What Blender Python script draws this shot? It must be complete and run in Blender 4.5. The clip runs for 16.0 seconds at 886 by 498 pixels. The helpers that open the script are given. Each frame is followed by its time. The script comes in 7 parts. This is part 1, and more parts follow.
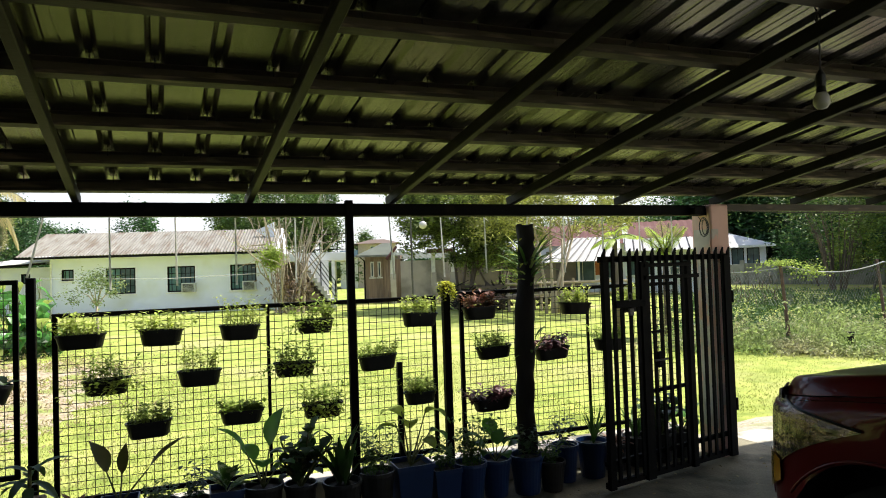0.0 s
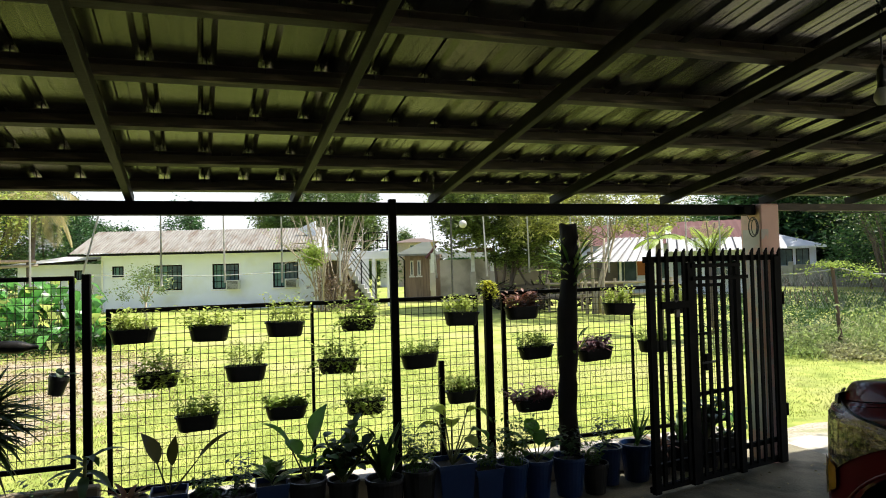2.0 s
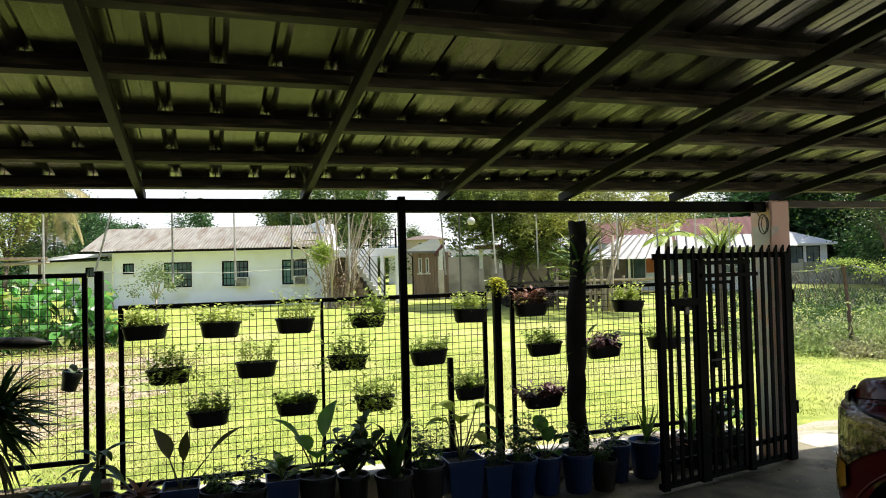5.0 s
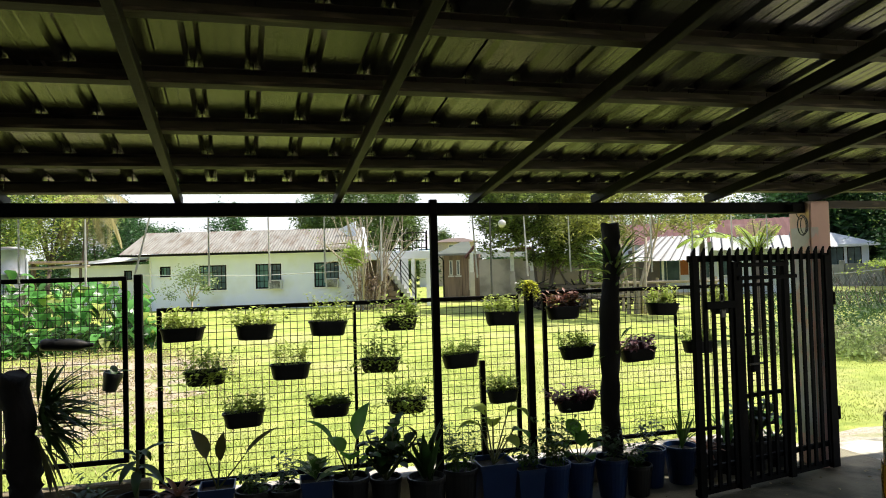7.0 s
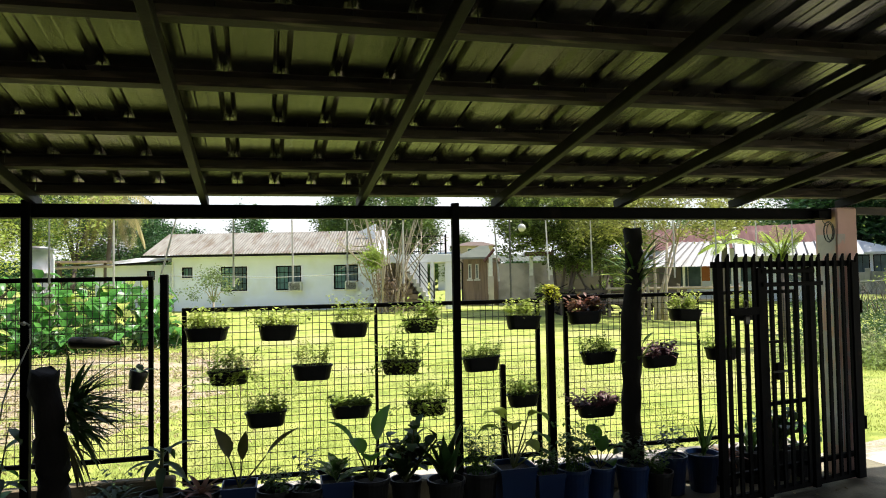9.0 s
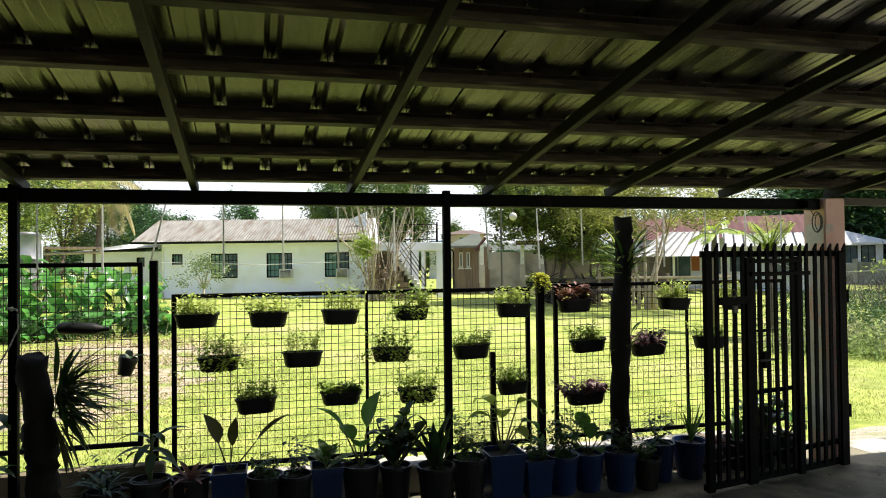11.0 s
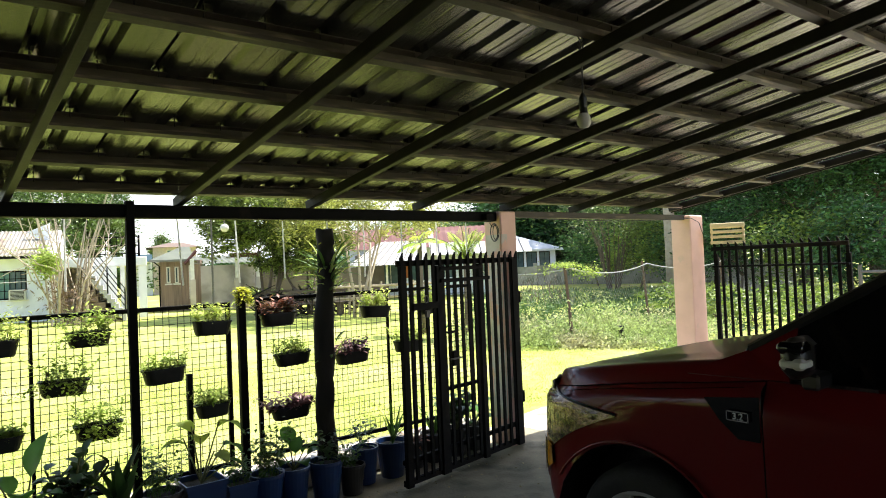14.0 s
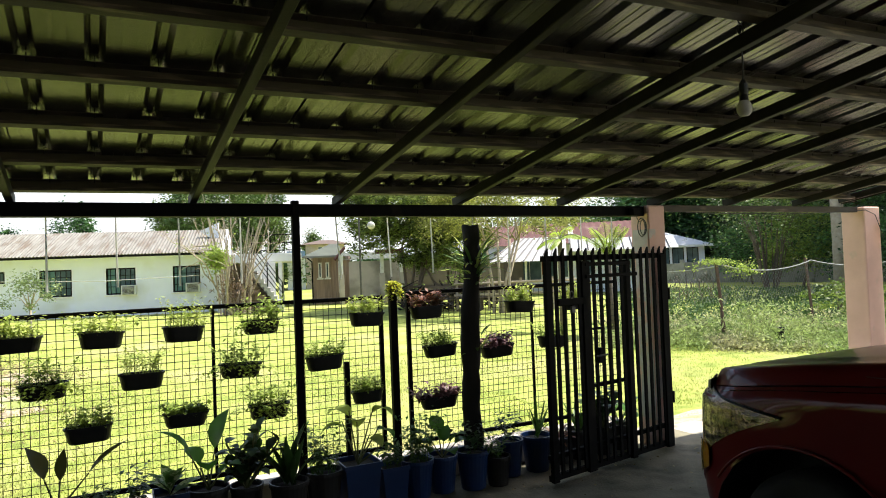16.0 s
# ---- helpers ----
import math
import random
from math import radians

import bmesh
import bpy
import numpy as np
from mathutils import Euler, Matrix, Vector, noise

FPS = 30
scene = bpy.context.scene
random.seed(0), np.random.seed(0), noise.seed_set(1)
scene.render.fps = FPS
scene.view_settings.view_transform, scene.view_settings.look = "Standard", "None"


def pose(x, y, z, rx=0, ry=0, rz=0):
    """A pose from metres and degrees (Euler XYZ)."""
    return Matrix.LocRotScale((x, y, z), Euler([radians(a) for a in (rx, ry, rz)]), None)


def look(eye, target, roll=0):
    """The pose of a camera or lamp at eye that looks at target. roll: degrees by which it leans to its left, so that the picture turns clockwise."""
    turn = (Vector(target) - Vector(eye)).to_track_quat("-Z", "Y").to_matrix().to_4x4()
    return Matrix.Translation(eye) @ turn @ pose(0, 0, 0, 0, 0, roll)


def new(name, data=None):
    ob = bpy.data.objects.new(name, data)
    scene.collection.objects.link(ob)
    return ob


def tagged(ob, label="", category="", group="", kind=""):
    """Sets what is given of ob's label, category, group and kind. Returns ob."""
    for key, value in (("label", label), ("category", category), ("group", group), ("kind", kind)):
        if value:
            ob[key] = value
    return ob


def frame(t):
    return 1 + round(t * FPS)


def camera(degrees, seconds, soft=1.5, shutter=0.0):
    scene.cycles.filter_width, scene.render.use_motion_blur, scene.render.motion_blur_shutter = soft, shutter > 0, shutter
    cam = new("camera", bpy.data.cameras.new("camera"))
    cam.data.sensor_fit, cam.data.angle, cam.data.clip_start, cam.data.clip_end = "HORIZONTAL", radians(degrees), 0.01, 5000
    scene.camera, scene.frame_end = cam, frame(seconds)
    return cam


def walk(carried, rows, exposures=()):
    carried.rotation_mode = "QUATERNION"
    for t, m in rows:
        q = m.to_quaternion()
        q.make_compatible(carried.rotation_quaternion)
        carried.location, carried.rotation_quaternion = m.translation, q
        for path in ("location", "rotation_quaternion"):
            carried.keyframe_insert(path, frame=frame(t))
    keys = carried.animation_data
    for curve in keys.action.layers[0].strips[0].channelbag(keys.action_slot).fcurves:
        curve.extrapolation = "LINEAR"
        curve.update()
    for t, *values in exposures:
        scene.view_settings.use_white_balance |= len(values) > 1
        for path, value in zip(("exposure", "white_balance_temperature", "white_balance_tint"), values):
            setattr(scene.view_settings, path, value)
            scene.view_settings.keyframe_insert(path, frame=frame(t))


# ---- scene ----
cam = camera(67.4, 16.0, 1.0)
PATH = [
    (0, (0.483, 1.014, 1.666), (1.22, 2.872, 1.724), -1.9),
    (0.5, (0.48, 1.057, 1.671), (1.146, 2.941, 1.738), -2.0),
    (1, (0.47, 1.033, 1.671), (1.125, 2.921, 1.733), -1.6),
    (1.5, (0.463, 1.027, 1.673), (1.106, 2.92, 1.738), -1.5),
    (2, (0.46, 1.025, 1.666), (1.087, 2.924, 1.725), -1.5),
    (2.5, (0.457, 1.023, 1.664), (1.085, 2.921, 1.714), -1.4),
    (3, (0.457, 1.02, 1.661), (1.091, 2.916, 1.709), -1.3),
    (3.5, (0.459, 1.019, 1.662), (1.091, 2.915, 1.704), -1.5),
    (4, (0.455, 1.016, 1.664), (1.077, 2.916, 1.711), -1.4),
    (6.5, (0.447, 1.013, 1.666), (1.0, 2.935, 1.722), -1.8),
    (7, (0.442, 1.013, 1.668), (0.957, 2.944, 1.729), -1.6),
    (7.5, (0.433, 1.005, 1.668), (0.913, 2.945, 1.73), -1.5),
    (8, (0.432, 0.998, 1.665), (0.93, 2.935, 1.71), -0.8),
    (8.5, (0.425, 1.01, 1.666), (0.906, 2.951, 1.722), -1.2),
    (9, (0.417, 1.004, 1.666), (0.878, 2.949, 1.739), -1.0),
    (11.5, (0.422, 1.001, 1.657), (0.934, 2.935, 1.679), -0.4),
    (12, (0.463, 1.011, 1.654), (1.197, 2.871, 1.645), -0.9),
    (12.5, (0.537, 1.02, 1.659), (1.659, 2.675, 1.662), -1.2),
    (13, (0.567, 0.975, 1.666), (1.903, 2.462, 1.706), -2.2),
    (13.5, (0.571, 0.96, 1.666), (1.927, 2.429, 1.718), -2.4),
    (14, (0.552, 0.968, 1.667), (1.779, 2.546, 1.715), -2.4),
    (14.5, (0.533, 0.986, 1.662), (1.637, 2.654, 1.71), -2.4),
    (15, (0.52, 0.988, 1.662), (1.548, 2.703, 1.709), -2.3),
    (15.5, (0.506, 0.984, 1.657), (1.453, 2.745, 1.713), -1.8),
    (16, (0.474, 0.946, 1.66), (1.351, 2.742, 1.714), -2.2),
]
STOPS = [(0, 0.68), (4, 0.66), (9, 0.66), (11.5, 0.64), (12, 0.66), (12.5, 0.78), (13, 1.45), (13.5, 1.62), (14, 1.5), (14.5, 1.1), (15, 1.02), (15.5, 0.95), (16, 0.88)]
walk(cam, [(t, look(eye, target, roll)) for t, eye, target, roll in PATH], STOPS)

# ---- light ----
SUN_DIR = Vector((0.46, 0.0, 0.89)).normalized()
world = bpy.data.worlds.new("sky")
scene.world = world
world.use_nodes = True
wn = world.node_tree.nodes
sky = wn.new("ShaderNodeTexSky")
sky.sky_type = "NISHITA"
sky.sun_disc = False
sky.sun_elevation = math.asin(SUN_DIR.z)
sky.sun_rotation = math.atan2(SUN_DIR.x, SUN_DIR.y)
sky.air_density, sky.dust_density, sky.ozone_density = 1.0, 2.0, 1.0
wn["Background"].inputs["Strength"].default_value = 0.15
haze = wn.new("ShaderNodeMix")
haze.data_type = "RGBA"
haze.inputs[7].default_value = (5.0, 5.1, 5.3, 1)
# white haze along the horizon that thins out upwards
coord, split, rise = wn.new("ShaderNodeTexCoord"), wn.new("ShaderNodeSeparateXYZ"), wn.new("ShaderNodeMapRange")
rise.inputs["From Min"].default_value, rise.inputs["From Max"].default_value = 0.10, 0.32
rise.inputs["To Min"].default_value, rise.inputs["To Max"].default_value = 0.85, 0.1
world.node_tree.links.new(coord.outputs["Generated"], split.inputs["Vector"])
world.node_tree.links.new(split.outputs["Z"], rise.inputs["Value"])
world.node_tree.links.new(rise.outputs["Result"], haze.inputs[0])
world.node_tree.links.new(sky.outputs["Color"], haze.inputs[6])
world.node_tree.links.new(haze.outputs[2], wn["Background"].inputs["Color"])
sun = new("sun", bpy.data.lights.new("sun", "SUN"))
sun.data.energy, sun.data.angle, sun.data.color = 5.0, radians(0.6), (1.0, 0.95, 0.86)
sun.matrix_world = look(SUN_DIR * 30, (0, 0, 0))


# ---- materials ----
def mat(name, base, rough=0.6, metal=0.0, second=None, scale=8.0, detail=4.0, bump=0.0, bump_scale=60.0, spots=None,
        spot_scale=2.0, spot_edge=(0.5, 0.62), coat=0.0, spec=0.5, vary=0.0, trans=None, island=False, stretch=None, alpha=None):
    """Two scales of variation on a principled surface: base to second by noise, spots over it, fine bump."""
    m = bpy.data.materials.new(name)
    m.use_nodes = True
    nt = m.node_tree
    n, l = nt.nodes, nt.links
    b = n["Principled BSDF"]
    b.inputs["Roughness"].default_value, b.inputs["Metallic"].default_value = rough, metal
    b.inputs["Coat Weight"].default_value, b.inputs["Specular IOR Level"].default_value = coat, spec
    b.inputs["Coat Roughness"].default_value = 0.04
    geo = n.new("ShaderNodeTexCoord")
    vec = geo.outputs["Object"]
    if stretch:
        mp = n.new("ShaderNodeMapping")
        mp.inputs["Scale"].default_value = stretch
        l.new(vec, mp.inputs["Vector"])
        vec = mp.outputs["Vector"]
    second = second or tuple(c * 0.8 for c in base)

    def noise_tex(s, d=4.0):
        t = n.new("ShaderNodeTexNoise")
        t.inputs["Scale"].default_value, t.inputs["Detail"].default_value = s, d
        l.new(vec, t.inputs["Vector"])
        return t

    def mixed(f, a, c):
        mx = n.new("ShaderNodeMix")
        mx.data_type = "RGBA"
        for s, v in ((mx.inputs[0], f), (mx.inputs[6], a), (mx.inputs[7], c)):
            if isinstance(v, (tuple, float)):
                s.default_value = (*v, 1) if isinstance(v, tuple) else v
            else:
                l.new(v, s)
        return mx.outputs[2]

    def ramp(f, lo, hi):
        r = n.new("ShaderNodeMapRange")
        r.inputs["From Min"].default_value, r.inputs["From Max"].default_value = lo, hi
        l.new(f, r.inputs["Value"])
        return r.outputs["Result"]

    col = mixed(ramp(noise_tex(scale, detail).outputs["Fac"], 0.3, 0.7), base, second)
    if spots:
        col = mixed(ramp(noise_tex(spot_scale, 6.0).outputs["Fac"], *spot_edge), col, spots)
    if vary:
        src = n.new("ShaderNodeNewGeometry").outputs["Random Per Island"] if island else n.new("ShaderNodeObjectInfo").outputs["Random"]
        hs = n.new("ShaderNodeHueSaturation")
        l.new(col, hs.inputs["Color"])
        r = n.new("ShaderNodeMapRange")
        r.inputs["To Min"].default_value, r.inputs["To Max"].default_value = 1 - vary, 1 + vary
        l.new(src, r.inputs["Value"])
        l.new(r.outputs["Result"], hs.inputs["Value"])
        col = hs.outputs["Color"]
    l.new(col, b.inputs["Base Color"])
    if bump:
        bp = n.new("ShaderNodeBump")
        bp.inputs["Strength"].default_value, bp.inputs["Distance"].default_value = bump, 0.01
        l.new(noise_tex(bump_scale, 5.0).outputs["Fac"], bp.inputs["Height"])
        l.new(bp.outputs["Normal"], b.inputs["Normal"])
    if trans:
        tl = n.new("ShaderNodeBsdfTranslucent")
        mixs = n.new("ShaderNodeMixShader")
        mixs.inputs[0].default_value = trans
        l.new(col, tl.inputs["Color"])
        l.new(b.outputs[0], mixs.inputs[1])
        l.new(tl.outputs[0], mixs.inputs[2])
        l.new(mixs.outputs[0], n["Material Output"].inputs["Surface"])
    return m


def glass(name, color=(0.9, 0.95, 0.95), rough=0.02):
    m = bpy.data.materials.new(name)
    m.use_nodes = True
    b = m.node_tree.nodes["Principled BSDF"]
    b.inputs["Base Color"].default_value = (*color, 1)
    b.inputs["Roughness"].default_value, b.inputs["Transmission Weight"].default_value = rough, 1.0
    return m


STEEL_DARK = mat("dark_painted_steel", (0.003, 0.003, 0.003), 0.7, 0.0, (0.003, 0.003, 0.003), 14, bump=0.15, bump_scale=90, spec=0.1, spots=(0.02, 0.014, 0.010), spot_scale=5, spot_edge=(0.58, 0.72))
STEEL_GREY = mat("grey_primer_steel", (0.085, 0.08, 0.073), 0.5, 0.15, (0.055, 0.052, 0.048), 9, bump=0.12, spots=(0.16, 0.10, 0.06), spot_scale=4, spot_edge=(0.62, 0.75))
ROOF_STEEL = mat("dark_roof_steel", (0.024, 0.022, 0.02), 0.5, 0.0, (0.016, 0.015, 0.014), 9, bump=0.12, spots=(0.05, 0.038, 0.028), spot_scale=4, spot_edge=(0.6, 0.75), spec=0.12)
PURLIN_STEEL = mat("dusty_brown_purlin_steel", (0.07, 0.058, 0.042), 0.55, 0.0, (0.038, 0.032, 0.025), 7, bump=0.15, spots=(0.20, 0.155, 0.105), spot_scale=5, spot_edge=(0.6, 0.75), stretch=(0.6, 4, 4), spec=0.3)
ROOF_SHEET = mat("coated_roof_sheet", (0.112, 0.111, 0.09), 0.22, 0.7, (0.09, 0.088, 0.07), 3, bump=0.03, bump_scale=30, spots=(0.075, 0.073, 0.058), spot_scale=1.3, spot_edge=(0.5, 0.75), stretch=(14, 0.4, 1), vary=0.18, spec=1.0)
WIRE = mat("black_mesh_wire", (0.018, 0.018, 0.017), 0.5, 0.3)
BLACK_PLASTIC = mat("black_planter_plastic", (0.008, 0.008, 0.008), 0.45, 0.0, (0.014, 0.014, 0.013), 20, bump=0.1, bump_scale=120, spots=(0.04, 0.033, 0.023), spot_scale=14, spot_edge=(0.62, 0.8), spec=0.25)
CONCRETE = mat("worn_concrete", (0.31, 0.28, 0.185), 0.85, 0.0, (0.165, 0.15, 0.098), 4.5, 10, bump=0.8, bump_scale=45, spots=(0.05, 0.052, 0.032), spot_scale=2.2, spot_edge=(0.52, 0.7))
# Paler than the carport slab, for sunlit concrete and bounce under the roof.
CONCRETE_PALE = mat("drive_bounce_concrete", (0.58, 0.52, 0.43), 0.85, 0.0, (0.48, 0.43, 0.36), 6, 8, bump=0.4, bump_scale=50, spots=(0.2, 0.2, 0.15), spot_scale=3)
PEACH = mat("peach_painted_plaster", (0.76, 0.50, 0.42), 0.7, 0.0, (0.68, 0.44, 0.36), 5, bump=0.2, bump_scale=35, spots=(0.55, 0.42, 0.33), spot_scale=4, spot_edge=(0.6, 0.75))
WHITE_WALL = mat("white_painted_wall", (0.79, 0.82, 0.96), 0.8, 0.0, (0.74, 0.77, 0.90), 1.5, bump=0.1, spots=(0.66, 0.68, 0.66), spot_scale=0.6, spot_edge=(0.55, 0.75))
LAWN = mat("short_lawn", (0.18, 0.235, 0.042), 0.9, 0.0, (0.40, 0.44, 0.105), 3.2, 9, bump=0.8, bump_scale=22, spots=(0.41, 0.38, 0.16), spot_scale=0.45, spot_edge=(0.5, 0.72), spec=0.2)
GRASS = mat("grass_blades", (0.20, 0.26, 0.045), 0.6, 0.0, (0.40, 0.45, 0.10), 2.6, spots=(0.41, 0.38, 0.16), spot_scale=0.5, trans=0.35, vary=0.25, island=True, spec=0.3)
SOIL = mat("dry_garden_soil", (0.52, 0.42, 0.29), 0.95, 0.0, (0.20, 0.16, 0.10), 12, 10, bump=1.0, bump_scale=18, spots=(0.24, 0.28, 0.07), spot_scale=1.6, spot_edge=(0.5, 0.6))
RUST_ROOF = mat("weathered_corrugated_iron", (0.245, 0.235, 0.205), 0.75, 0.0, (0.165, 0.15, 0.125), 2.2, 9, spots=(0.13, 0.095, 0.068), spot_scale=1.1, spot_edge=(0.5, 0.68), stretch=(3, 0.7, 0.7), vary=0.07, island=True)
WHITE_ROOF = mat("pale_metal_roof", (0.50, 0.50, 0.49), 0.75, 0.0, (0.38, 0.38, 0.37), 1, spots=(0.36, 0.34, 0.30), spot_scale=0.8, spot_edge=(0.6, 0.8))
RED_ROOF = mat("faded_red_roof", (0.085, 0.030, 0.027), 0.9, 0.0, (0.115, 0.045, 0.04), 0.8, spots=(0.17, 0.11, 0.095), spot_scale=0.5, spot_edge=(0.6, 0.75))
GREEN_TRIM = mat("dark_brown_fascia", (0.010, 0.009, 0.008), 0.7, spec=0.1)
DARK_GLASS = mat("dark_window_glass", (0.045, 0.085, 0.10), 0.12, 0.0, (0.09, 0.15, 0.17), 3)
GREY_BLOCK = mat("grey_block_wall", (0.54, 0.49, 0.47), 0.85, 0.0, (0.42, 0.38, 0.36), 1.6, 9, bump=0.4, bump_scale=20, spots=(0.26, 0.24, 0.22), spot_scale=0.9, spot_edge=(0.5, 0.66))
BROWN_WOOD = mat("brown_stained_wall", (0.36, 0.26, 0.20), 0.7, 0.0, (0.24, 0.17, 0.13), 2.5, 8, stretch=(6, 6, 0.4), spots=(0.19, 0.14, 0.11), spot_scale=1.6)
WHITE_TRIM = mat("white_gloss_trim", (0.82, 0.82, 0.80), 0.45)
GREEN_ROOF = mat("grey_green_roof", (0.10, 0.115, 0.085), 0.9, 0.0, (0.07, 0.08, 0.062), 1.2)


# ---- mesh helpers ----
def link_mesh(name, bm, material, parent=None, label="", smooth=False):
    me = bpy.data.meshes.new(name)
    bm.to_mesh(me)
    bm.free()
    for m in material if isinstance(material, (list, tuple)) else (material,):
        me.materials.append(m)
    if smooth:
        for p in me.polygons:
            p.use_smooth = True
    ob = new(name, me)
    if parent:
        ob.parent = parent
    if label:
        ob["label"] = label
    return ob


part = link_mesh


def shared(name, me, m, parent):
    ob = new(name, me)
    ob.parent = parent
    ob.matrix_basis = m
    return ob


def thing(name, m=None, label="", category="", group="", kind=""):
    ob = new(name)
    ob.empty_display_size = 0.1
    if m is not None:
        ob.matrix_basis = m
    return tagged(ob, label, category, group, kind)


def box(bm, x0, x1, y0, y1, z0, z1, m=None, bevel=0.0):
    made = bmesh.ops.create_cube(bm, size=1, matrix=Matrix.Translation(((x0 + x1) / 2, (y0 + y1) / 2, (z0 + z1) / 2)) @ Matrix.Diagonal((x1 - x0, y1 - y0, z1 - z0, 1)))
    if bevel:
        edges = list({e for v in made["verts"] for e in v.link_edges})
        got = bmesh.ops.bevel(bm, geom=edges, offset=bevel, segments=1, affect="EDGES")
        vs = {v for fc in got["faces"] for v in fc.verts} | {v for v in made["verts"] if v.is_valid}
    else:
        vs = made["verts"]
    if m is not None:
        bmesh.ops.transform(bm, matrix=m, verts=list(vs))
    return bm


def boxed(*a, **k):
    return box(bmesh.new(), *a, **k)


def ring_frame(p, way):
    way = Vector(way).normalized()
    side = way.cross(Vector((0, 0, 1)))
    side = side.normalized() if side.length > 1e-3 else Vector((1, 0, 0))
    return side, side.cross(way).normalized()


def tube(bm, pts, radii, n=6, cap=True):
    """A round tube along points, with a radius at each."""
    pts = [Vector(p) for p in pts]
    radii = radii if isinstance(radii, (list, tuple)) else [radii] * len(pts)
    rings = []
    for i, (p, r) in enumerate(zip(pts, radii)):
        s, u = ring_frame(p, pts[min(i + 1, len(pts) - 1)] - pts[max(i - 1, 0)])
        if rings and s.dot(last) < 0:
            s, u = -s, -u
        last = s
        rings.append([bm.verts.new(p + r * (math.cos(2 * math.pi * k / n) * s + math.sin(2 * math.pi * k / n) * u)) for k in range(n)])
    for a, b in zip(rings, rings[1:]):
        for k in range(n):
            bm.faces.new((a[k], a[(k + 1) % n], b[(k + 1) % n], b[k]))
    if cap:
        bm.faces.new(rings[0][::-1])
        bm.faces.new(rings[-1])
    return bm


def lathe(bm, profile, n=20, at=(0, 0, 0), squash=1.0):
    """Turns (radius, height) pairs about the upright axis."""
    rings = []
    for r, z in profile:
        rings.append([bm.verts.new((at[0] + r * math.cos(2 * math.pi * k / n), at[1] + squash * r * math.sin(2 * math.pi * k / n), at[2] + z)) for k in range(n)])
    for a, b in zip(rings, rings[1:]):
        for k in range(n):
            bm.faces.new((a[k], a[(k + 1) % n], b[(k + 1) % n], b[k]))
    if profile[0][0] > 1e-4:
        bm.faces.new(rings[0][::-1])
    if profile[-1][0] > 1e-4:
        bm.faces.new(rings[-1])
    return bm


def open_lathe(profile, n=40):
    """A turned shell with no end caps."""
    bml = lathe(bmesh.new(), profile, n)
    bmesh.ops.delete(bml, geom=[fc for fc in bml.faces if len(fc.verts) > 4], context="FACES_ONLY")
    return bml


def mesh_of(name, verts, faces, material, parent=None, smooth=False):
    me = bpy.data.meshes.new(name)
    me.from_pydata([tuple(v) for v in verts], [], faces)
    me.materials.append(material)
    if smooth:
        me.polygons.foreach_set("use_smooth", [True] * len(me.polygons))
    ob = new(name, me)
    if parent:
        ob.parent = parent
    return ob


def ground_z(x, y):
    """The lawn lies level by the carport and climbs gently away from it."""
    return -0.03 + 0.013 * max(0.0, y - 7.0) - 0.05 * min(1.0, max(0.0, (y - 5.9) / 0.6)) * (1 if x > 5.0 else 0.4)


# ---- ground, slab and kerb ----
bm = bmesh.new()
xs = [-900, -300, -120, -60] + [-40 + 2.0 * i for i in range(46)] + [60, 120, 300, 900]
ys = [-900, -200, -60, -20, -8, -4, 0, 4, 5.5] + [6 + 1.0 * i for i in range(40)] + [50, 60, 80, 120, 300, 900]
grid = [[bm.verts.new((x, y, (ground_z(x, y) if abs(x) < 200 and y < 60 else ground_z(0, 60)) + (0.035 * noise.noise((x * 0.3, y * 0.3, 0)) if y > 7 else 0) - (0.25 if y < 5.7 else 0))) for x in xs] for y in ys]
for a, b in zip(grid, grid[1:]):
    for i in range(len(xs) - 1):
        bm.faces.new((a[i], a[i + 1], b[i + 1], b[i]))
tagged(link_mesh("ground", bm, LAWN, smooth=True), "short sunlit green lawn with dry yellow patches", "lawn", kind="structure")

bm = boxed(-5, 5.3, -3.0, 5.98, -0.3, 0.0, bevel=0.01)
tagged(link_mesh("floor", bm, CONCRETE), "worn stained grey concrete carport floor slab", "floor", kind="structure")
bm = boxed(-5, 4.62, 5.70, 5.95, 0.0, 0.2, bevel=0.012)
tagged(link_mesh("kerb", bm, mat("dull_kerb_concrete", (0.50, 0.46, 0.39), 0.9, 0.0, (0.36, 0.33, 0.28), 6, 8, bump=0.4, bump_scale=50, spots=(0.10, 0.10, 0.07), spot_scale=3)), "low pale concrete kerb under the mesh fence", "kerb", kind="structure")
bm = boxed(-3.58, -0.30, 5.66, 5.74, 0.201, 0.37, bevel=0.01)
tagged(link_mesh("fence_board", bm, mat("weathered_board", (0.30, 0.24, 0.15), 0.85, 0.0, (0.20, 0.16, 0.10), 5, 6, bump=0.4, stretch=(0.5, 6, 6))), "weathered brown board laid on the kerb under the mesh", "board", kind="structure")
# Unseen wall, dark and cut short to set the light under the roof.
bm = boxed(-3.8, 1.6, -3.2, -3.0, -0.3, 3.9)
# Dark brown for walls standing for shade and walls holding back bounce light.
DARK_FILL = mat("dark_brown_fill", (0.16, 0.13, 0.11), 0.85, 0.0, (0.12, 0.10, 0.085), 3, bump=0.2, bump_scale=35)
tagged(link_mesh("wall_south", bm, DARK_FILL), "unseen dark house wall behind the carport, cut short to let light in", "wall", kind="structure")

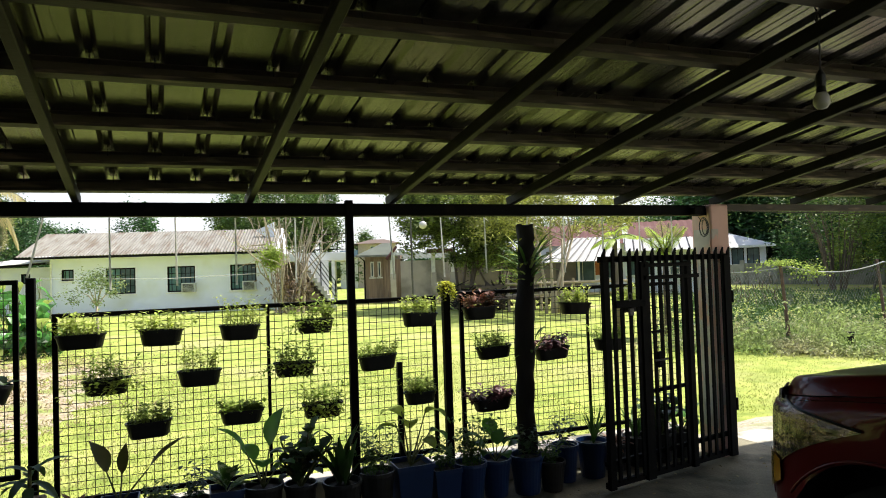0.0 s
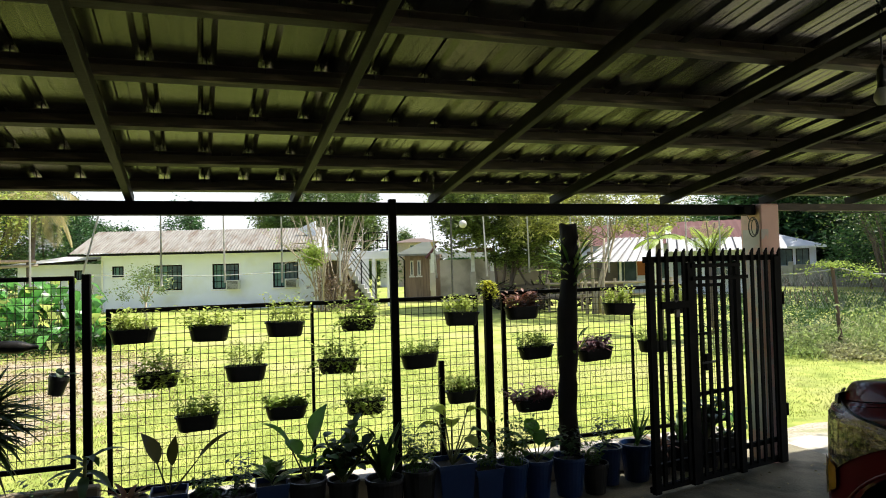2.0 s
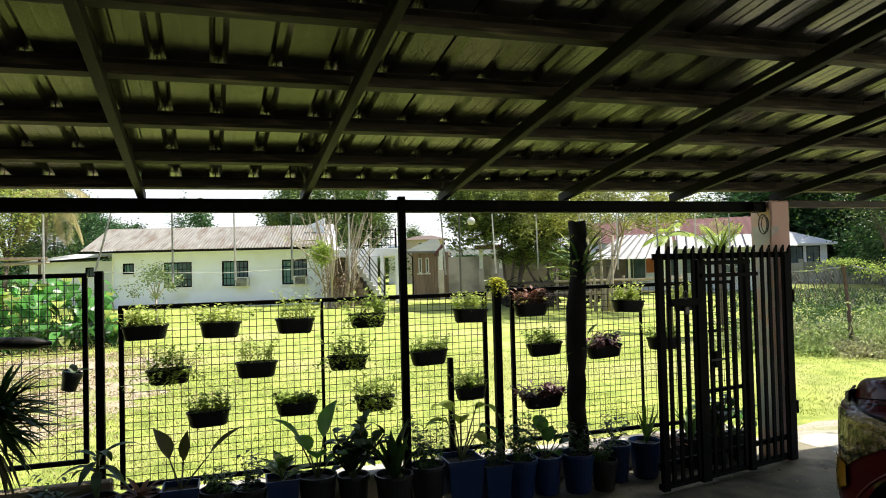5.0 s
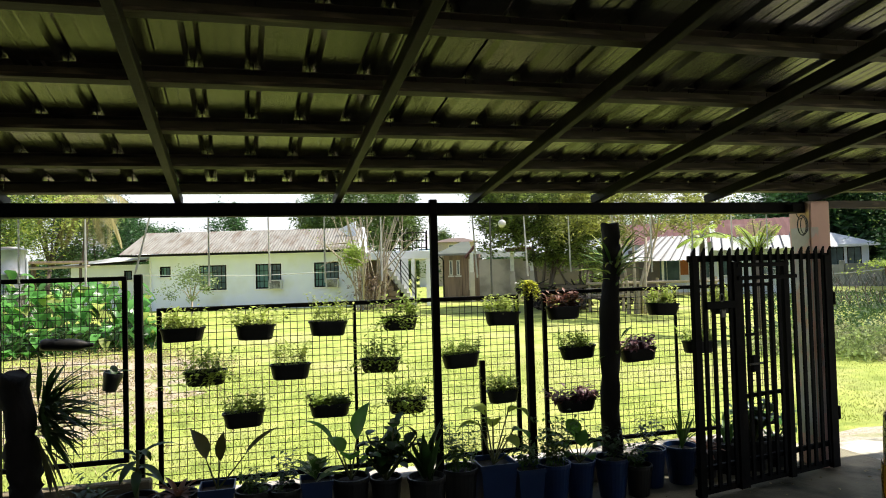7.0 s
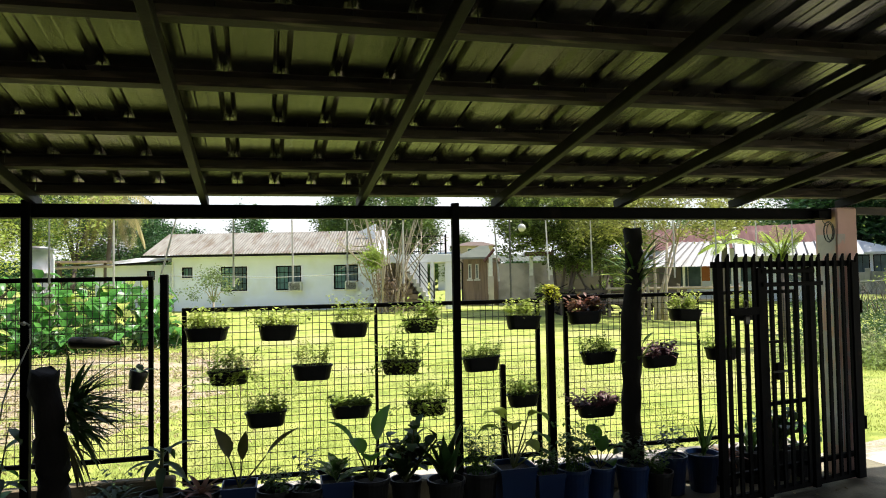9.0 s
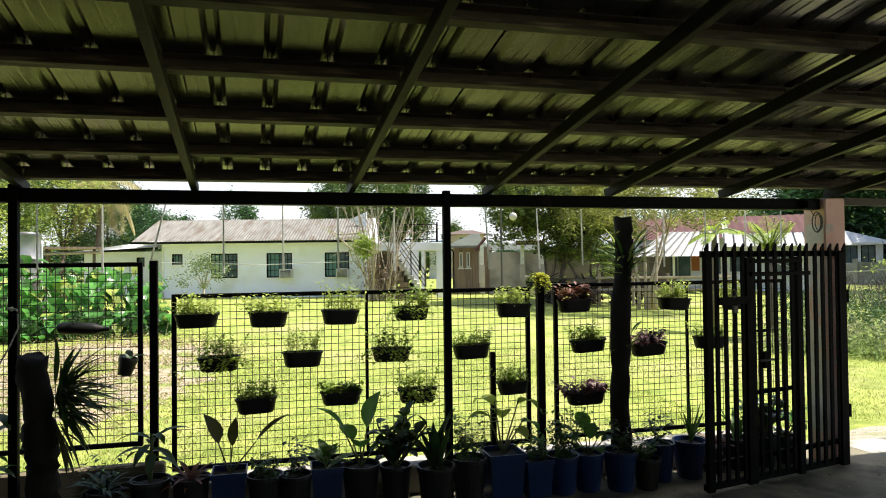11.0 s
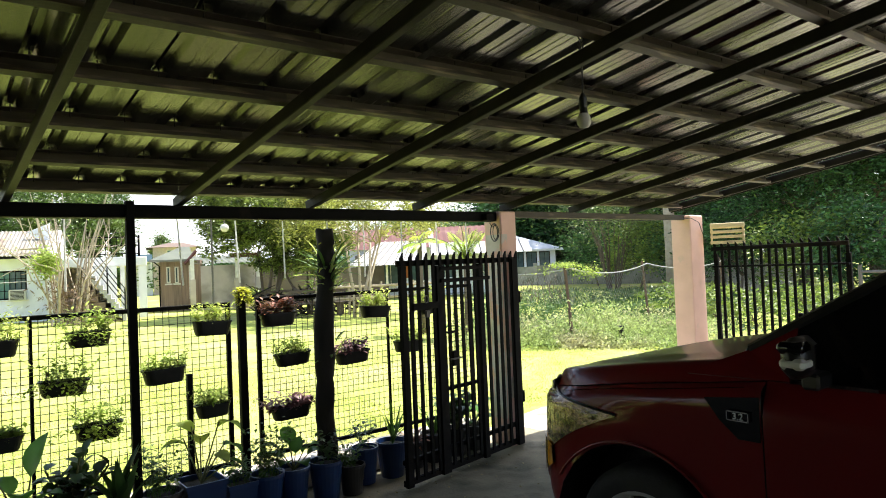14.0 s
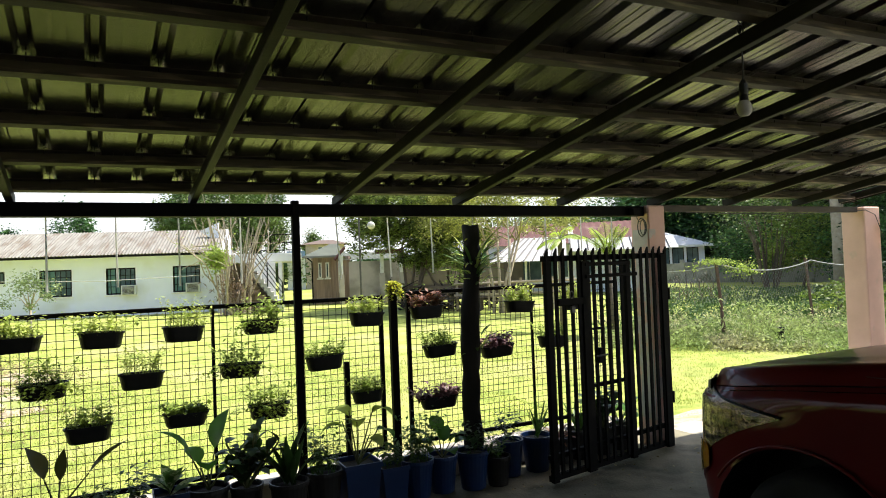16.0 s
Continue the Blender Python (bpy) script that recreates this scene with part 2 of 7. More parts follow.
# Unseen end wall, added to darken the roof and the truck's reflections.
bm = boxed(-3.8, -3.6, -3.0, 5.4, -0.3, 3.9)
tagged(link_mesh("wall_west", bm, DARK_FILL), "unseen dark wall added to keep light off the roof and truck", "wall", kind="structure")
# Pale slab, mostly out of view, added to bounce sun onto the roof.
bm = boxed(8.46, 16, -14, 4.6, -0.3, -0.02)
apron = bmesh.new()
# Edge widens out of view, added so the roof reflects pale ground.
edge = [(4.6 + 0.4 * k, 6.2 + 0.8 * min(1.6, max(0.0, 0.4 * k - 4.6)) + 0.3 * max(0.0, 1.0 - abs(0.4 * k - 1.6)) + 0.15 * noise.noise((k * 0.7, 3.0, 0.0))) for k in range(30)]
lo = [apron.verts.new((x, 5.60 if x > 8.46 else 5.985, -0.035)) for x, y in edge]
hi = [apron.verts.new((x, y, -0.045)) for x, y in edge]
dn = [apron.verts.new((x, y + 0.05, -0.12)) for x, y in edge]
for i in range(29):
    apron.faces.new((lo[i], lo[i + 1], hi[i + 1], hi[i]))
    apron.faces.new((hi[i], hi[i + 1], dn[i + 1], dn[i]))
GRAVEL = mat("pale_gravel", (0.50, 0.44, 0.34), 0.95, 0.0, (0.28, 0.25, 0.19), 26, 8, bump=1.0, bump_scale=60, spots=(0.25, 0.28, 0.10), spot_scale=2.5, spot_edge=(0.55, 0.7))
tagged(link_mesh("gravel_apron", apron, GRAVEL), "pale gravel outside the gateway, unseen widening added to bounce light", "gravel", kind="structure")
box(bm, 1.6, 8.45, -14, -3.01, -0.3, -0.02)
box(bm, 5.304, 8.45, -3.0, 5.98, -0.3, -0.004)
tagged(link_mesh("driveway", bm, CONCRETE_PALE), "pale concrete driveway, mostly unseen, added to bounce light onto the roof", "driveway", kind="structure")

# ---- carport roof ----
YB, PITCH, RISE, SKEW = 5.5, 0.163, 0.005, 0.034
ANG, SKEW_DEG, RISE_DEG = math.atan(PITCH), math.degrees(math.atan(SKEW)), math.degrees(math.atan(RISE))
roof = thing("carport_roof", label="dark steel carport roof with ribbed metal sheets on purlins", category="roof", kind="structure")


def under(y, x=0.0):
    """The height of the rafters' underside; the eave climbs a little along the carport."""
    return 2.135 + RISE * x + PITCH * (5.45 - y)


def down_slope(x, y, z):
    """A pose whose y axis runs up the roof from the eave, a little askew as the rafters lie."""
    return pose(x, y, z, 0, 0, 180 + SKEW_DEG) @ pose(0, 0, 0, math.degrees(ANG))


rafters = [-4.01, -3.03, -2.05, -1.07, -0.086, 0.915, 1.888, 2.858, 3.852, 4.86, 5.83, 6.85]
slope_len = (5.72 + 3.0) / math.cos(ANG)
bm = boxed(-0.021, 0.021, 0, slope_len, 0.0, 0.066, bevel=0.004)
rafter_me = None
for x in rafters:
    m = down_slope(x - SKEW * 0.13, 5.58, under(5.58, x))
    if rafter_me is None:
        ob = part("rafter", bm, ROOF_STEEL, roof)
        ob.matrix_basis, rafter_me = m, ob.data
    else:
        shared("rafter", rafter_me, m, roof)

# Lipped channel purlins, in lengths from rafter to rafter, open towards the house.
PURLIN_Y = [5.495, 4.985, 4.445, 3.905, 3.37] + [2.835 - 0.535 * k for k in range(11)]
ROOF_END = 7.72
lengths = {}
for py in PURLIN_Y:
    for k, x in enumerate(rafters):
        x0 = x + SKEW * (5.45 - py)
        x1 = (rafters[k + 1] if k + 1 < len(rafters) else ROOF_END) + SKEW * (5.45 - py)
        w = round(x1 - x0 - 0.002, 3)
        if w not in lengths:
            bm = bmesh.new()
            box(bm, 0, w, 0.021, 0.025, 0.004, 0.068)
            box(bm, 0, w, -0.025, 0.025, 0.0, 0.004)
            box(bm, 0, w, -0.025, 0.025, 0.068, 0.072)
            box(bm, 0, w, -0.025, -0.021, 0.004, 0.018)
            ob = part("purlin", bm, PURLIN_STEEL, roof)
            lengths[w] = ob.data
        else:
            ob = shared("purlin", lengths[w], Matrix(), roof)
        ob.matrix_basis = pose(x0 + 0.001, py, under(py, x0) + 0.067 + random.uniform(0.0, 0.003), 0, -RISE_DEG, 0) @ pose(0, 0, 0, -math.degrees(ANG))

# Ribbed sheets, each four ribs wide, lying on the purlins.
RIB, RIB_X = 0.2345, 0.353
prof = []
for k in range(4):
    c = k * RIB
    prof += [(c + 0.002, 0.0), (c + 0.024, 0.019), (c + 0.052, 0.019), (c + 0.074, 0.0), (c + 0.120, 0.0), (c + 0.128, 0.0012), (c + 0.136, 0.0), (c + 0.172, 0.0), (c + 0.180, 0.0012), (c + 0.188, 0.0)]
prof = [(-0.012, 0.0)] + prof + [(4 * RIB + 0.001, 0.0), (4 * RIB + 0.023, 0.0185), (4 * RIB + 0.050, 0.0185)]
bm = bmesh.new()
steps = [0, slope_len * 0.33, slope_len * 0.66, slope_len + 0.08]
rows_ = [[bm.verts.new((x, s, z)) for x, z in prof] for s in steps]
for a, b in zip(rows_, rows_[1:]):
    for i in range(len(prof) - 1):
        bm.faces.new((a[i], a[i + 1], b[i + 1], b[i]))
sheet_me = None
end_sheet = bm.copy()
bmesh.ops.delete(end_sheet, geom=[v for v in end_sheet.verts if v.co.x < 0.14], context="VERTS")
x = RIB_X + 0.038 + 4 * RIB * 8
part("roof_sheet", end_sheet, ROOF_SHEET, roof).matrix_basis = down_slope(x - SKEW * 0.17, 5.62, under(5.62, x) + 0.1425) @ pose(0, 0, 0, 0, RISE_DEG, 0)
for k in range(-5, 8):
    x = RIB_X + 0.038 + 4 * RIB * k
    m = down_slope(x - SKEW * 0.17, 5.62, under(5.62, x) + 0.1425) @ pose(0, 0, 0, 0, RISE_DEG, 0)
    if sheet_me is None:
        ob = part("roof_sheet", bm, ROOF_SHEET, roof)
        ob.matrix_basis, sheet_me = m, ob.data
    else:
        shared("roof_sheet", sheet_me, m, roof)
# Screws through the ribs at the purlins.
bm = bmesh.new()
for py in PURLIN_Y[:9]:
    for k in range(-12, 32):
        x = RIB_X + RIB * k + SKEW * (5.45 - py)
        tube(bm, [(x, py - 0.004, under(py, x) + 0.120), (x, py - 0.004, under(py, x) + 0.158)], 0.003, 4)
ob = part("roof_screws", bm, ROOF_STEEL, roof)
ob["kind"] = "stuff"
# Folded trim along the open end of the roof.
bm = boxed(-0.02, 0.02, 0, slope_len, 0.072, 0.145, bevel=0.004)
box(bm, -0.03, -0.024, 0, slope_len, 0.06, 0.150)
part("edge_trim", bm, ROOF_STEEL, roof).matrix_basis = down_slope(ROOF_END + 0.03, 5.66, under(5.66, ROOF_END) - 0.01)

# ---- beam, posts and columns ----
bm = boxed(-4.1, 4.68, YB - 0.05, YB + 0.05, 2.045, 2.13, bevel=0.004)
tagged(link_mesh("eave_beam", bm, STEEL_DARK), "dark painted steel tube beam under the eave", "beam", kind="structure")
bm = boxed(4.86, 7.76, YB - 0.03, YB + 0.03, 2.085, 2.145, bevel=0.004)
tagged(link_mesh("gate_beam", bm, PURLIN_STEEL), "grey steel tube lintel over the gateway", "beam", kind="structure")
for x, top in ((1.56, 2.15), (-1.095, 2.15), (-4.0, 2.15)):
    bm = boxed(x - 0.025, x + 0.025, YB - 0.076, YB - 0.026, 0.0, top, bevel=0.004)
    tagged(link_mesh("steel_post", bm, STEEL_DARK), "black painted square steel carport post", "post", "carport posts", "structure")
for x0, x1, y0, y1, top in ((4.67, 4.87, 5.40, 5.63, 2.135), (7.74, 8.02, 5.40, 5.66, 2.14)):
    bm = boxed(x0, x1, y0, y1, 0.0, top, bevel=0.012)
    bmesh.ops.subdivide_edges(bm, edges=bm.edges[:], cuts=2, use_grid_fill=True)
    tagged(link_mesh("column", bm, PEACH), "square peach painted concrete gate column with worn edges", "column", "gate columns", "structure")
# Bare plaster on the gate column; its paleness also stands for sky light.
RAW_PLASTER = mat("bare_skylit_plaster", (0.66, 0.60, 0.55), 0.9, 0.0, (0.5, 0.45, 0.40), 6, 9, bump=0.5, bump_scale=30, spots=(0.70, 0.45, 0.36), spot_scale=5, spot_edge=(0.55, 0.6))
bm = bmesh.new()
for k in range(9):
    z0 = 0.25 + 0.186 * k
    box(bm, 4.666, 4.67, 5.412, 5.60 - 0.025 * (k % 2), z0, z0 + 0.186)
    box(bm, 4.67, 4.70 + 0.05 * abs(math.sin(k * 1.7)), 5.396, 5.40, z0, z0 + 0.186)
tagged(link_mesh("plaster_patch", bm, RAW_PLASTER), "bare plaster where paint has peeled, its paleness also standing for sky light", "plaster", kind="structure")
bm = boxed(7.86, 7.96, 2.85, 2.95, 0.0, under(2.9, 7.9), bevel=0.006)
tagged(link_mesh("side_post", bm, mat("tan_painted_post", (0.36, 0.30, 0.22), 0.6, 0.0, (0.30, 0.25, 0.18), 10, bump=0.2)), "tan painted steel post at the open carport side", "post", kind="structure")


# ---- mesh fence panels ----
WIRE_LEN = {}


def wires(panel, x0, x1, z0, z1, y, step=0.05, r=0.0024):
    def rod(length, upright):
        key = (round(length, 3), upright)
        if key not in WIRE_LEN:
            bmw = bmesh.new()
            tube(bmw, [(0, 0, 0), (0, 0, length) if upright else (length, 0, 0)], r, 4, False)
            me = bpy.data.meshes.new("wire")
            bmw.to_mesh(me)
            bmw.free()
            me.materials.append(WIRE)
            WIRE_LEN[key] = me
        return WIRE_LEN[key]
    n = int((x1 - x0) / step)
    for i in range(1, n + 1):
        x = x0 + i * (x1 - x0) / (n + 1)
        shared("wire", rod(z1 - z0, True), pose(x, y, z0, 0, random.uniform(-0.25, 0.25), 0), panel)
    n = int((z1 - z0) / step)
    for i in range(1, n + 1):
        z = z0 + i * (z1 - z0) / (n + 1)
        shared("wire", rod(x1 - x0, False), pose(x0, y + 0.003, z, 0, random.uniform(-0.06, 0.06), 0), panel)


def panel_fence(x0, x1, z0, z1, y, mids=(), t=0.03, label=""):
    p = thing("fence_panel", label=label, category="fence", group="mesh fence panels", kind="structure")
    part("top_rail", boxed(x0, x1, y - t / 2, y + t / 2, z1 - t, z1, bevel=0.003), STEEL_DARK, p)
    part("bottom_rail", boxed(x0, x1, y - t / 2, y + t / 2, z0, z0 + t, bevel=0.003), STEEL_DARK, p)
    for x in (x0 + t / 2, x1 - t / 2):
        part("stile", boxed(x - t / 2, x + t / 2, y - t / 2 + 0.001, y + t / 2 - 0.001, z0 + t, z1 - t), STEEL_DARK, p)
    for x in mids:
        part("stile", boxed(x - 0.009, x + 0.009, y + 0.004, y + 0.018, z0 + t, z1 - t), STEEL_DARK, p)
    wires(p, x0 + t, x1 - t, z0 + t, z1 - t, y)
    return p


FY = 5.8
panel_fence(-0.27, 2.30, 0.27, 1.46, FY, (1.05,), label="black steel framed welded mesh fence panel with hung planters")
panel_fence(2.50, 4.62, 0.28, 1.48, FY, (3.68,), label="black steel framed welded mesh fence panel beside the gate")
panel_fence(-1.95, -0.45, 0.46, 1.68, FY, (), label="taller black steel framed welded mesh panel over a low kerb")
panel_fence(-3.9, -1.99, 0.46, 1.68, FY, (), label="taller black steel framed welded mesh panel over a low kerb")
for x, z, w in ((-0.375, 1.69, 0.05), (2.375, 1.47, 0.055), (1.985, 0.98, 0.034)):
    bm = boxed(x - w / 2, x + w / 2, FY - 0.06, FY - 0.06 + w, 0.2 if z > 1 else 0.0, z, bevel=0.004)
    tagged(link_mesh("fence_post", bm, STEEL_DARK), "black painted square steel fence post", "post", "fence posts", "structure")


# ---- gate leaves ----
def gate_leaf(m, width, z0, z1, bars, stiles, label, wicket=False):
    g = thing("gate_leaf", m, label, "gate", "gate leaves", "structure")
    step = width / bars
    bm = bmesh.new()
    s, q2 = 0.015, 0.008
    vs = [bm.verts.new(c) for c in ((-s, -q2, 0), (s, -q2, 0), (s, q2, 0), (-s, q2, 0), (-s, -q2, z1 - z0 - 0.04), (s, -q2, z1 - z0), (s, q2, z1 - z0), (-s, q2, z1 - z0 - 0.04))]
    for q in ((0, 3, 2, 1), (4, 5, 6, 7), (0, 1, 5, 4), (1, 2, 6, 5), (2, 3, 7, 6), (3, 0, 4, 7)):
        bm.faces.new([vs[i] for i in q])
    me = None
    for i in range(bars + 1):
        mm = pose(i * step, 0, z0 + 0.04, 0, random.uniform(-0.3, 0.3), 0)
        if me is None:
            ob = part("bar", bm, STEEL_DARK, g)
            ob.matrix_basis, me = mm, ob.data
        else:
            shared("bar", me, mm, g)
    for z, h in ((z0, 0.045), (z0 + 0.16, 0.035), (z1 - 0.06, 0.045)) + (() if wicket else ((z1 - 0.26, 0.022),)):
        part("rail", boxed(-0.02, width + 0.02, 0.018, 0.05, z, z + h, bevel=0.003), STEEL_DARK, g)
    if wicket:
        part("wicket_head", boxed(0.40, 0.95, -0.028, 0.017, z1 - 0.105, z1 - 0.075, bevel=0.003), STEEL_DARK, g)
        part("wicket_rail", boxed(0.40, 1.03, -0.034, -0.012, z1 - 0.20, z1 - 0.17, bevel=0.003), STEEL_DARK, g)
        part("wicket_rail", boxed(0.46, 0.58, -0.03, -0.012, 1.12, 1.14, bevel=0.003), STEEL_DARK, g)
        part("wicket_rail", boxed(0.40, 0.93, 0.018, 0.04, 0.66, 0.69, bevel=0.003), STEEL_DARK, g)
        hasp = part("hasp_plate", boxed(0.09, 0.40, -0.02, -0.009, 1.33, 1.385, bevel=0.003), STEEL_DARK, g)
        ring = [(0.23 + 0.02 * math.cos(q), -0.026, 1.41 + 0.028 * math.sin(q)) for q in np.linspace(0, 2 * math.pi, 14)]
        part("ring", tube(bmesh.new(), ring, 0.005, 5, False), STEEL_GREY, hasp)
        part("padlock", boxed(0.205, 0.255, -0.042, -0.021, 1.27, 1.325, bevel=0.006), STEEL_GREY, hasp)
    for u, w, top in stiles:
        part("stile", boxed(u - w / 2, u + w / 2, -0.02, 0.017, z0, top, bevel=0.003), STEEL_DARK, g)
    lock = part("lock_case", boxed(width * 0.36 - 0.03, width * 0.36 + 0.03, -0.05, -0.018, 0.86, 0.98, bevel=0.004), STEEL_DARK, g)
    part("bolt", tube(bmesh.new(), [(width * 0.36 - 0.08, -0.055, 0.92), (width * 0.36 + 0.06, -0.055, 0.92)], 0.008, 6), STEEL_GREY, lock)
    for z in (0.4, 1.3):
        part("hinge", tube(bmesh.new(), [(width + 0.02, -0.01, z), (width + 0.02, -0.01, z + 0.1)], 0.014, 8), STEEL_DARK, g)
    return g


ga, gb = Vector((3.346, 5.074, 0)), Vector((4.781, 5.343, 0))
gate_w = (gb - ga).length
gate_leaf(Matrix.Translation(ga) @ pose(0, 0, 0, 0, 0, math.degrees(math.atan2(gb.y - ga.y, gb.x - ga.x))), gate_w, 0.03, 1.728, 17,
          ((0.0, 0.062, 1.67), (0.41, 0.092, 1.665), (0.925, 0.06, 1.665), (gate_w - 0.04, 0.085, 1.70)), "open black steel gate leaf of spear topped bars with a wicket door", True)
gate_leaf(pose(8.02, 3.80, 0, 0, 0, 90), 1.46, 0.04, 1.76, 16, ((0.0, 0.05, 1.62), (1.45, 0.05, 1.66)), "open black steel gate leaf of spear topped bars beside the far column")


# ---- far buildings ----
FAR_YAW, FAR_EYE = -13.35, (0.417, 1.004)
FX = Vector((math.cos(radians(FAR_YAW)), math.sin(radians(FAR_YAW)), 0))
FD = Vector((-math.sin(radians(FAR_YAW)), math.cos(radians(FAR_YAW)), 0))


def far(a, d, z=0.0):
    """A place a metres to the side and d metres away along the line of the garden."""
    return Vector((FAR_EYE[0], FAR_EYE[1], z)) + a * FX + d * FD


def far_pose(a, d, z=0.0, turn=0.0):
    p = far(a, d, z)
    return pose(p.x, p.y, p.z, 0, 0, FAR_YAW + turn)


def corrugated(bm, x0, x1, p0, p1, pitch=0.10, amp=0.028, inset=0.0):
    """A wavy sheet from the lower edge p0 = (y, z) to the upper edge p1, between x0 and x1; the upper edge starts inset further in."""
    n = max(2, int((x1 - x0) / pitch * 2))
    for i in range(n):
        xa, xb = x0 + (x1 - x0) * i / n, x0 + (x1 - x0) * (i + 1) / n
        za, zb = (amp, 0) if i % 2 else (0, amp)
        ta, tb = xa + inset * (1 - i / n), xb + inset * (1 - (i + 1) / n)
        vs = [bm.verts.new(c) for c in ((xa, p0[0], p0[1] + za), (xb, p0[0], p0[1] + zb), (tb, p1[0], p1[1] + zb), (ta, p1[0], p1[1] + za))]
        bm.faces.new(vs)
    return bm


def wall_with_holes(bm, x0, x1, z0, z1, y0, y1, holes):
    """An upright slab from y0 to y1, with rectangular openings (xa, xb, za, zb) cut through it."""
    xs = sorted({x0, x1, *(h[0] for h in holes), *(h[1] for h in holes)})
    zs = sorted({z0, z1, *(h[2] for h in holes), *(h[3] for h in holes)})
    for xa, xb in zip(xs, xs[1:]):
        for za, zb in zip(zs, zs[1:]):
            if not any(h[0] < (xa + xb) / 2 < h[1] and h[2] < (za + zb) / 2 < h[3] for h in holes):
                box(bm, xa, xb, y0, y1, za, zb)
    bmesh.ops.remove_doubles(bm, verts=bm.verts[:], dist=1e-4)
    return bm


def window(parent, x0, x1, z0, z1, y, frame_mat, bars=3, curtain=None):
    """A framed dark pane with upright grille bars, set in an opening of the wall at y."""
    w = part("window", boxed(x0, x1, y + 0.10, y + 0.12, z0, z1), DARK_GLASS, parent)
    t = 0.05
    bm = bmesh.new()
    for a in ((x0, x0 + t, z0, z1), (x1 - t, x1, z0, z1), (x0 + t, x1 - t, z0, z0 + t), (x0 + t, x1 - t, z1 - t, z1)):
        box(bm, a[0], a[1], y + 0.02, y + 0.09, a[2], a[3])
    part("frame", bm, frame_mat, w)
    for q in (0.3, 0.72) if bars > 3 else ():
        z = z0 + (z1 - z0) * q
        part("grille_rail", boxed(x0, x1, y - 0.028, y - 0.007, z - 0.011, z + 0.011), frame_mat, w)
    for k in range(bars):
        x = x0 + (x1 - x0) * (k + 1) / (bars + 1)
        part("grille_bar", boxed(x - 0.012, x + 0.012, y - 0.03, y - 0.005, z0, z1), frame_mat, w)
    if curtain:
        part("curtain", boxed(x0 + 0.06, x0 + 0.06 + 0.4 * (x1 - x0), y + 0.085, y + 0.095, z0 + 0.05, z1 - 0.05), curtain, w)
    part("sill", boxed(x0 - 0.06, x1 + 0.06, y - 0.05, y - 0.002, z0 - 0.07, z0 - 0.01), WHITE_TRIM, w)
    return w


TEAL = mat("teal_curtain", (0.10, 0.22, 0.22), 0.8, 0.0, (0.16, 0.28, 0.27), 8, stretch=(8, 1, 0.5))
# White bungalow with a rusty roof.
house = thing("white_bungalow", far_pose(-11.45, 28.0, 0.24, 0), "low white bungalow with a rusty corrugated iron roof", "house")
W = 8.6
holes = [(0.42, 0.87, 1.42, 1.86), (2.05, 3.17, 0.83, 1.86), (4.38, 5.45, 0.83, 1.86), (6.82, 7.85, 0.83, 1.86)]
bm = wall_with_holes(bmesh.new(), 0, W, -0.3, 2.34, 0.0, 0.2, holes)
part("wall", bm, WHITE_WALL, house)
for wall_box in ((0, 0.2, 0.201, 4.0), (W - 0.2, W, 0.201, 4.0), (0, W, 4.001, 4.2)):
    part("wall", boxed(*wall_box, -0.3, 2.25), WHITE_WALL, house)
for hx in holes:
    window(house, *hx, 0.0, STEEL_DARK, 2 if hx[1] - hx[0] < 0.6 else 5, TEAL)
part("roof", corrugated(corrugated(bmesh.new(), -0.95, W + 0.1, (-0.75, 2.35), (2.0, 3.39), 0.12, 0.035), -0.95, W + 0.1, (4.75, 2.35), (2.0, 3.39), 0.12, 0.035), RUST_ROOF, house, "rusty corrugated iron roof")
part("fascia", boxed(-0.95, W + 0.1, -0.77, -0.73, 2.265, 2.35), GREEN_TRIM, house)
part("soffit", boxed(-0.7, W, -0.72, -0.004, 2.27, 2.30), WHITE_WALL, house)
bm = bmesh.new()
vs = [bm.verts.new(c) for c in ((W + 0.02, -0.1, 2.2), (W + 0.02, 4.3, 2.2), (W + 0.02, 2.0, 3.42), (W + 0.2, -0.1, 2.2), (W + 0.2, 4.3, 2.2), (W + 0.2, 2.0, 3.42))]
for q in ((0, 2, 1), (3, 4, 5), (0, 1, 4, 3), (1, 2, 5, 4), (2, 0, 3, 5)):
    bm.faces.new([vs[i] for i in q])
part("gable", bm, WHITE_WALL, house)
bm = bmesh.new()
front = [(7.76, 3.28), (8.5, 3.62), (8.5, 2.72), (8.1, 3.05)]
vs = [bm.verts.new((x, y, z)) for y in (0.9, 1.05) for x, z in front]
for q in ((0, 1, 2, 3), (7, 6, 5, 4), (0, 4, 5, 1), (1, 5, 6, 2), (2, 6, 7, 3), (3, 7, 4, 0)):
    bm.faces.new([vs[i] for i in q])
part("parapet", bm, WHITE_WALL, house)
part("downpipe", tube(bmesh.new(), [(0.06, -0.06, -0.2), (0.06, -0.06, 2.1)], 0.04, 8), WHITE_TRIM, house)
for x in (5.0, 7.35):
    ac = part("air_conditioner", boxed(x - 0.02, x + 0.50, -0.32, 0.04, 0.80, 1.18, bevel=0.015), mat("aged_white_metal", (0.62, 0.63, 0.60), 0.5), house)
    for k in range(7):
        part("louvre", boxed(x + 0.03, x + 0.45, -0.335, -0.322, 0.84 + 0.045 * k, 0.862 + 0.045 * k), STEEL_DARK, ac)
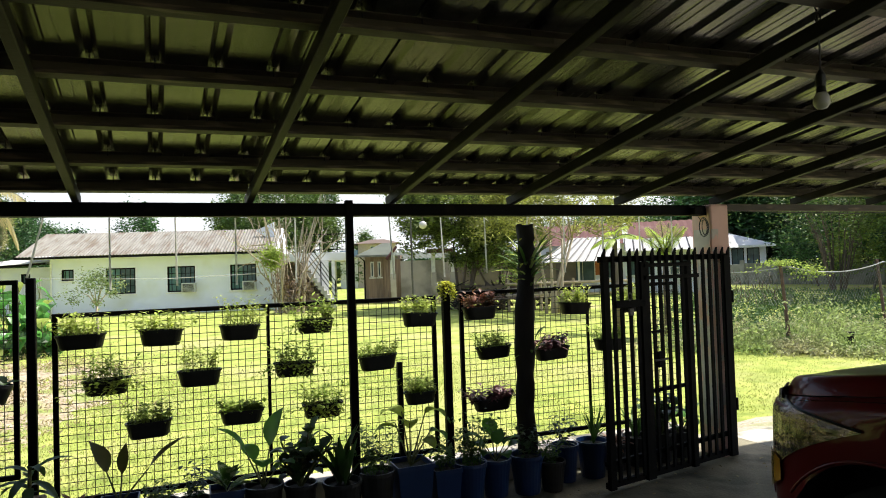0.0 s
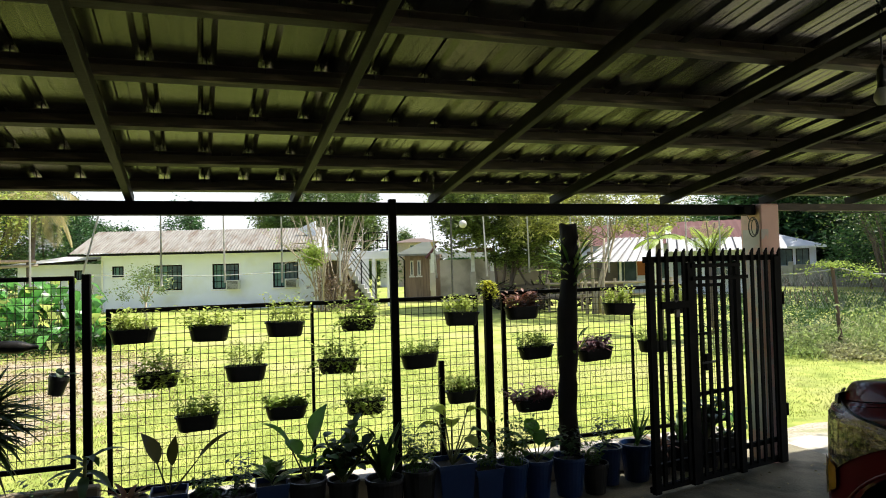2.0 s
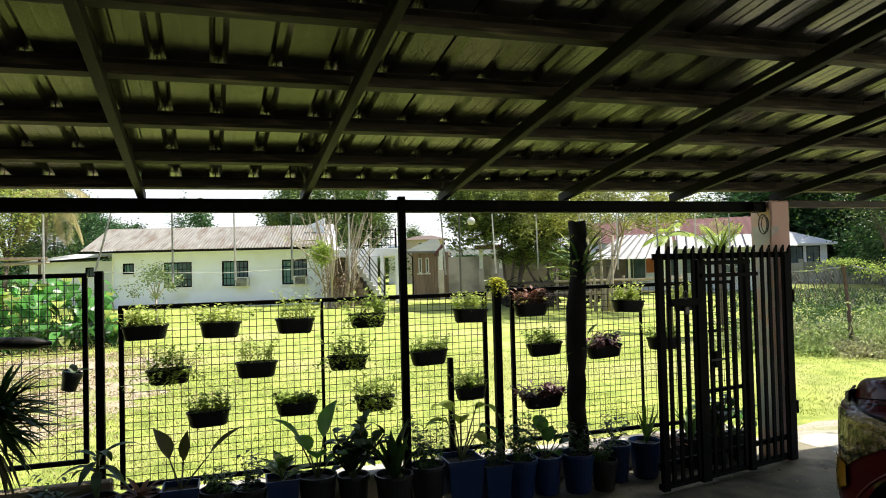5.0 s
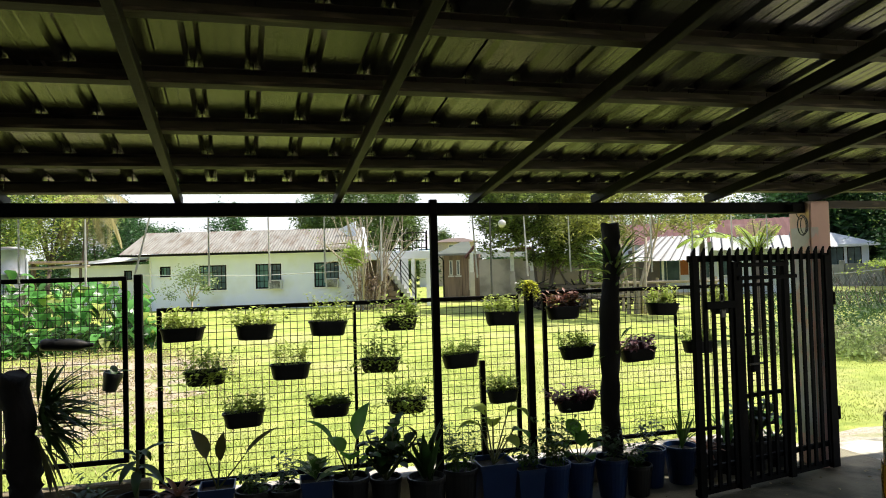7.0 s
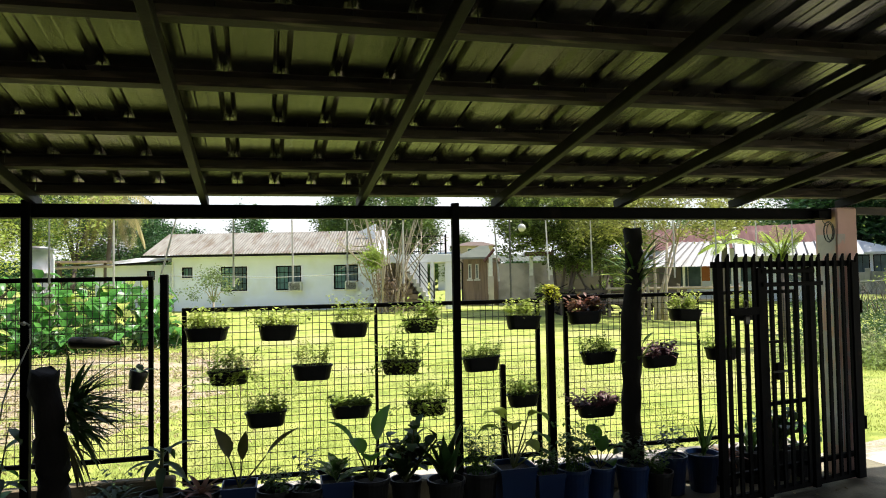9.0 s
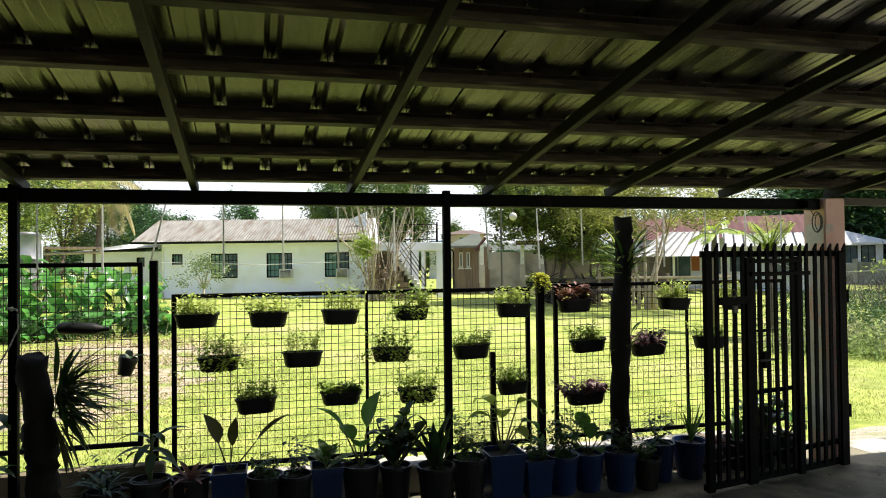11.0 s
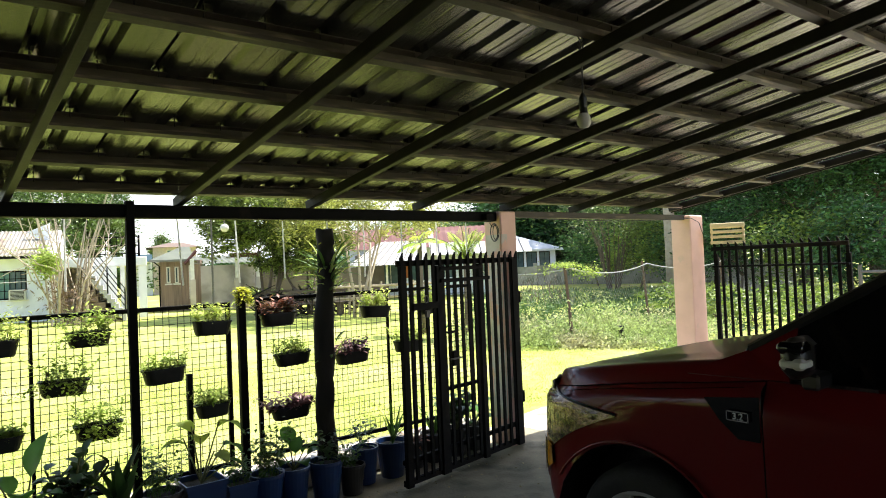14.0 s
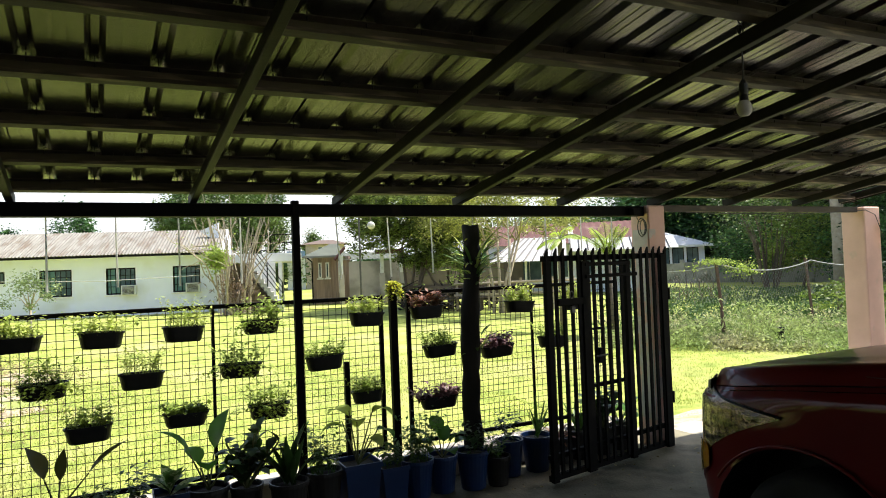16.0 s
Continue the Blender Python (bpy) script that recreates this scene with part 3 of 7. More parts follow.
# Annex with a flat pale roof.
annex = thing("white_annex", far_pose(-15.2, 29.0, 0.24), "low white annex with a shallow pale metal roof", "house")
bm = wall_with_holes(bmesh.new(), 0, 3.7, -0.3, 2.0, 0.0, 0.2, [(2.25, 2.6, 1.35, 1.75)])
part("wall", bm, WHITE_WALL, annex)
part("wall", boxed(0, 0.2, 0.201, 5, -0.3, 2.0), WHITE_WALL, annex)
window(annex, 2.25, 2.6, 1.35, 1.75, 0.0, STEEL_DARK, 1)
bm = bmesh.new()
vs = [bm.verts.new(c) for c in ((-0.5, -0.5, 1.90), (3.4, -0.5, 2.10), (3.4, 5, 2.85), (-0.5, 5, 2.35), (-0.5, -0.5, 1.98), (3.4, -0.5, 2.20), (3.4, 5, 2.95), (-0.5, 5, 2.45))]
for q in ((3, 2, 1, 0), (4, 5, 6, 7), (0, 1, 5, 4), (1, 2, 6, 5), (2, 3, 7, 6), (3, 0, 4, 7)):
    bm.faces.new([vs[i] for i in q])
part("roof", bm, mat("white_annex_roof", (0.72, 0.73, 0.74), 0.6, 0.0, (0.62, 0.63, 0.63), 1.2, spots=(0.5, 0.48, 0.44), spot_scale=0.9), annex)
part("fascia", boxed(-0.02, 3.9, -0.03, 0.0, -0.075, 0.0, m=pose(-0.5, -0.503, 1.975, 0, -math.degrees(math.atan(0.2 / 3.9)), 0)), GREEN_TRIM, annex)


# ---- pickup truck ----
RED_PAINT = mat("dark_red_metallic_paint", (0.145, 0.009, 0.011), 0.32, 0.0, (0.12, 0.007, 0.009), 2, spec=0.06, coat=0.36, bump=0.01, bump_scale=400)
BLACK_TRIM = mat("black_trim_plastic", (0.012, 0.012, 0.013), 0.4, coat=0.08)
RUBBER = mat("tyre_rubber", (0.012, 0.012, 0.012), 0.8, 0.0, (0.02, 0.02, 0.019), 12, bump=0.3)
ALLOY = mat("alloy_rim", (0.62, 0.62, 0.62), 0.35, 0.35, (0.54, 0.54, 0.54), 10)
CHROME = mat("chrome", (0.75, 0.75, 0.76), 0.06, 1.0, (0.7, 0.7, 0.7), 10)
# Blotchy bright and dark tones stand for reflections in the headlamp lens.
LENS = mat("lens_painted_reflections", (0.24, 0.17, 0.13), 0.05, 0.75, (0.006, 0.005, 0.006), 13, 2, coat=0.6, bump=1.0, bump_scale=16, stretch=(1, 1, 2))
AMBER = mat("amber_lamp_lens", (0.75, 0.38, 0.03), 0.1, 0.0, (0.65, 0.3, 0.02), 20, coat=1.0)
TINTED = mat("tinted_car_glass", (0.006, 0.006, 0.007), 0.03, 0.0, (0.006, 0.006, 0.007), 5, spec=0.35)
WHITE_PAINT = mat("white_mark", (0.78, 0.78, 0.76), 0.4)


def smooth_path(pts, n):
    """A smooth run of n points through the given ones."""
    p = np.array(pts, float)
    t = np.linspace(0, len(p) - 1, n)
    out = []
    for v in t:
        i = min(int(v), len(p) - 2)
        f = v - i
        p0, p1, p2, p3 = p[max(i - 1, 0)], p[i], p[i + 1], p[min(i + 2, len(p) - 1)]
        out.append(0.5 * (2 * p1 + (p2 - p0) * f + (2 * p0 - 5 * p1 + 4 * p2 - p3) * f * f + (3 * p1 - p0 - 3 * p2 + p3) * f ** 3))
    return np.array(out)


TRUCK_AT = Vector((2.90, 2.73, 0.0))
truck = thing("pickup_truck", pose(*TRUCK_AT), "glossy dark red double cab pickup truck parked in the carport", "truck")


def tp(a, b, z):
    """a metres behind the front axle, b metres in from the near side."""
    return Vector((b, -a, z))


WIDE = 1.80
# plan line of the near side from the nose's middle to the tail, with the hood's height there
PLAN = [(-0.79, 0.90), (-0.78, 0.62), (-0.74, 0.38), (-0.66, 0.21), (-0.54, 0.10), (-0.38, 0.035), (-0.20, 0.008), (0.0, 0.0), (0.20, 0.0), (0.40, 0.0), (0.562, 0.0)]
line = smooth_path(PLAN, 60)


def hood_z(a):
    return float(np.interp(a, [-0.9, -0.74, -0.66, -0.55, -0.4, -0.2, 0.0, 0.2, 0.4, 0.75], [0.97, 1.03, 1.062, 1.090, 1.115, 1.148, 1.178, 1.203, 1.228, 1.275]))


ARCH_R, ARCH_Z = 0.47, 0.40


def fender_grid():
    rows = []
    for a, b in line:
        hz = hood_z(a)
        nose = max(0.0, (-a - 0.45) / 0.45)
        flare = min(1.0, max(0.0, (0.22 - a) / 0.25))
        sect = [(0.03, 0.36), (-0.012 - 0.03 * nose, 0.52), (-0.020 - 0.03 * nose, 0.66), (-0.022 - 0.01 * nose, 0.80), (-0.021, 0.92), (-0.024 + 0.014 * flare, 1.0), (0.012 + 0.03 * nose, hz - 0.085), (0.046 + 0.03 * nose, hz - 0.055)]
        back = min(1.0, max(0.0, (a + 0.22) / 0.36))
        door = [(0.03, 0.38), (0.0, 0.50), (-0.008, 0.66), (-0.010, 0.79), (-0.011, 0.91), (-0.012, 1.0), (-0.010, hz - 0.095), (0.046, hz - 0.055)]
        sect = [((1 - back) * p[0] + back * q[0], (1 - back) * p[1] + back * q[1]) for p, q in zip(sect, door)]
        sect = smooth_path(sect, 26)
        inner = np.array((max(a, -0.74) * 0.98, 0.90)) - np.array((a, b))
        ln = np.linalg.norm(inner) or 1.0
        row = [(a + inner[0] / ln * min(o, ln * 0.9) if ln > 0.05 else a, b + inner[1] / ln * min(o, ln) if ln > 0.05 else b, z) for o, z in sect]
        rows.append(row)
    return rows


def grid_mesh(rows, keep=None, push=None):
    bmg = bmesh.new()
    vs = [[bmg.verts.new(tp(*(push(*p) if push else p))) for p in row] for row in rows]
    for i in range(len(rows) - 1):
        for j in range(len(rows[0]) - 1):
            four = (rows[i][j], rows[i + 1][j], rows[i + 1][j + 1], rows[i][j + 1])
            if keep is None or keep(four):
                try:
                    bmg.faces.new((vs[i][j], vs[i + 1][j], vs[i + 1][j + 1], vs[i][j + 1]))
                except ValueError:
                    pass
    return bmg


def in_arch(p):
    return (p[0] ** 2 + (p[2] - ARCH_Z) ** 2) < ARCH_R ** 2 and p[1] < 0.35


def arch_push(a, b, z):
    r = math.hypot(a, z - ARCH_Z)
    if r < ARCH_R and b < 0.35 and r > 1e-4:
        return a * ARCH_R / r, b, ARCH_Z + (z - ARCH_Z) * ARCH_R / r
    return a, b, z


def flip_x(bmg):
    bmesh.ops.transform(bmg, matrix=Matrix.Translation((WIDE, 0, 0)) @ Matrix.Scale(-1, 4, (1, 0, 0)), verts=bmg.verts)
    bmesh.ops.reverse_faces(bmg, faces=bmg.faces)
    return bmg


rows_f = fender_grid()
for far_side in (False, True):
    bm = grid_mesh(rows_f, lambda q: not all(in_arch(p) for p in q), arch_push)
    part("fender", flip_x(bm) if far_side else bm, RED_PAINT, truck, smooth=True)
# hood with a raised middle
hood_rows = []
for a in np.linspace(-0.74, 0.56, 24):
    b_edge = float(np.interp(a, line[:, 0], line[:, 1])) + 0.050 + 0.03 * max(0.0, (-a - 0.45) / 0.45)
    b_edge = min(max(b_edge, 0.045), 0.80)
    hz = hood_z(a)
    row = []
    for k in [0, 0.006, 0.013, 0.02, 0.03, 0.04, 0.055] + list(np.linspace(0.08, 0.92, 20)) + [0.945, 0.96, 0.97, 0.98, 0.987, 0.994, 1]:
        b = b_edge + (WIDE - 2 * b_edge) * k
        e = max(0.0, min(b - b_edge, WIDE - b_edge - b))
        nose_drop = 0.075 * max(0.0, 1 - (a + 0.74) / 0.16) ** 2
        row.append((a, b, hz - nose_drop - 0.050 + 0.080 * (1 - (1 - min(1, e / 0.085)) ** 3.2) - 0.004 * min(1, e / 0.3) + 0.008 * min(1.0, max(0.0, (e - 0.22) / 0.08)) * min(1, (a + 0.80) / 0.3)))
    hood_rows.append(row)
part("hood", grid_mesh(hood_rows), RED_PAINT, truck, smooth=True)
# black bug deflector along the hood's front edge
bm = bmesh.new()
pts = [(p[0] - 0.01, p[1] + 0.055, hood_z(p[0]) - 0.02 - 0.05 * max(0.0, 1 - (p[0] + 0.74) / 0.2) ** 2) for p in line[4:24]]
rows_d = [[(a + 0.03, b + 0.02, z + 0.018), (a - 0.025, b, z - 0.005), (a - 0.02, b - 0.012, z - 0.055)] for a, b, z in pts]
part("bug_deflector", grid_mesh(rows_d), BLACK_TRIM, truck, "black plastic bug deflector", smooth=True)


def skin_patch(i0, i1, z0, z1, off, nv=8):
    """A patch lying on the fender between plan steps i0 and i1 and heights z0 and z1, set proud by off."""
    rows = []
    for i in range(i0, i1 + 1):
        row = rows_f[i]
        zs, as_, bs = [p[2] for p in row], [p[0] for p in row], [p[1] for p in row]
        d = np.array(line[min(i + 1, 59)]) - np.array(line[max(i - 1, 0)])
        nrm = np.array((-d[1] * -1, d[0] * -1)) / (np.linalg.norm(d) or 1)
        if nrm[1] > 0.3:
            nrm = -nrm
        f = (i - i0) / (i1 - i0)
        zz = np.linspace(z0(f), z1(f), nv)
        rows.append([(float(np.interp(z, zs, as_)) + nrm[0] * off, float(np.interp(z, zs, bs)) + nrm[1] * off, float(z)) for z in zz])
    return rows


LAMP = (15, 39, lambda q: 0.62 - 0.9 * q if q < 0.1 else 0.53 + 0.452 * ((q - 0.1) / 0.9) ** 0.62, lambda q: 1.05 - 0.06 * q, 0.008)
lamp = part("headlamp", grid_mesh(skin_patch(*LAMP)), LENS, truck, "headlamp lens with reflections put into its colour", smooth=True)
part("indicator", grid_mesh(skin_patch(18, 25, lambda q: 0.58 + 0.10 * q, lambda q: 0.80 - 0.03 * q, 0.016)), AMBER, lamp, "amber indicator lens", smooth=True)
part("lamp_rim", tube(bmesh.new(), [tp(*r[-1]) for r in skin_patch(*LAMP)], 0.006, 5), BLACK_TRIM, lamp)
part("headlamp", flip_x(grid_mesh(skin_patch(*LAMP))), LENS, truck, smooth=True)
part("shut_line", tube(bmesh.new(), [tp(r[-3][0], r[-3][1] - 0.001, r[-3][2]) for r in rows_f[27:57]], 0.002, 4), TINTED, truck)
part("wheel_arch_lip", tube(bmesh.new(), [tp((ARCH_R + 0.012) * math.cos(q), -0.026, ARCH_Z + (ARCH_R + 0.012) * math.sin(q)) for q in np.linspace(0.25, 2.55, 24)], 0.007, 6), RED_PAINT, truck, smooth=True)
part("grille", boxed(0.42, WIDE - 0.42, 0.765, 0.80, 0.66, 0.96, bevel=0.01), BLACK_TRIM, truck)
for z in (0.72, 0.80, 0.88):
    part("grille_bar", boxed(0.44, WIDE - 0.44, 0.801, 0.82, z, z + 0.035, bevel=0.006), CHROME, truck)
part("bumper", boxed(0.30, WIDE - 0.30, 0.60, 0.81, 0.36, 0.58, bevel=0.05), RED_PAINT, truck, smooth=True)
part("nose_core", boxed(0.28, WIDE - 0.28, -0.4, 0.52, 0.50, 1.0), BLACK_TRIM, truck)

# cab side, doors and bed
BELT = 1.20
side_pts = [(0.03, 0.38), (0.0, 0.50), (-0.008, 0.66), (-0.010, 0.85), (-0.012, 0.98), (-0.009, 1.10), (0.035, BELT)]


def side_panel(a0, a1, n=10, arch=None):
    rows = []
    for a in np.linspace(a0, a1, n):
        rows.append([(float(a), float(b), float(z)) for b, z in smooth_path(side_pts, 16)])
    return rows


for name, a0, a1 in (("front_door", 0.567, 1.70), ("rear_door", 1.706, 2.55)):
    for far_side in (False, True):
        bm = grid_mesh(side_panel(a0, a1))
        d = part(name, flip_x(bm) if far_side else bm, RED_PAINT, truck, smooth=True)
        bm = boxed(-0.045, -0.02, -(a1 - 0.38), -(a1 - 0.58), 1.112, 1.138, bevel=0.006)
        part("door_handle", flip_x(bm) if far_side else bm, CHROME, d, "chrome door handle")
bed_rows = [[(a, b, z) for b, z in smooth_path([(p[0], p[1]) for p in side_pts[:-1]] + [(0.03, 1.13)], 16)] for a in np.linspace(2.556, 4.25, 40)]


def rear_push(a, b, z):
    r = math.hypot(a - 3.22, z - ARCH_Z)
    return (3.22 + (a - 3.22) * ARCH_R / r, b, ARCH_Z + (z - ARCH_Z) * ARCH_R / r) if 1e-4 < r < ARCH_R else (a, b, z)


for far_side in (False, True):
    bm = grid_mesh(bed_rows, lambda q: not all(math.hypot(p[0] - 3.22, p[2] - ARCH_Z) < ARCH_R for p in q), rear_push)
    part("bed_side", flip_x(bm) if far_side else bm, RED_PAINT, truck, smooth=True)
part("tailgate", boxed(0.03, WIDE - 0.03, -4.28, -4.24, 0.55, 1.13, bevel=0.01), RED_PAINT, truck)
part("bed_floor", boxed(0.06, WIDE - 0.06, -4.24, -2.56, 0.62, 0.66), BLACK_TRIM, truck)
part("cab_back", boxed(0.06, WIDE - 0.06, -2.60, -2.56, 0.62, BELT), RED_PAINT, truck)
part("underbody", boxed(0.25, WIDE - 0.25, -4.1, 0.4, 0.28, 0.46), BLACK_TRIM, truck)
# greenhouse: sloped glass, pillars and roof
base_f, top_f, base_r, top_r = (0.47, 0.12, 1.295), (1.15, 0.26, 1.700), (2.56, 0.07, BELT), (2.42, 0.26, 1.705)


def quad_part(name, pts, material, parent, thick=0.012, label=""):
    bmq = bmesh.new()
    c = [Vector(p) for p in pts]
    nrm = (c[1] - c[0]).cross(c[2] - c[0]).normalized() * thick
    lo, hi = [bmq.verts.new(p) for p in c], [bmq.verts.new(p + nrm) for p in c]
    n = len(c)
    bmq.faces.new(lo[::-1])
    bmq.faces.new(hi)
    for i in range(n):
        bmq.faces.new((lo[i], lo[(i + 1) % n], hi[(i + 1) % n], hi[i]))
    return part(name, bmq, material, parent, label)


def mir(p):
    return (p[0], WIDE - p[1], p[2])


quad_part("windscreen", [tp(*base_f), tp(*mir(base_f)), tp(*mir(top_f)), tp(*top_f)], TINTED, truck)
quad_part("rear_window", [tp(*mir(base_r)), tp(*base_r), tp(*top_r), tp(*mir(top_r))], TINTED, truck)
part("cab_roof", boxed(0.26, WIDE - 0.26, -2.44, -1.14, 1.69, 1.755, bevel=0.025), RED_PAINT, truck, smooth=True)
for side in (lambda p: p, mir):
    q = [side(p) for p in ((0.64, 0.07, BELT + 0.005), (0.64, 0.155, 1.394), (0.80, 0.188, 1.488), (1.15, 0.25, 1.695), (2.40, 0.25, 1.705), (2.54, 0.06, BELT))]
    quad_part("side_window", [tp(*p) for p in (q if side is mir else q[::-1])], TINTED, truck)
    q = [side(p) for p in ((0.24, 0.058, 1.19), (0.34, 0.075, 1.238), (0.47, 0.112, 1.292), (0.64, 0.149, 1.392), (0.64, 0.05, BELT))]
    quad_part("sail_panel", [tp(*p) for p in (q if side is mir else q[::-1])], RED_PAINT, truck)
    part("front_pillar", tube(bmesh.new(), [tp(*side(base_f)), tp(*side(top_f))], 0.024, 8), BLACK_TRIM, truck)
    for p, q2, r in ((side((1.70, 0.05, BELT)), side((1.70, 0.255, 1.715)), 0.035), (side(base_r), side(top_r), 0.04)):
        part("pillar", tube(bmesh.new(), [tp(*p), tp(*q2)], r, 8), BLACK_TRIM, truck)
part("cowl", boxed(0.12, WIDE - 0.12, -0.60, -0.44, 1.20, 1.300, bevel=0.01), BLACK_TRIM, truck)
for x0, x1 in ((0.25, 0.80), (0.85, 1.40)):
    part("wiper", tube(bmesh.new(), [(x0, -0.44, 1.312), ((x0 + x1) / 2, -0.46, 1.335), (x1, -0.52, 1.325)], 0.014, 6), BLACK_TRIM, truck)
# side vent with its badge
bm = bmesh.new()
vs = [bm.verts.new(tp(a, -0.010 - d, z)) for d in (0, 0.008) for a, z in ((0.345, 1.122), (0.557, 1.147), (0.557, 0.985), (0.475, 0.985), (0.405, 1.045))]
bm.faces.new(vs[5:])
bm.faces.new(vs[4::-1])
for i in range(5):
    bm.faces.new((vs[i], vs[(i + 1) % 5], vs[5 + (i + 1) % 5], vs[5 + i]))
vent = part("side_vent", bm, TINTED, truck, "black plastic side vent")
bm = bmesh.new()
for a0, a1, z0, z1 in ((0.44, 0.525, 1.053, 1.057), (0.44, 0.525, 1.085, 1.089), (0.44, 0.444, 1.053, 1.089), (0.521, 0.525, 1.053, 1.089)):
    box(bm, -0.032, -0.026, -a1, -a0, z0, z1)
part("badge_frame", bm, CHROME, vent)
cu = bpy.data.curves.new("badge_text", "FONT")
cu.body, cu.size, cu.extrude, cu.align_x = "3.2", 0.034, 0.0015, "CENTER"
badge = new("badge_text", cu)
badge.parent = vent
badge.matrix_basis = Matrix.Translation(tp(0.483, -0.030, 1.059)) @ pose(0, 0, 0, 90, 0, -90)
cu.materials.append(WHITE_PAINT)
# mirrors
for far_side in (False, True):
    bm = boxed(-0.185, -0.03, -0.79, -0.71, 1.25, 1.385, bevel=0.03)
    mr = part("door_mirror", flip_x(bm) if far_side else bm, BLACK_TRIM, truck, smooth=True)
    bm = boxed(-0.191, -0.115, -0.794, -0.71, 1.335, 1.374, bevel=0.012)
    part("mirror_shell", flip_x(bm) if far_side else bm, TINTED, mr, "glossy black mirror cover", smooth=True)
    bm = boxed(-0.190, -0.11, -0.796, -0.715, 1.285, 1.322, bevel=0.012)
    part("repeater", flip_x(bm) if far_side else bm, WHITE_PAINT, mr, "clear white side repeater lens")
    bm = boxed(-0.095, -0.05, -0.794, -0.7905, 1.28, 1.36)
    part("mirror_glass", flip_x(bm) if far_side else bm, CHROME, mr, "mirror glass")
    bm = boxed(-0.05, 0.06, -0.78, -0.72, 1.20, 1.255, bevel=0.01)
    part("mirror_arm", flip_x(bm) if far_side else bm, BLACK_TRIM, mr)


def wheel(a, b_face, sign):
    m = Matrix.Translation(tp(a, b_face, 0.385)) @ pose(0, 0, 0, 0, 90 * sign, 0)
    prof = [(0.268, -0.03), (0.31, -0.015), (0.355, -0.02), (0.38, -0.05), (0.385, -0.12), (0.38, -0.20), (0.35, -0.24), (0.268, -0.235)]
    tyre = part("tyre", open_lathe(prof), RUBBER, truck, smooth=True)
    tyre.matrix_basis = m
    bm = open_lathe([(0.272, -0.024), (0.256, -0.026), (0.248, -0.05), (0.240, -0.20)])
    rim = part("rim", bm, ALLOY, tyre, smooth=True)
    part("brake_disc", lathe(bmesh.new(), [(0.262, -0.09), (0.05, -0.10)], 30), BLACK_TRIM, tyre)
    for k in range(12):
        bm = boxed(-0.013, 0.013, 0.03, 0.255, -0.055, -0.035, bevel=0.005)
        part("spoke", bm, ALLOY, tyre).matrix_basis = pose(0, 0, 0, 0, 0, 60 * (k // 2) + (9 if k % 2 else -9))
    part("hub_cap", lathe(bmesh.new(), [(0.06, -0.05), (0.055, -0.03), (0.02, -0.022)], 16), ALLOY, tyre, smooth=True)


for a in (0.0, 3.22):
    wheel(a, 0.03, -1)
    wheel(a, WIDE - 0.03, 1)
    for far_side in (False, True):
        bm = bmesh.new()
        n = 14
        arc = [(ARCH_R + 0.004) * Vector((math.cos(math.pi * (k / n * 1.2 - 0.1)), math.sin(math.pi * (k / n * 1.2 - 0.1)))) for k in range(n + 1)]
        lo = [bm.verts.new(tp(a + p.x, 0.012, ARCH_Z + p.y)) for p in arc]
        hi = [bm.verts.new(tp(a + p.x, 0.36, ARCH_Z + p.y)) for p in arc]
        for k in range(n):
            bm.faces.new((lo[k], lo[k + 1], hi[k + 1], hi[k]))
        bm.faces.new(hi)
        part("arch_liner", flip_x(bm) if far_side else bm, BLACK_TRIM, truck)


# ---- planting helpers ----
LEAF = mat("green_leaf", (0.055, 0.13, 0.02), 0.45, 0.0, (0.09, 0.18, 0.03), 6, trans=0.4, vary=0.3, island=True, spec=0.4)
LEAF_MID = mat("mid_green_leaf", (0.26, 0.37, 0.075), 0.5, 0.0, (0.40, 0.48, 0.12), 6, trans=0.7, vary=0.35, island=True, spec=0.35)
LEAF_LIGHT = mat("light_green_leaf", (0.36, 0.46, 0.10), 0.5, 0.0, (0.55, 0.60, 0.17), 6, trans=0.7, vary=0.3, island=True, spec=0.35)
LEAF_DARK = mat("dark_green_leaf", (0.03, 0.075, 0.018), 0.4, 0.0, (0.05, 0.10, 0.022), 6, trans=0.3, vary=0.3, island=True, spec=0.45)
LEAF_YELLOW = mat("yellow_green_leaf", (0.58, 0.56, 0.06), 0.5, 0.0, (0.46, 0.50, 0.06), 8, trans=0.45, vary=0.25, island=True)
LEAF_PURPLE = mat("purple_leaf", (0.14, 0.06, 0.07), 0.5, 0.0, (0.26, 0.13, 0.14), 8, trans=0.35, vary=0.35, island=True)
LEAF_RED = mat("reddish_leaf", (0.26, 0.08, 0.05), 0.5, 0.0, (0.14, 0.09, 0.03), 8, trans=0.35, vary=0.3, island=True)
BIG_LEAF = mat("broad_leaf", (0.10, 0.26, 0.042), 0.32, 0.0, (0.07, 0.19, 0.032), 9, trans=0.5, vary=0.2, spec=0.45)
VARIEGATED = mat("variegated_leaf", (0.15, 0.27, 0.06), 0.42, 0.0, (0.09, 0.18, 0.035), 12, spots=(0.55, 0.60, 0.36), spot_scale=28, spot_edge=(0.48, 0.58), trans=0.5, vary=0.15)
BRONZE_LEAF = mat("bronze_leaf", (0.10, 0.09, 0.035), 0.4, 0.0, (0.06, 0.07, 0.025), 10, trans=0.35, vary=0.15)
STEM = mat("green_stem", (0.10, 0.14, 0.04), 0.6, 0.0, (0.14, 0.12, 0.05), 20)
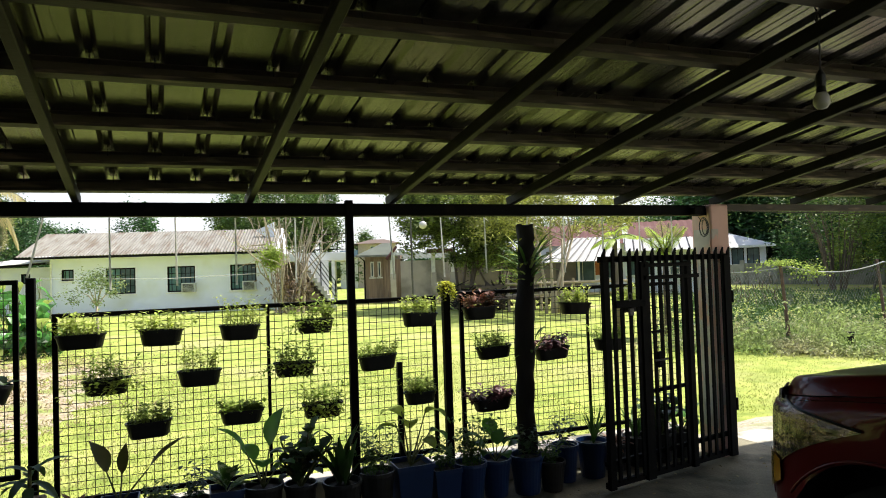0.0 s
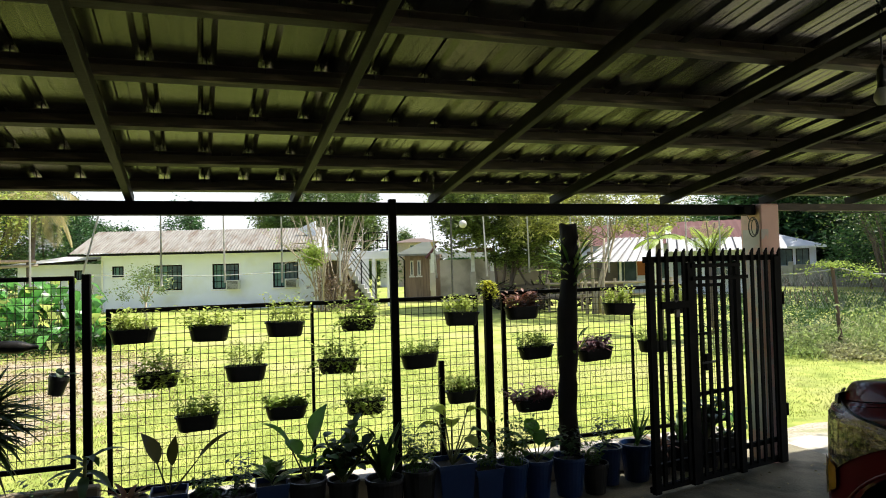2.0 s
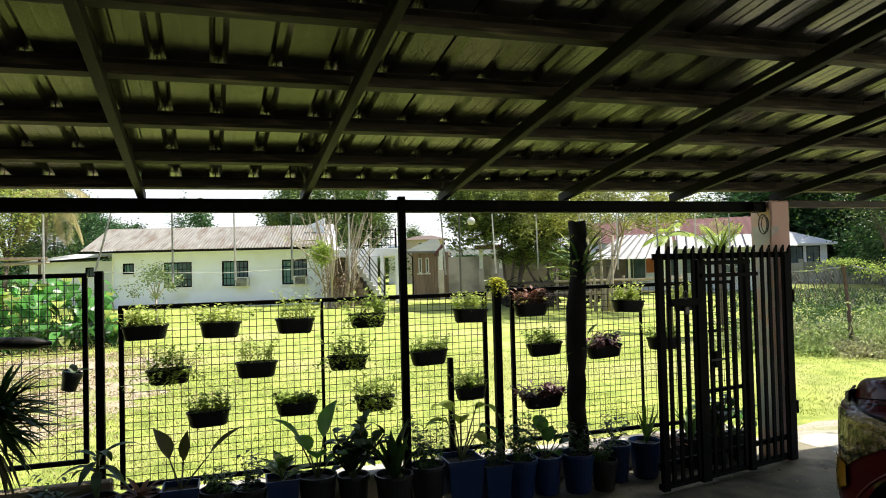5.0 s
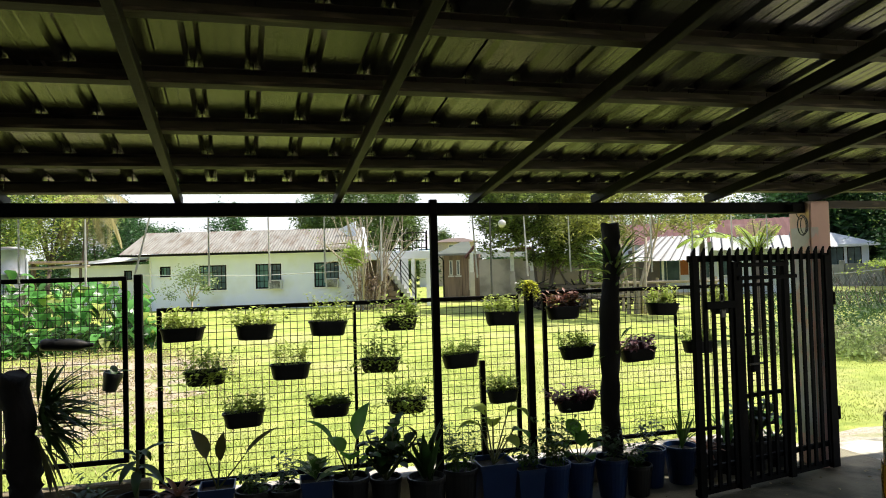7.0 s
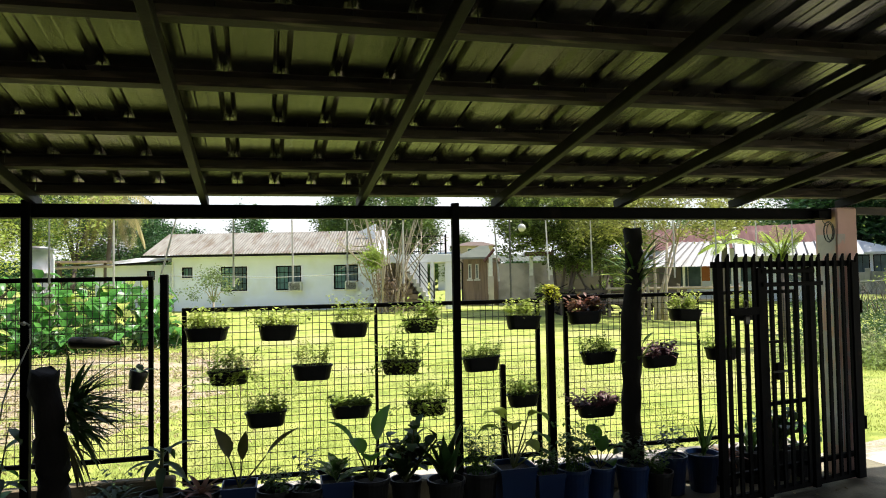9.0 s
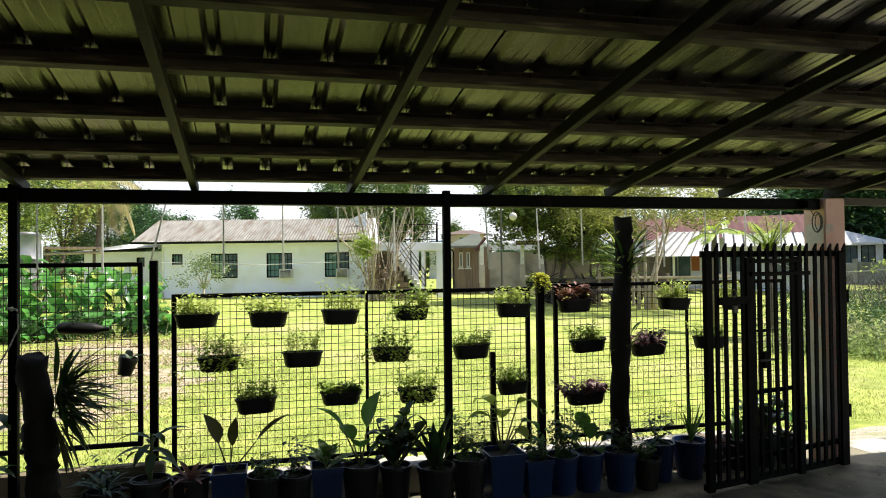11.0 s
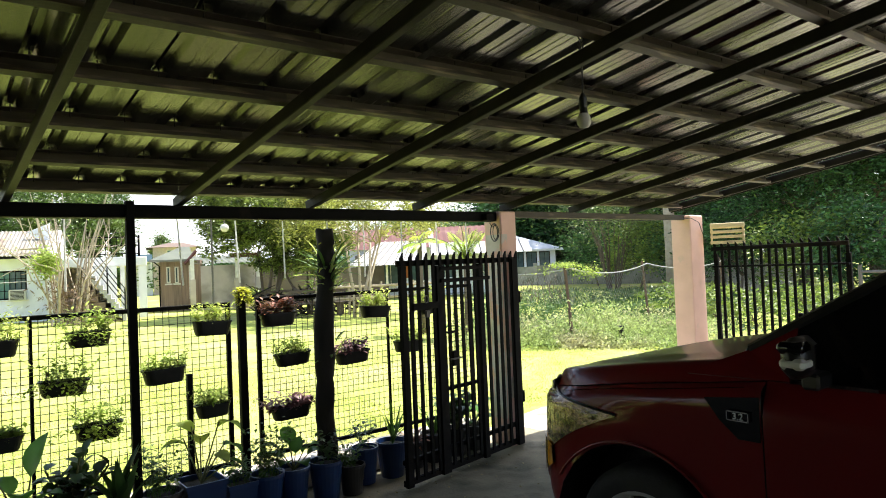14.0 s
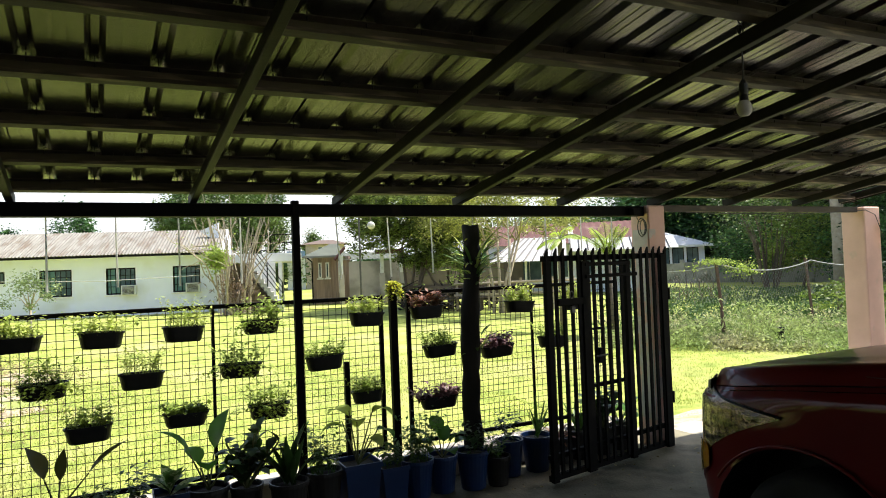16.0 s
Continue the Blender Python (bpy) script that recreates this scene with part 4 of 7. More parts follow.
BARK = mat("grey_brown_bark", (0.14, 0.11, 0.085), 0.9, 0.0, (0.09, 0.07, 0.055), 6, 8, bump=0.9, bump_scale=18, stretch=(1, 1, 0.3))
BARK_DARK = mat("dark_log_bark", (0.022, 0.018, 0.014), 0.95, 0.0, (0.011, 0.0095, 0.008), 9, 8, bump=1.0, bump_scale=22, stretch=(1, 1, 0.35))
BARK_PALE = mat("pale_bark", (0.42, 0.36, 0.28), 0.85, 0.0, (0.32, 0.26, 0.19), 8, 6, bump=0.4)
POT_BLACK = mat("black_pot_plastic", (0.012, 0.012, 0.0125), 0.45, 0.0, (0.018, 0.017, 0.016), 9, bump=0.05, spots=(0.06, 0.055, 0.045), spot_scale=7, spot_edge=(0.6, 0.8))
POT_BLUE = mat("blue_pot_plastic", (0.005, 0.026, 0.095), 0.38, 0.0, (0.007, 0.034, 0.12), 8, bump=0.05, spots=(0.05, 0.07, 0.12), spot_scale=6, spot_edge=(0.6, 0.8))
POT_SOIL = mat("potting_soil", (0.05, 0.038, 0.028), 0.95, 0.0, (0.03, 0.024, 0.018), 30, bump=0.8, bump_scale=60)
ROPE = mat("white_rope", (0.6, 0.6, 0.56), 0.8, 0.0, (0.5, 0.5, 0.46), 60, bump=0.4, bump_scale=200)
rng = np.random.default_rng(4)


def leaf_strip(base, way, length, width, droop=0.5, fold=0.25, n=6, tip=0.85, curl=0.0):
    """Points and faces of one leaf blade: a folded, drooping strip that widens and narrows."""
    way = Vector(way).normalized()
    side = way.cross(Vector((0, 0, 1)))
    side = side.normalized() if side.length > 1e-3 else Vector((1, 0, 0))
    p, d = Vector(base), way.copy()
    verts, faces = [], []
    for i in range(n + 1):
        t = i / n
        w = width * (math.sin(math.pi * min(1.0, t ** tip)) * 0.5 + 0.02 * (1 - t))
        up = side.cross(d).normalized()
        verts += [p - side * w + up * w * fold, p, p + side * w + up * w * fold]
        d = (d + Vector((0, 0, -droop / n)) + side * curl / n).normalized()
        p = p + d * (length / n)
    for i in range(n):
        a = 3 * i
        faces += [(a, a + 1, a + 4, a + 3), (a + 1, a + 2, a + 5, a + 4)]
    return verts, faces


def add(store, vf):
    v, f = vf
    k = len(store[0])
    store[0].extend(v)
    store[1].extend(tuple(i + k for i in q) for q in f)


def leaf_part(name, parent, material, *a, **k):
    v, f = leaf_strip(*a, **k)
    return mesh_of(name, v, f, material, parent, True)


def way_of(az, el):
    return Vector((math.cos(az) * math.cos(el), math.sin(az) * math.cos(el), math.sin(el)))


def sprigs(store, stems, base, spread, height, leaf, n_leaf, lean=0.35, wide=0.45, droop=0.4):
    """Thin stems with small leaves all along them."""
    for _ in range(stems):
        x, y = base[0] + rng.uniform(-spread[0], spread[0]), base[1] + rng.uniform(-spread[1], spread[1])
        az = rng.uniform(0, 2 * math.pi)
        h = height * rng.uniform(0.45, 1.1)
        tip = Vector((x + math.cos(az) * h * lean * rng.uniform(0.2, 1.4), y + math.sin(az) * h * lean * rng.uniform(0, 1), base[2] + h))
        p0 = Vector((x, y, base[2]))
        s = 0.0012 + 0.0012 * height
        k = len(store[0])
        store[0].extend([p0 + Vector((s, 0, 0)), p0 + Vector((-s, 0, 0)), tip])
        store[1].append((k, k + 1, k + 2))
        for i in range(n_leaf):
            t = 0.25 + 0.75 * (i + rng.uniform(0, 1)) / n_leaf
            a2 = rng.uniform(0, 2 * math.pi)
            add(store, leaf_strip(p0.lerp(tip, t), way_of(a2, rng.uniform(-0.2, 0.9)), leaf * rng.uniform(0.6, 1.3), leaf * wide, droop, 0.2, 2))


# ---- hung trough planters on the mesh ----
def trough(w, d, h):
    """A round-ended trough with a rolled rim, open on top."""
    def ringed(z, grow):
        r, half = d / 2 * grow, w / 2 - d / 2
        pts = []
        for k in range(20):
            a = 2 * math.pi * k / 20
            pts.append(((half if math.cos(a) > 0 else -half) * grow + r * math.cos(a), r * math.sin(a), z))
        return pts
    bmt = bmesh.new()
    rings = [[bmt.verts.new(p) for p in ringed(z, g)] for z, g in ((0, 0.82), (0.012, 0.88), (h - 0.012, 1.0), (h - 0.012, 1.05), (h, 1.05), (h, 0.97), (h - 0.03, 0.95))]
    bmt.faces.new(rings[0][::-1])
    for a, b in zip(rings, rings[1:]):
        for k in range(20):
            bmt.faces.new((a[k], a[(k + 1) % 20], b[(k + 1) % 20], b[k]))
    return bmt, ringed(h - 0.025, 0.95)


def hung_planter(x, z_top, w, kind, label, tilt=0.0, h=0.105):
    y = FY - 0.015 - 0.065
    t = thing("hanging_planter", pose(x, y, z_top - h, 0, tilt, 0), label, "planter", "planters hung on the fence")
    bmt, soil = trough(w, 0.125, h)
    part("trough", bmt, BLACK_PLASTIC, t, smooth=False)
    bms = bmesh.new()
    bms.faces.new([bms.verts.new(p) for p in soil])
    part("soil", bms, POT_SOIL, t)
    for s in (-1, 1):
        part("hook", tube(bmesh.new(), [(s * w * 0.3, 0.03, h - 0.01), (s * w * 0.3, 0.062, h + 0.03), (s * w * 0.3, 0.088, h + 0.035), (s * w * 0.3, 0.088, h + 0.01)], 0.002, 4), WIRE, t)
    st = ([], [])
    if kind == "herb":
        sprigs(st, 60, (0, 0, h - 0.03), (w * 0.46, 0.045), 0.15, 0.036, 9, 0.55)
        m = LEAF_MID
    elif kind == "light":
        sprigs(st, 52, (0, 0, h - 0.03), (w * 0.46, 0.045), 0.16, 0.04, 9, 0.6)
        m = LEAF_LIGHT
    elif kind == "tall":
        sprigs(st, 40, (0, 0, h - 0.03), (w * 0.46, 0.045), 0.22, 0.034, 11, 0.45)
        m = LEAF_LIGHT
    elif kind == "sprawl":
        sprigs(st, 34, (0, 0, h - 0.03), (w * 0.46, 0.045), 0.15, 0.05, 9, 1.5, 0.5)
        m = LEAF_LIGHT
    elif kind == "trail":
        sprigs(st, 44, (0, 0, h - 0.03), (w * 0.46, 0.045), 0.19, 0.042, 8, 0.7)
        for k in range(30):
            az = rng.uniform(-0.5, math.pi + 0.5) + math.pi
            p = Vector((rng.uniform(-w / 2, w / 2), -0.05, h - 0.01))
            d = way_of(az, 0.3)
            for q in range(8):
                d = (d + Vector((0, 0, -0.16))).normalized()
                p = p + d * 0.022
                add(st, leaf_strip(p, way_of(rng.uniform(0, 6.3), rng.uniform(-0.5, 0.6)), 0.036, 0.02, 0.4, 0.2, 2))
        m = LEAF_MID
    elif kind == "purple":
        sprigs(st, 46, (0, 0, h - 0.03), (w * 0.46, 0.05), 0.13, 0.055, 8, 1.1, 0.6, 0.8)
        m = LEAF_PURPLE
    elif kind == "reddish":
        sprigs(st, 40, (0, 0, h - 0.03), (w * 0.46, 0.045), 0.13, 0.055, 8, 0.5)
        m = LEAF_RED
    else:
        sprigs(st, 60, (0, 0, h - 0.03), (w * 0.46, 0.05), 0.09, 0.045, 6, 0.5, 0.7)
        m = LEAF_MID
    mesh_of("foliage", st[0], st[1], m, t, True)
    return t


LBL = {"herb": "black trough planter with bushy green herbs hung on mesh fence", "light": "black trough planter with pale green leafy sprigs on mesh fence",
       "tall": "black trough planter with tall thin flowering stems on mesh fence", "trail": "black trough planter with straggling trailing weeds on mesh fence",
       "purple": "black trough planter with purple pointed leaves on mesh fence", "reddish": "black trough planter with reddish wilting leaves on mesh fence",
       "sprawl": "black trough planter with pale leaves sprawling wide over its rim",
       "low": "black trough planter with low dense dark leaves on mesh fence"}
for x, z, w, kind in ((-0.10, 1.33, 0.28, "light"), (0.36, 1.33, 0.26, "sprawl"), (0.85, 1.33, 0.26, "tall"), (1.36, 1.34, 0.26, "trail"),
                      (0.04, 1.04, 0.27, "trail"), (0.59, 1.05, 0.27, "tall"), (1.21, 1.05, 0.28, "trail"), (0.28, 0.75, 0.27, "herb"),
                      (0.85, 0.76, 0.28, "low"), (1.40, 0.75, 0.28, "trail"), (1.81, 1.05, 0.28, "herb"), (2.14, 1.34, 0.27, "light"),
                      (2.13, 0.76, 0.24, "herb")):
    hung_planter(x, z, w, kind, LBL[kind], random.uniform(-2, 2), random.uniform(0.09, 0.105))
for x, z, w, kind in ((2.64, 1.36, 0.28, "reddish"), (2.75, 1.05, 0.29, "herb"), (2.72, 0.65, 0.32, "purple"), (3.27, 1.0, 0.31, "purple"),
                      (3.50, 1.35, 0.28, "light"), (3.82, 1.03, 0.28, "herb"), (4.08, 1.34, 0.26, "light")):
    hung_planter(x, z, w, kind, LBL[kind], random.uniform(-3, 3), 0.095)

# cut bottle laid on its side, and a small tilted pot, on the taller panel
bot = thing("bottle_planter", pose(-0.80, FY - 0.075, 1.255, 0, 3, 0), "black painted plastic bottle planter hung sideways on mesh", "planter")
bm = lathe(bmesh.new(), [(0.0, -0.14), (0.030, -0.14), (0.038, -0.12), (0.040, 0.05), (0.034, 0.085), (0.018, 0.125), (0.014, 0.16), (0.016, 0.162), (0.0, 0.165)], 18)
bmesh.ops.transform(bm, matrix=Matrix.Rotation(radians(90), 4, "Y"), verts=bm.verts)
part("bottle", bm, BLACK_PLASTIC, bot, smooth=True)
for x in (-0.09, 0.05):
    part("wire_loop", tube(bmesh.new(), [(x, 0, 0.05), (x, 0.05, 0.06), (x, 0.075, 0.04)], 0.002, 4), WIRE, bot)
st = ([], [])
sprigs(st, 8, (-0.04, 0, 0.03), (0.05, 0.02), 0.1, 0.03, 4)
mesh_of("foliage", st[0], st[1], LEAF_DARK, bot, True)


def round_pot(parent, r, h, material):
    p = part("pot", lathe(bmesh.new(), [(r * 0.72, 0.0), (r * 0.74, 0.01), (r * 0.95, h - 0.035), (r * 1.0, h - 0.035), (r * 1.03, h - 0.02), (r * 1.02, h), (r * 0.93, h), (r * 0.9, h - 0.04)], 24), material, parent, smooth=False)
    part("soil", lathe(bmesh.new(), [(r * 0.92, h - 0.035), (r * 0.5, h - 0.025), (0.0, h - 0.022)], 16), POT_SOIL, parent, smooth=True)
    return p


def square_pot(parent, r, h, material, deep=None):
    d = deep or r
    bmp = bmesh.new()
    rings = []
    for g, z in ((0.8, 0), (0.97, h - 0.03), (1.03, h - 0.03), (1.03, h), (0.95, h), (0.93, h - 0.04)):
        rings.append([bmp.verts.new((sx * r * g, sy * d * g, z)) for sx, sy in ((-1, -1), (1, -1), (1, 1), (-1, 1))])
    bmp.faces.new(rings[0][::-1])
    for a, b in zip(rings, rings[1:]):
        for k in range(4):
            bmp.faces.new((a[k], a[(k + 1) % 4], b[(k + 1) % 4], b[k]))
    p = part("pot", bmp, material, parent)
    part("soil", boxed(-r * 0.93, r * 0.93, -d * 0.93, d * 0.93, h - 0.05, h - 0.035), POT_SOIL, parent)
    return p


small = thing("small_pot", pose(-0.55, FY - 0.075, 0.945, 0, 14, 0), "small black plastic pot hung tilted on mesh fence", "pot")
round_pot(small, 0.058, 0.12, POT_BLACK)
for az, el, l in ((0.3, 0.9, 0.14), (1.9, 1.1, 0.10), (2.8, 0.6, 0.12)):
    leaf_part("leaf", small, LEAF_DARK, (0, 0, 0.1), way_of(az, el), l, 0.05, 1.2)
part("wire_loop", tube(bmesh.new(), [(0, 0.05, 0.12), (0, 0.07, 0.16)], 0.002, 4), WIRE, small)


# ---- pots along the kerb ----
def potted(kind, x, y, r, h, pot_mat, square, label, turn=0.0):
    t = thing("potted_plant", pose(x, y, 0, 0, 0, turn), label, "plant", "pots along the kerb")
    (square_pot if square else round_pot)(t, r, h, pot_mat)
    z = h - 0.03
    if kind == "paddle":
        for az, el, l, w in ((2.75, 1.2, 0.40, 0.165), (0.9, 1.42, 0.34, 0.085), (0.15, 0.85, 0.50, 0.10)):
            d = way_of(az, el)
            p1 = Vector((0, 0, z)) + d * l * 0.5
            part("stalk", tube(bmesh.new(), [(0, 0, z), p1], [0.007, 0.004], 5), STEM, t)
            leaf_part("leaf", t, BRONZE_LEAF, p1, d, l * 0.55, w, 0.5)
    elif kind == "big":
        for az, el, l, w in ((0.4, 1.38, 0.50, 0.21), (2.9, 1.15, 0.50, 0.13), (4.6, 1.0, 0.36, 0.15), (5.4, 0.9, 0.34, 0.13), (2.0, 1.0, 0.36, 0.14)):
            d = way_of(az, el)
            p1 = Vector((0, 0, z)) + d * l * 0.52
            part("stalk", tube(bmesh.new(), [(0, 0, z), p1], [0.008, 0.004], 5), STEM, t)
            leaf_part("leaf", t, BIG_LEAF, p1, d, l * 0.52, w * 0.85, 1.2)
    elif kind == "sapling":
        for az, l in ((2.9, 0.52), (1.3, 0.62), (5.6, 0.45)):
            d = way_of(az, 1.3)
            part("stalk", tube(bmesh.new(), [(0, 0, z), Vector((0, 0, z)) + d * l * 0.5, Vector((0, 0, z)) + d * l], [0.008, 0.006, 0.003], 5), STEM, t)
            for q in range(8):
                leaf_part("leaf", t, LEAF_DARK if q % 3 else BIG_LEAF, Vector((0, 0, z)) + d * l * (0.25 + 0.1 * q), way_of(az + q * 2.4, rng.uniform(-0.1, 0.9)), rng.uniform(0.12, 0.2), 0.06, 1.0, 0.25, 5)
    elif kind == "canna":
        for az, el, l, w in ((2.9, 1.25, 0.44, 0.10), (2.2, 1.4, 0.52, 0.15), (1.2, 1.45, 0.40, 0.12), (0.4, 1.15, 0.56, 0.11), (0.2, 0.9, 0.42, 0.13), (5.3, 1.1, 0.34, 0.13), (6.0, 0.6, 0.36, 0.09)):
            d = way_of(az, el)
            p1 = Vector((0, 0, z)) + d * l * 0.72
            part("stalk", tube(bmesh.new(), [(0, 0, z), p1], [0.007, 0.004], 5), STEM, t)
            leaf_part("leaf", t, LEAF_MID if el > 1.0 else BIG_LEAF, p1 - d * 0.04, way_of(az, el - 0.55), l * 0.42, w, 1.7, 0.3, 8)
    elif kind == "rosette":
        for k in range(18):
            leaf_part("leaf", t, LEAF_RED, (0, 0, z), way_of(k * 2.4, 0.35 + 0.9 * (k % 3) / 3), rng.uniform(0.14, 0.22), 0.036, 0.9, 0.4, 5)
    elif kind == "snake":
        for k in range(13):
            leaf_part("leaf", t, LEAF_DARK, (rng.uniform(-0.04, 0.04), rng.uniform(-0.04, 0.04), z), way_of(k * 2.4, rng.uniform(0.9, 1.45)), rng.uniform(0.25, 0.42), 0.06, 0.5, 0.4, 5)
    elif kind == "spiky":
        for k in range(9):
            leaf_part("leaf", t, LEAF, (rng.uniform(-0.03, 0.03), rng.uniform(-0.03, 0.03), z), way_of(k * 2.4, rng.uniform(0.7, 1.5)), rng.uniform(0.22, 0.4), 0.028, 0.35, 0.4, 4)
    elif kind == "dieff":
        for k in range(11):
            leaf_part("leaf", t, VARIEGATED, (0, 0, z + 0.02 * (k % 4)), way_of(k * 2.4, rng.uniform(0.5, 1.3)), rng.uniform(0.16, 0.27), 0.075, 0.9, 0.3, 5)
    elif kind == "fern":
        for k in range(30):
            leaf_part("leaf", t, LEAF_DARK, (0, 0, z), way_of(k * 2.4, rng.uniform(0.4, 1.2)), rng.uniform(0.16, 0.3), 0.025, 1.6, 0.3, 5)
    elif kind == "drac":
        part("stem", tube(bmesh.new(), [(0, 0, z), (0.01, 0, z + 0.3)], [0.013, 0.01], 6), STEM, t)
        for k in range(12):
            leaf_part("leaf", t, LEAF_DARK, (0.01, 0, z + 0.16 + 0.012 * k), way_of(k * 2.4, rng.uniform(0.1, 1.2)), rng.uniform(0.18, 0.28), 0.06, 1.3, 0.3, 5)
    elif kind == "broad":
        for k in range(8):
            d = way_of(k * 2.4 + 0.5, rng.uniform(0.7, 1.35))
            l = rng.uniform(0.22, 0.36)
            p1 = Vector((0, 0, z)) + d * l * 0.5
            part("stalk", tube(bmesh.new(), [(0, 0, z), p1], [0.006, 0.004], 5), STEM, t)
            leaf_part("leaf", t, BIG_LEAF, p1, d, l * 0.55, 0.12, 1.3)
    elif kind == "dense":
        for k in range(14):
            d = way_of(k * 2.4, rng.uniform(0.8, 1.4))
            l = rng.uniform(0.2, 0.38)
            part("stalk", tube(bmesh.new(), [(0, 0, z), Vector((0, 0, z)) + d * l], [0.009, 0.006], 5), STEM, t)
            for q in range(8):
                leaf_part("leaf", t, LEAF_DARK, Vector((0, 0, z)) + d * l * (0.4 + 0.085 * q), way_of(rng.uniform(0, 6.3), rng.uniform(0.1, 1.2)), rng.uniform(0.08, 0.13), 0.075, 0.8, 0.25, 4)
    else:
        st = ([], [])
        tall = {"bushy": (0.14, 26, 0.045), "leafy": (0.26, 12, 0.06), "herb": (0.36, 56, 0.045), "tuft": (0.2, 20, 0.05)}[kind]
        sprigs(st, tall[1], (0, 0, z), (r * 0.6, r * 0.6), tall[0], tall[2], 8, 0.5, 0.5, 0.7)
        mesh_of("foliage", st[0], st[1], LEAF if kind != "leafy" else LEAF_DARK, t, True)
    return t


def row_of_pots():
    for kind, x, y, r, h, blue, sq, label in (
            ("fern", -0.60, 5.42, 0.10, 0.24, 0, 0, "dark arching fern in a black plastic pot"),
            ("drac", -0.35, 5.47, 0.12, 0.27, 0, 0, "dark broad leaved dracaena in a black plastic pot"),
            ("rosette", -0.11, 5.45, 0.115, 0.27, 0, 0, "reddish bromeliad rosette in a round black plastic pot"),
            ("paddle", 0.12, 5.46, 0.105, 0.29, 1, 1, "three bronze paddle leaves in a square blue plastic pot"),
            ("bushy", 0.34, 5.43, 0.115, 0.25, 0, 0, "low bushy green seedling in a round black plastic pot"),
            ("leafy", 0.53, 5.42, 0.105, 0.24, 0, 0, "leggy leafy plant in a round black plastic pot"),
            ("dieff", 0.73, 5.46, 0.10, 0.27, 1, 1, "variegated dieffenbachia in a square dark blue plastic pot"),
            ("big", 0.95, 5.42, 0.125, 0.27, 0, 0, "tall arum with one big leaf in a round black pot"),
            ("dense", 1.18, 5.40, 0.105, 0.25, 0, 0, "dense dark succulent shrub in a round black plastic pot")):
        potted(kind, x, y, r, h + 0.065, POT_BLUE if blue else POT_BLACK, sq, label)
    for kind, x, y, r, h, blue, sq, label in (
            ("snake", 1.43, 5.30, 0.125, 0.32, 0, 0, "upright dark sword leaved plant in a round black pot"),
            ("herb", 1.70, 5.44, 0.125, 0.31, 0, 0, "dark bushy herb in a round black plastic pot"),
            ("canna", 1.95, 5.46, 0.13, 0.33, 1, 1, "yellow green canna with wide leaves in a blue tub"),
            ("tuft", 2.20, 5.46, 0.10, 0.26, 1, 1, "small sprouting plants in a square blue plastic box"),
            ("herb", 2.40, 5.45, 0.12, 0.27, 1, 0, "dark feathery shrub in a round blue plastic pot"),
            ("broad", 2.60, 5.45, 0.115, 0.27, 1, 0, "broad leaved green arum in a round blue pot"),
            ("leafy", 2.83, 5.40, 0.125, 0.28, 1, 0, "dark leafy shrub in a wide dark blue pot"),
            ("tuft", 3.02, 5.36, 0.10, 0.22, 0, 0, "small variegated bush in a round brown black pot"),
            ("leafy", 3.22, 5.50, 0.105, 0.28, 1, 0, "thin round leaved sapling in a bright blue plastic pot"),
            ("spiky", 3.47, 5.50, 0.125, 0.28, 1, 0, "spiky sword leaves in a wide bright blue plastic pot")):
        potted(kind, x, y, r, h, POT_BLUE if blue else POT_BLACK, sq, label)
    for kind, x, y, r, h, label in (
            ("rosette", 3.72, 5.56, 0.11, 0.22, "reddish bromeliad in a black pot behind the gate"),
            ("spiky", 3.96, 5.58, 0.12, 0.24, "dark sword leaved plant in a black pot behind the gate"),
            ("dense", 4.20, 5.58, 0.11, 0.24, "dark leafy shrub in a black pot behind the gate"),
            ("broad", 4.42, 5.60, 0.09, 0.22, "dark broad leaved plant in a black pot behind the gate"),
            ("leafy", -0.66, 5.56, 0.10, 0.25, "pale leaved sapling in a black pot beside the log"),
            ("sapling", -1.24, 5.34, 0.12, 0.25, "tall leafy sapling in a black pot by the post"),
            ("fern", -1.45, 5.42, 0.11, 0.24, "dark arching fern in a black pot by the post")):
        potted(kind, x, y, r, h, POT_BLACK, False, label)


row_of_pots()


# ---- upright logs with epiphytes ----
def log_post(x, y, z0, z1, r, label, lean=(0, 0), crook=0.02, bend=((0, 0), (1, 0))):
    t = thing("log_post", pose(x, y, z0), label, "log")
    bml = bmesh.new()
    n, hgt = 18, z1 - z0
    pts, rad = [], []
    for i in range(n + 1):
        q = i / n
        pts.append((lean[0] * q + float(np.interp(q, *zip(*bend))) + crook * noise.noise((q * 5, x, 0)), lean[1] * q + crook * noise.noise((q * 5, x, 7)), hgt * q))
        rad.append(r * (1.12 - 0.18 * q + 0.13 * noise.noise((q * 11, x, 3))))
    tube(bml, pts, rad, 14)
    for v in bml.verts:
        a = noise.noise((v.co.x * 14, v.co.y * 14, v.co.z * 4))
        c = Vector((v.co.x, v.co.y, 0)) * 0.24 * a
        v.co += c + Vector((0, 0, 0.05 * a if v.co.z > hgt * 0.97 else 0))
    part("trunk", bml, BARK_DARK, t, smooth=True)
    return t


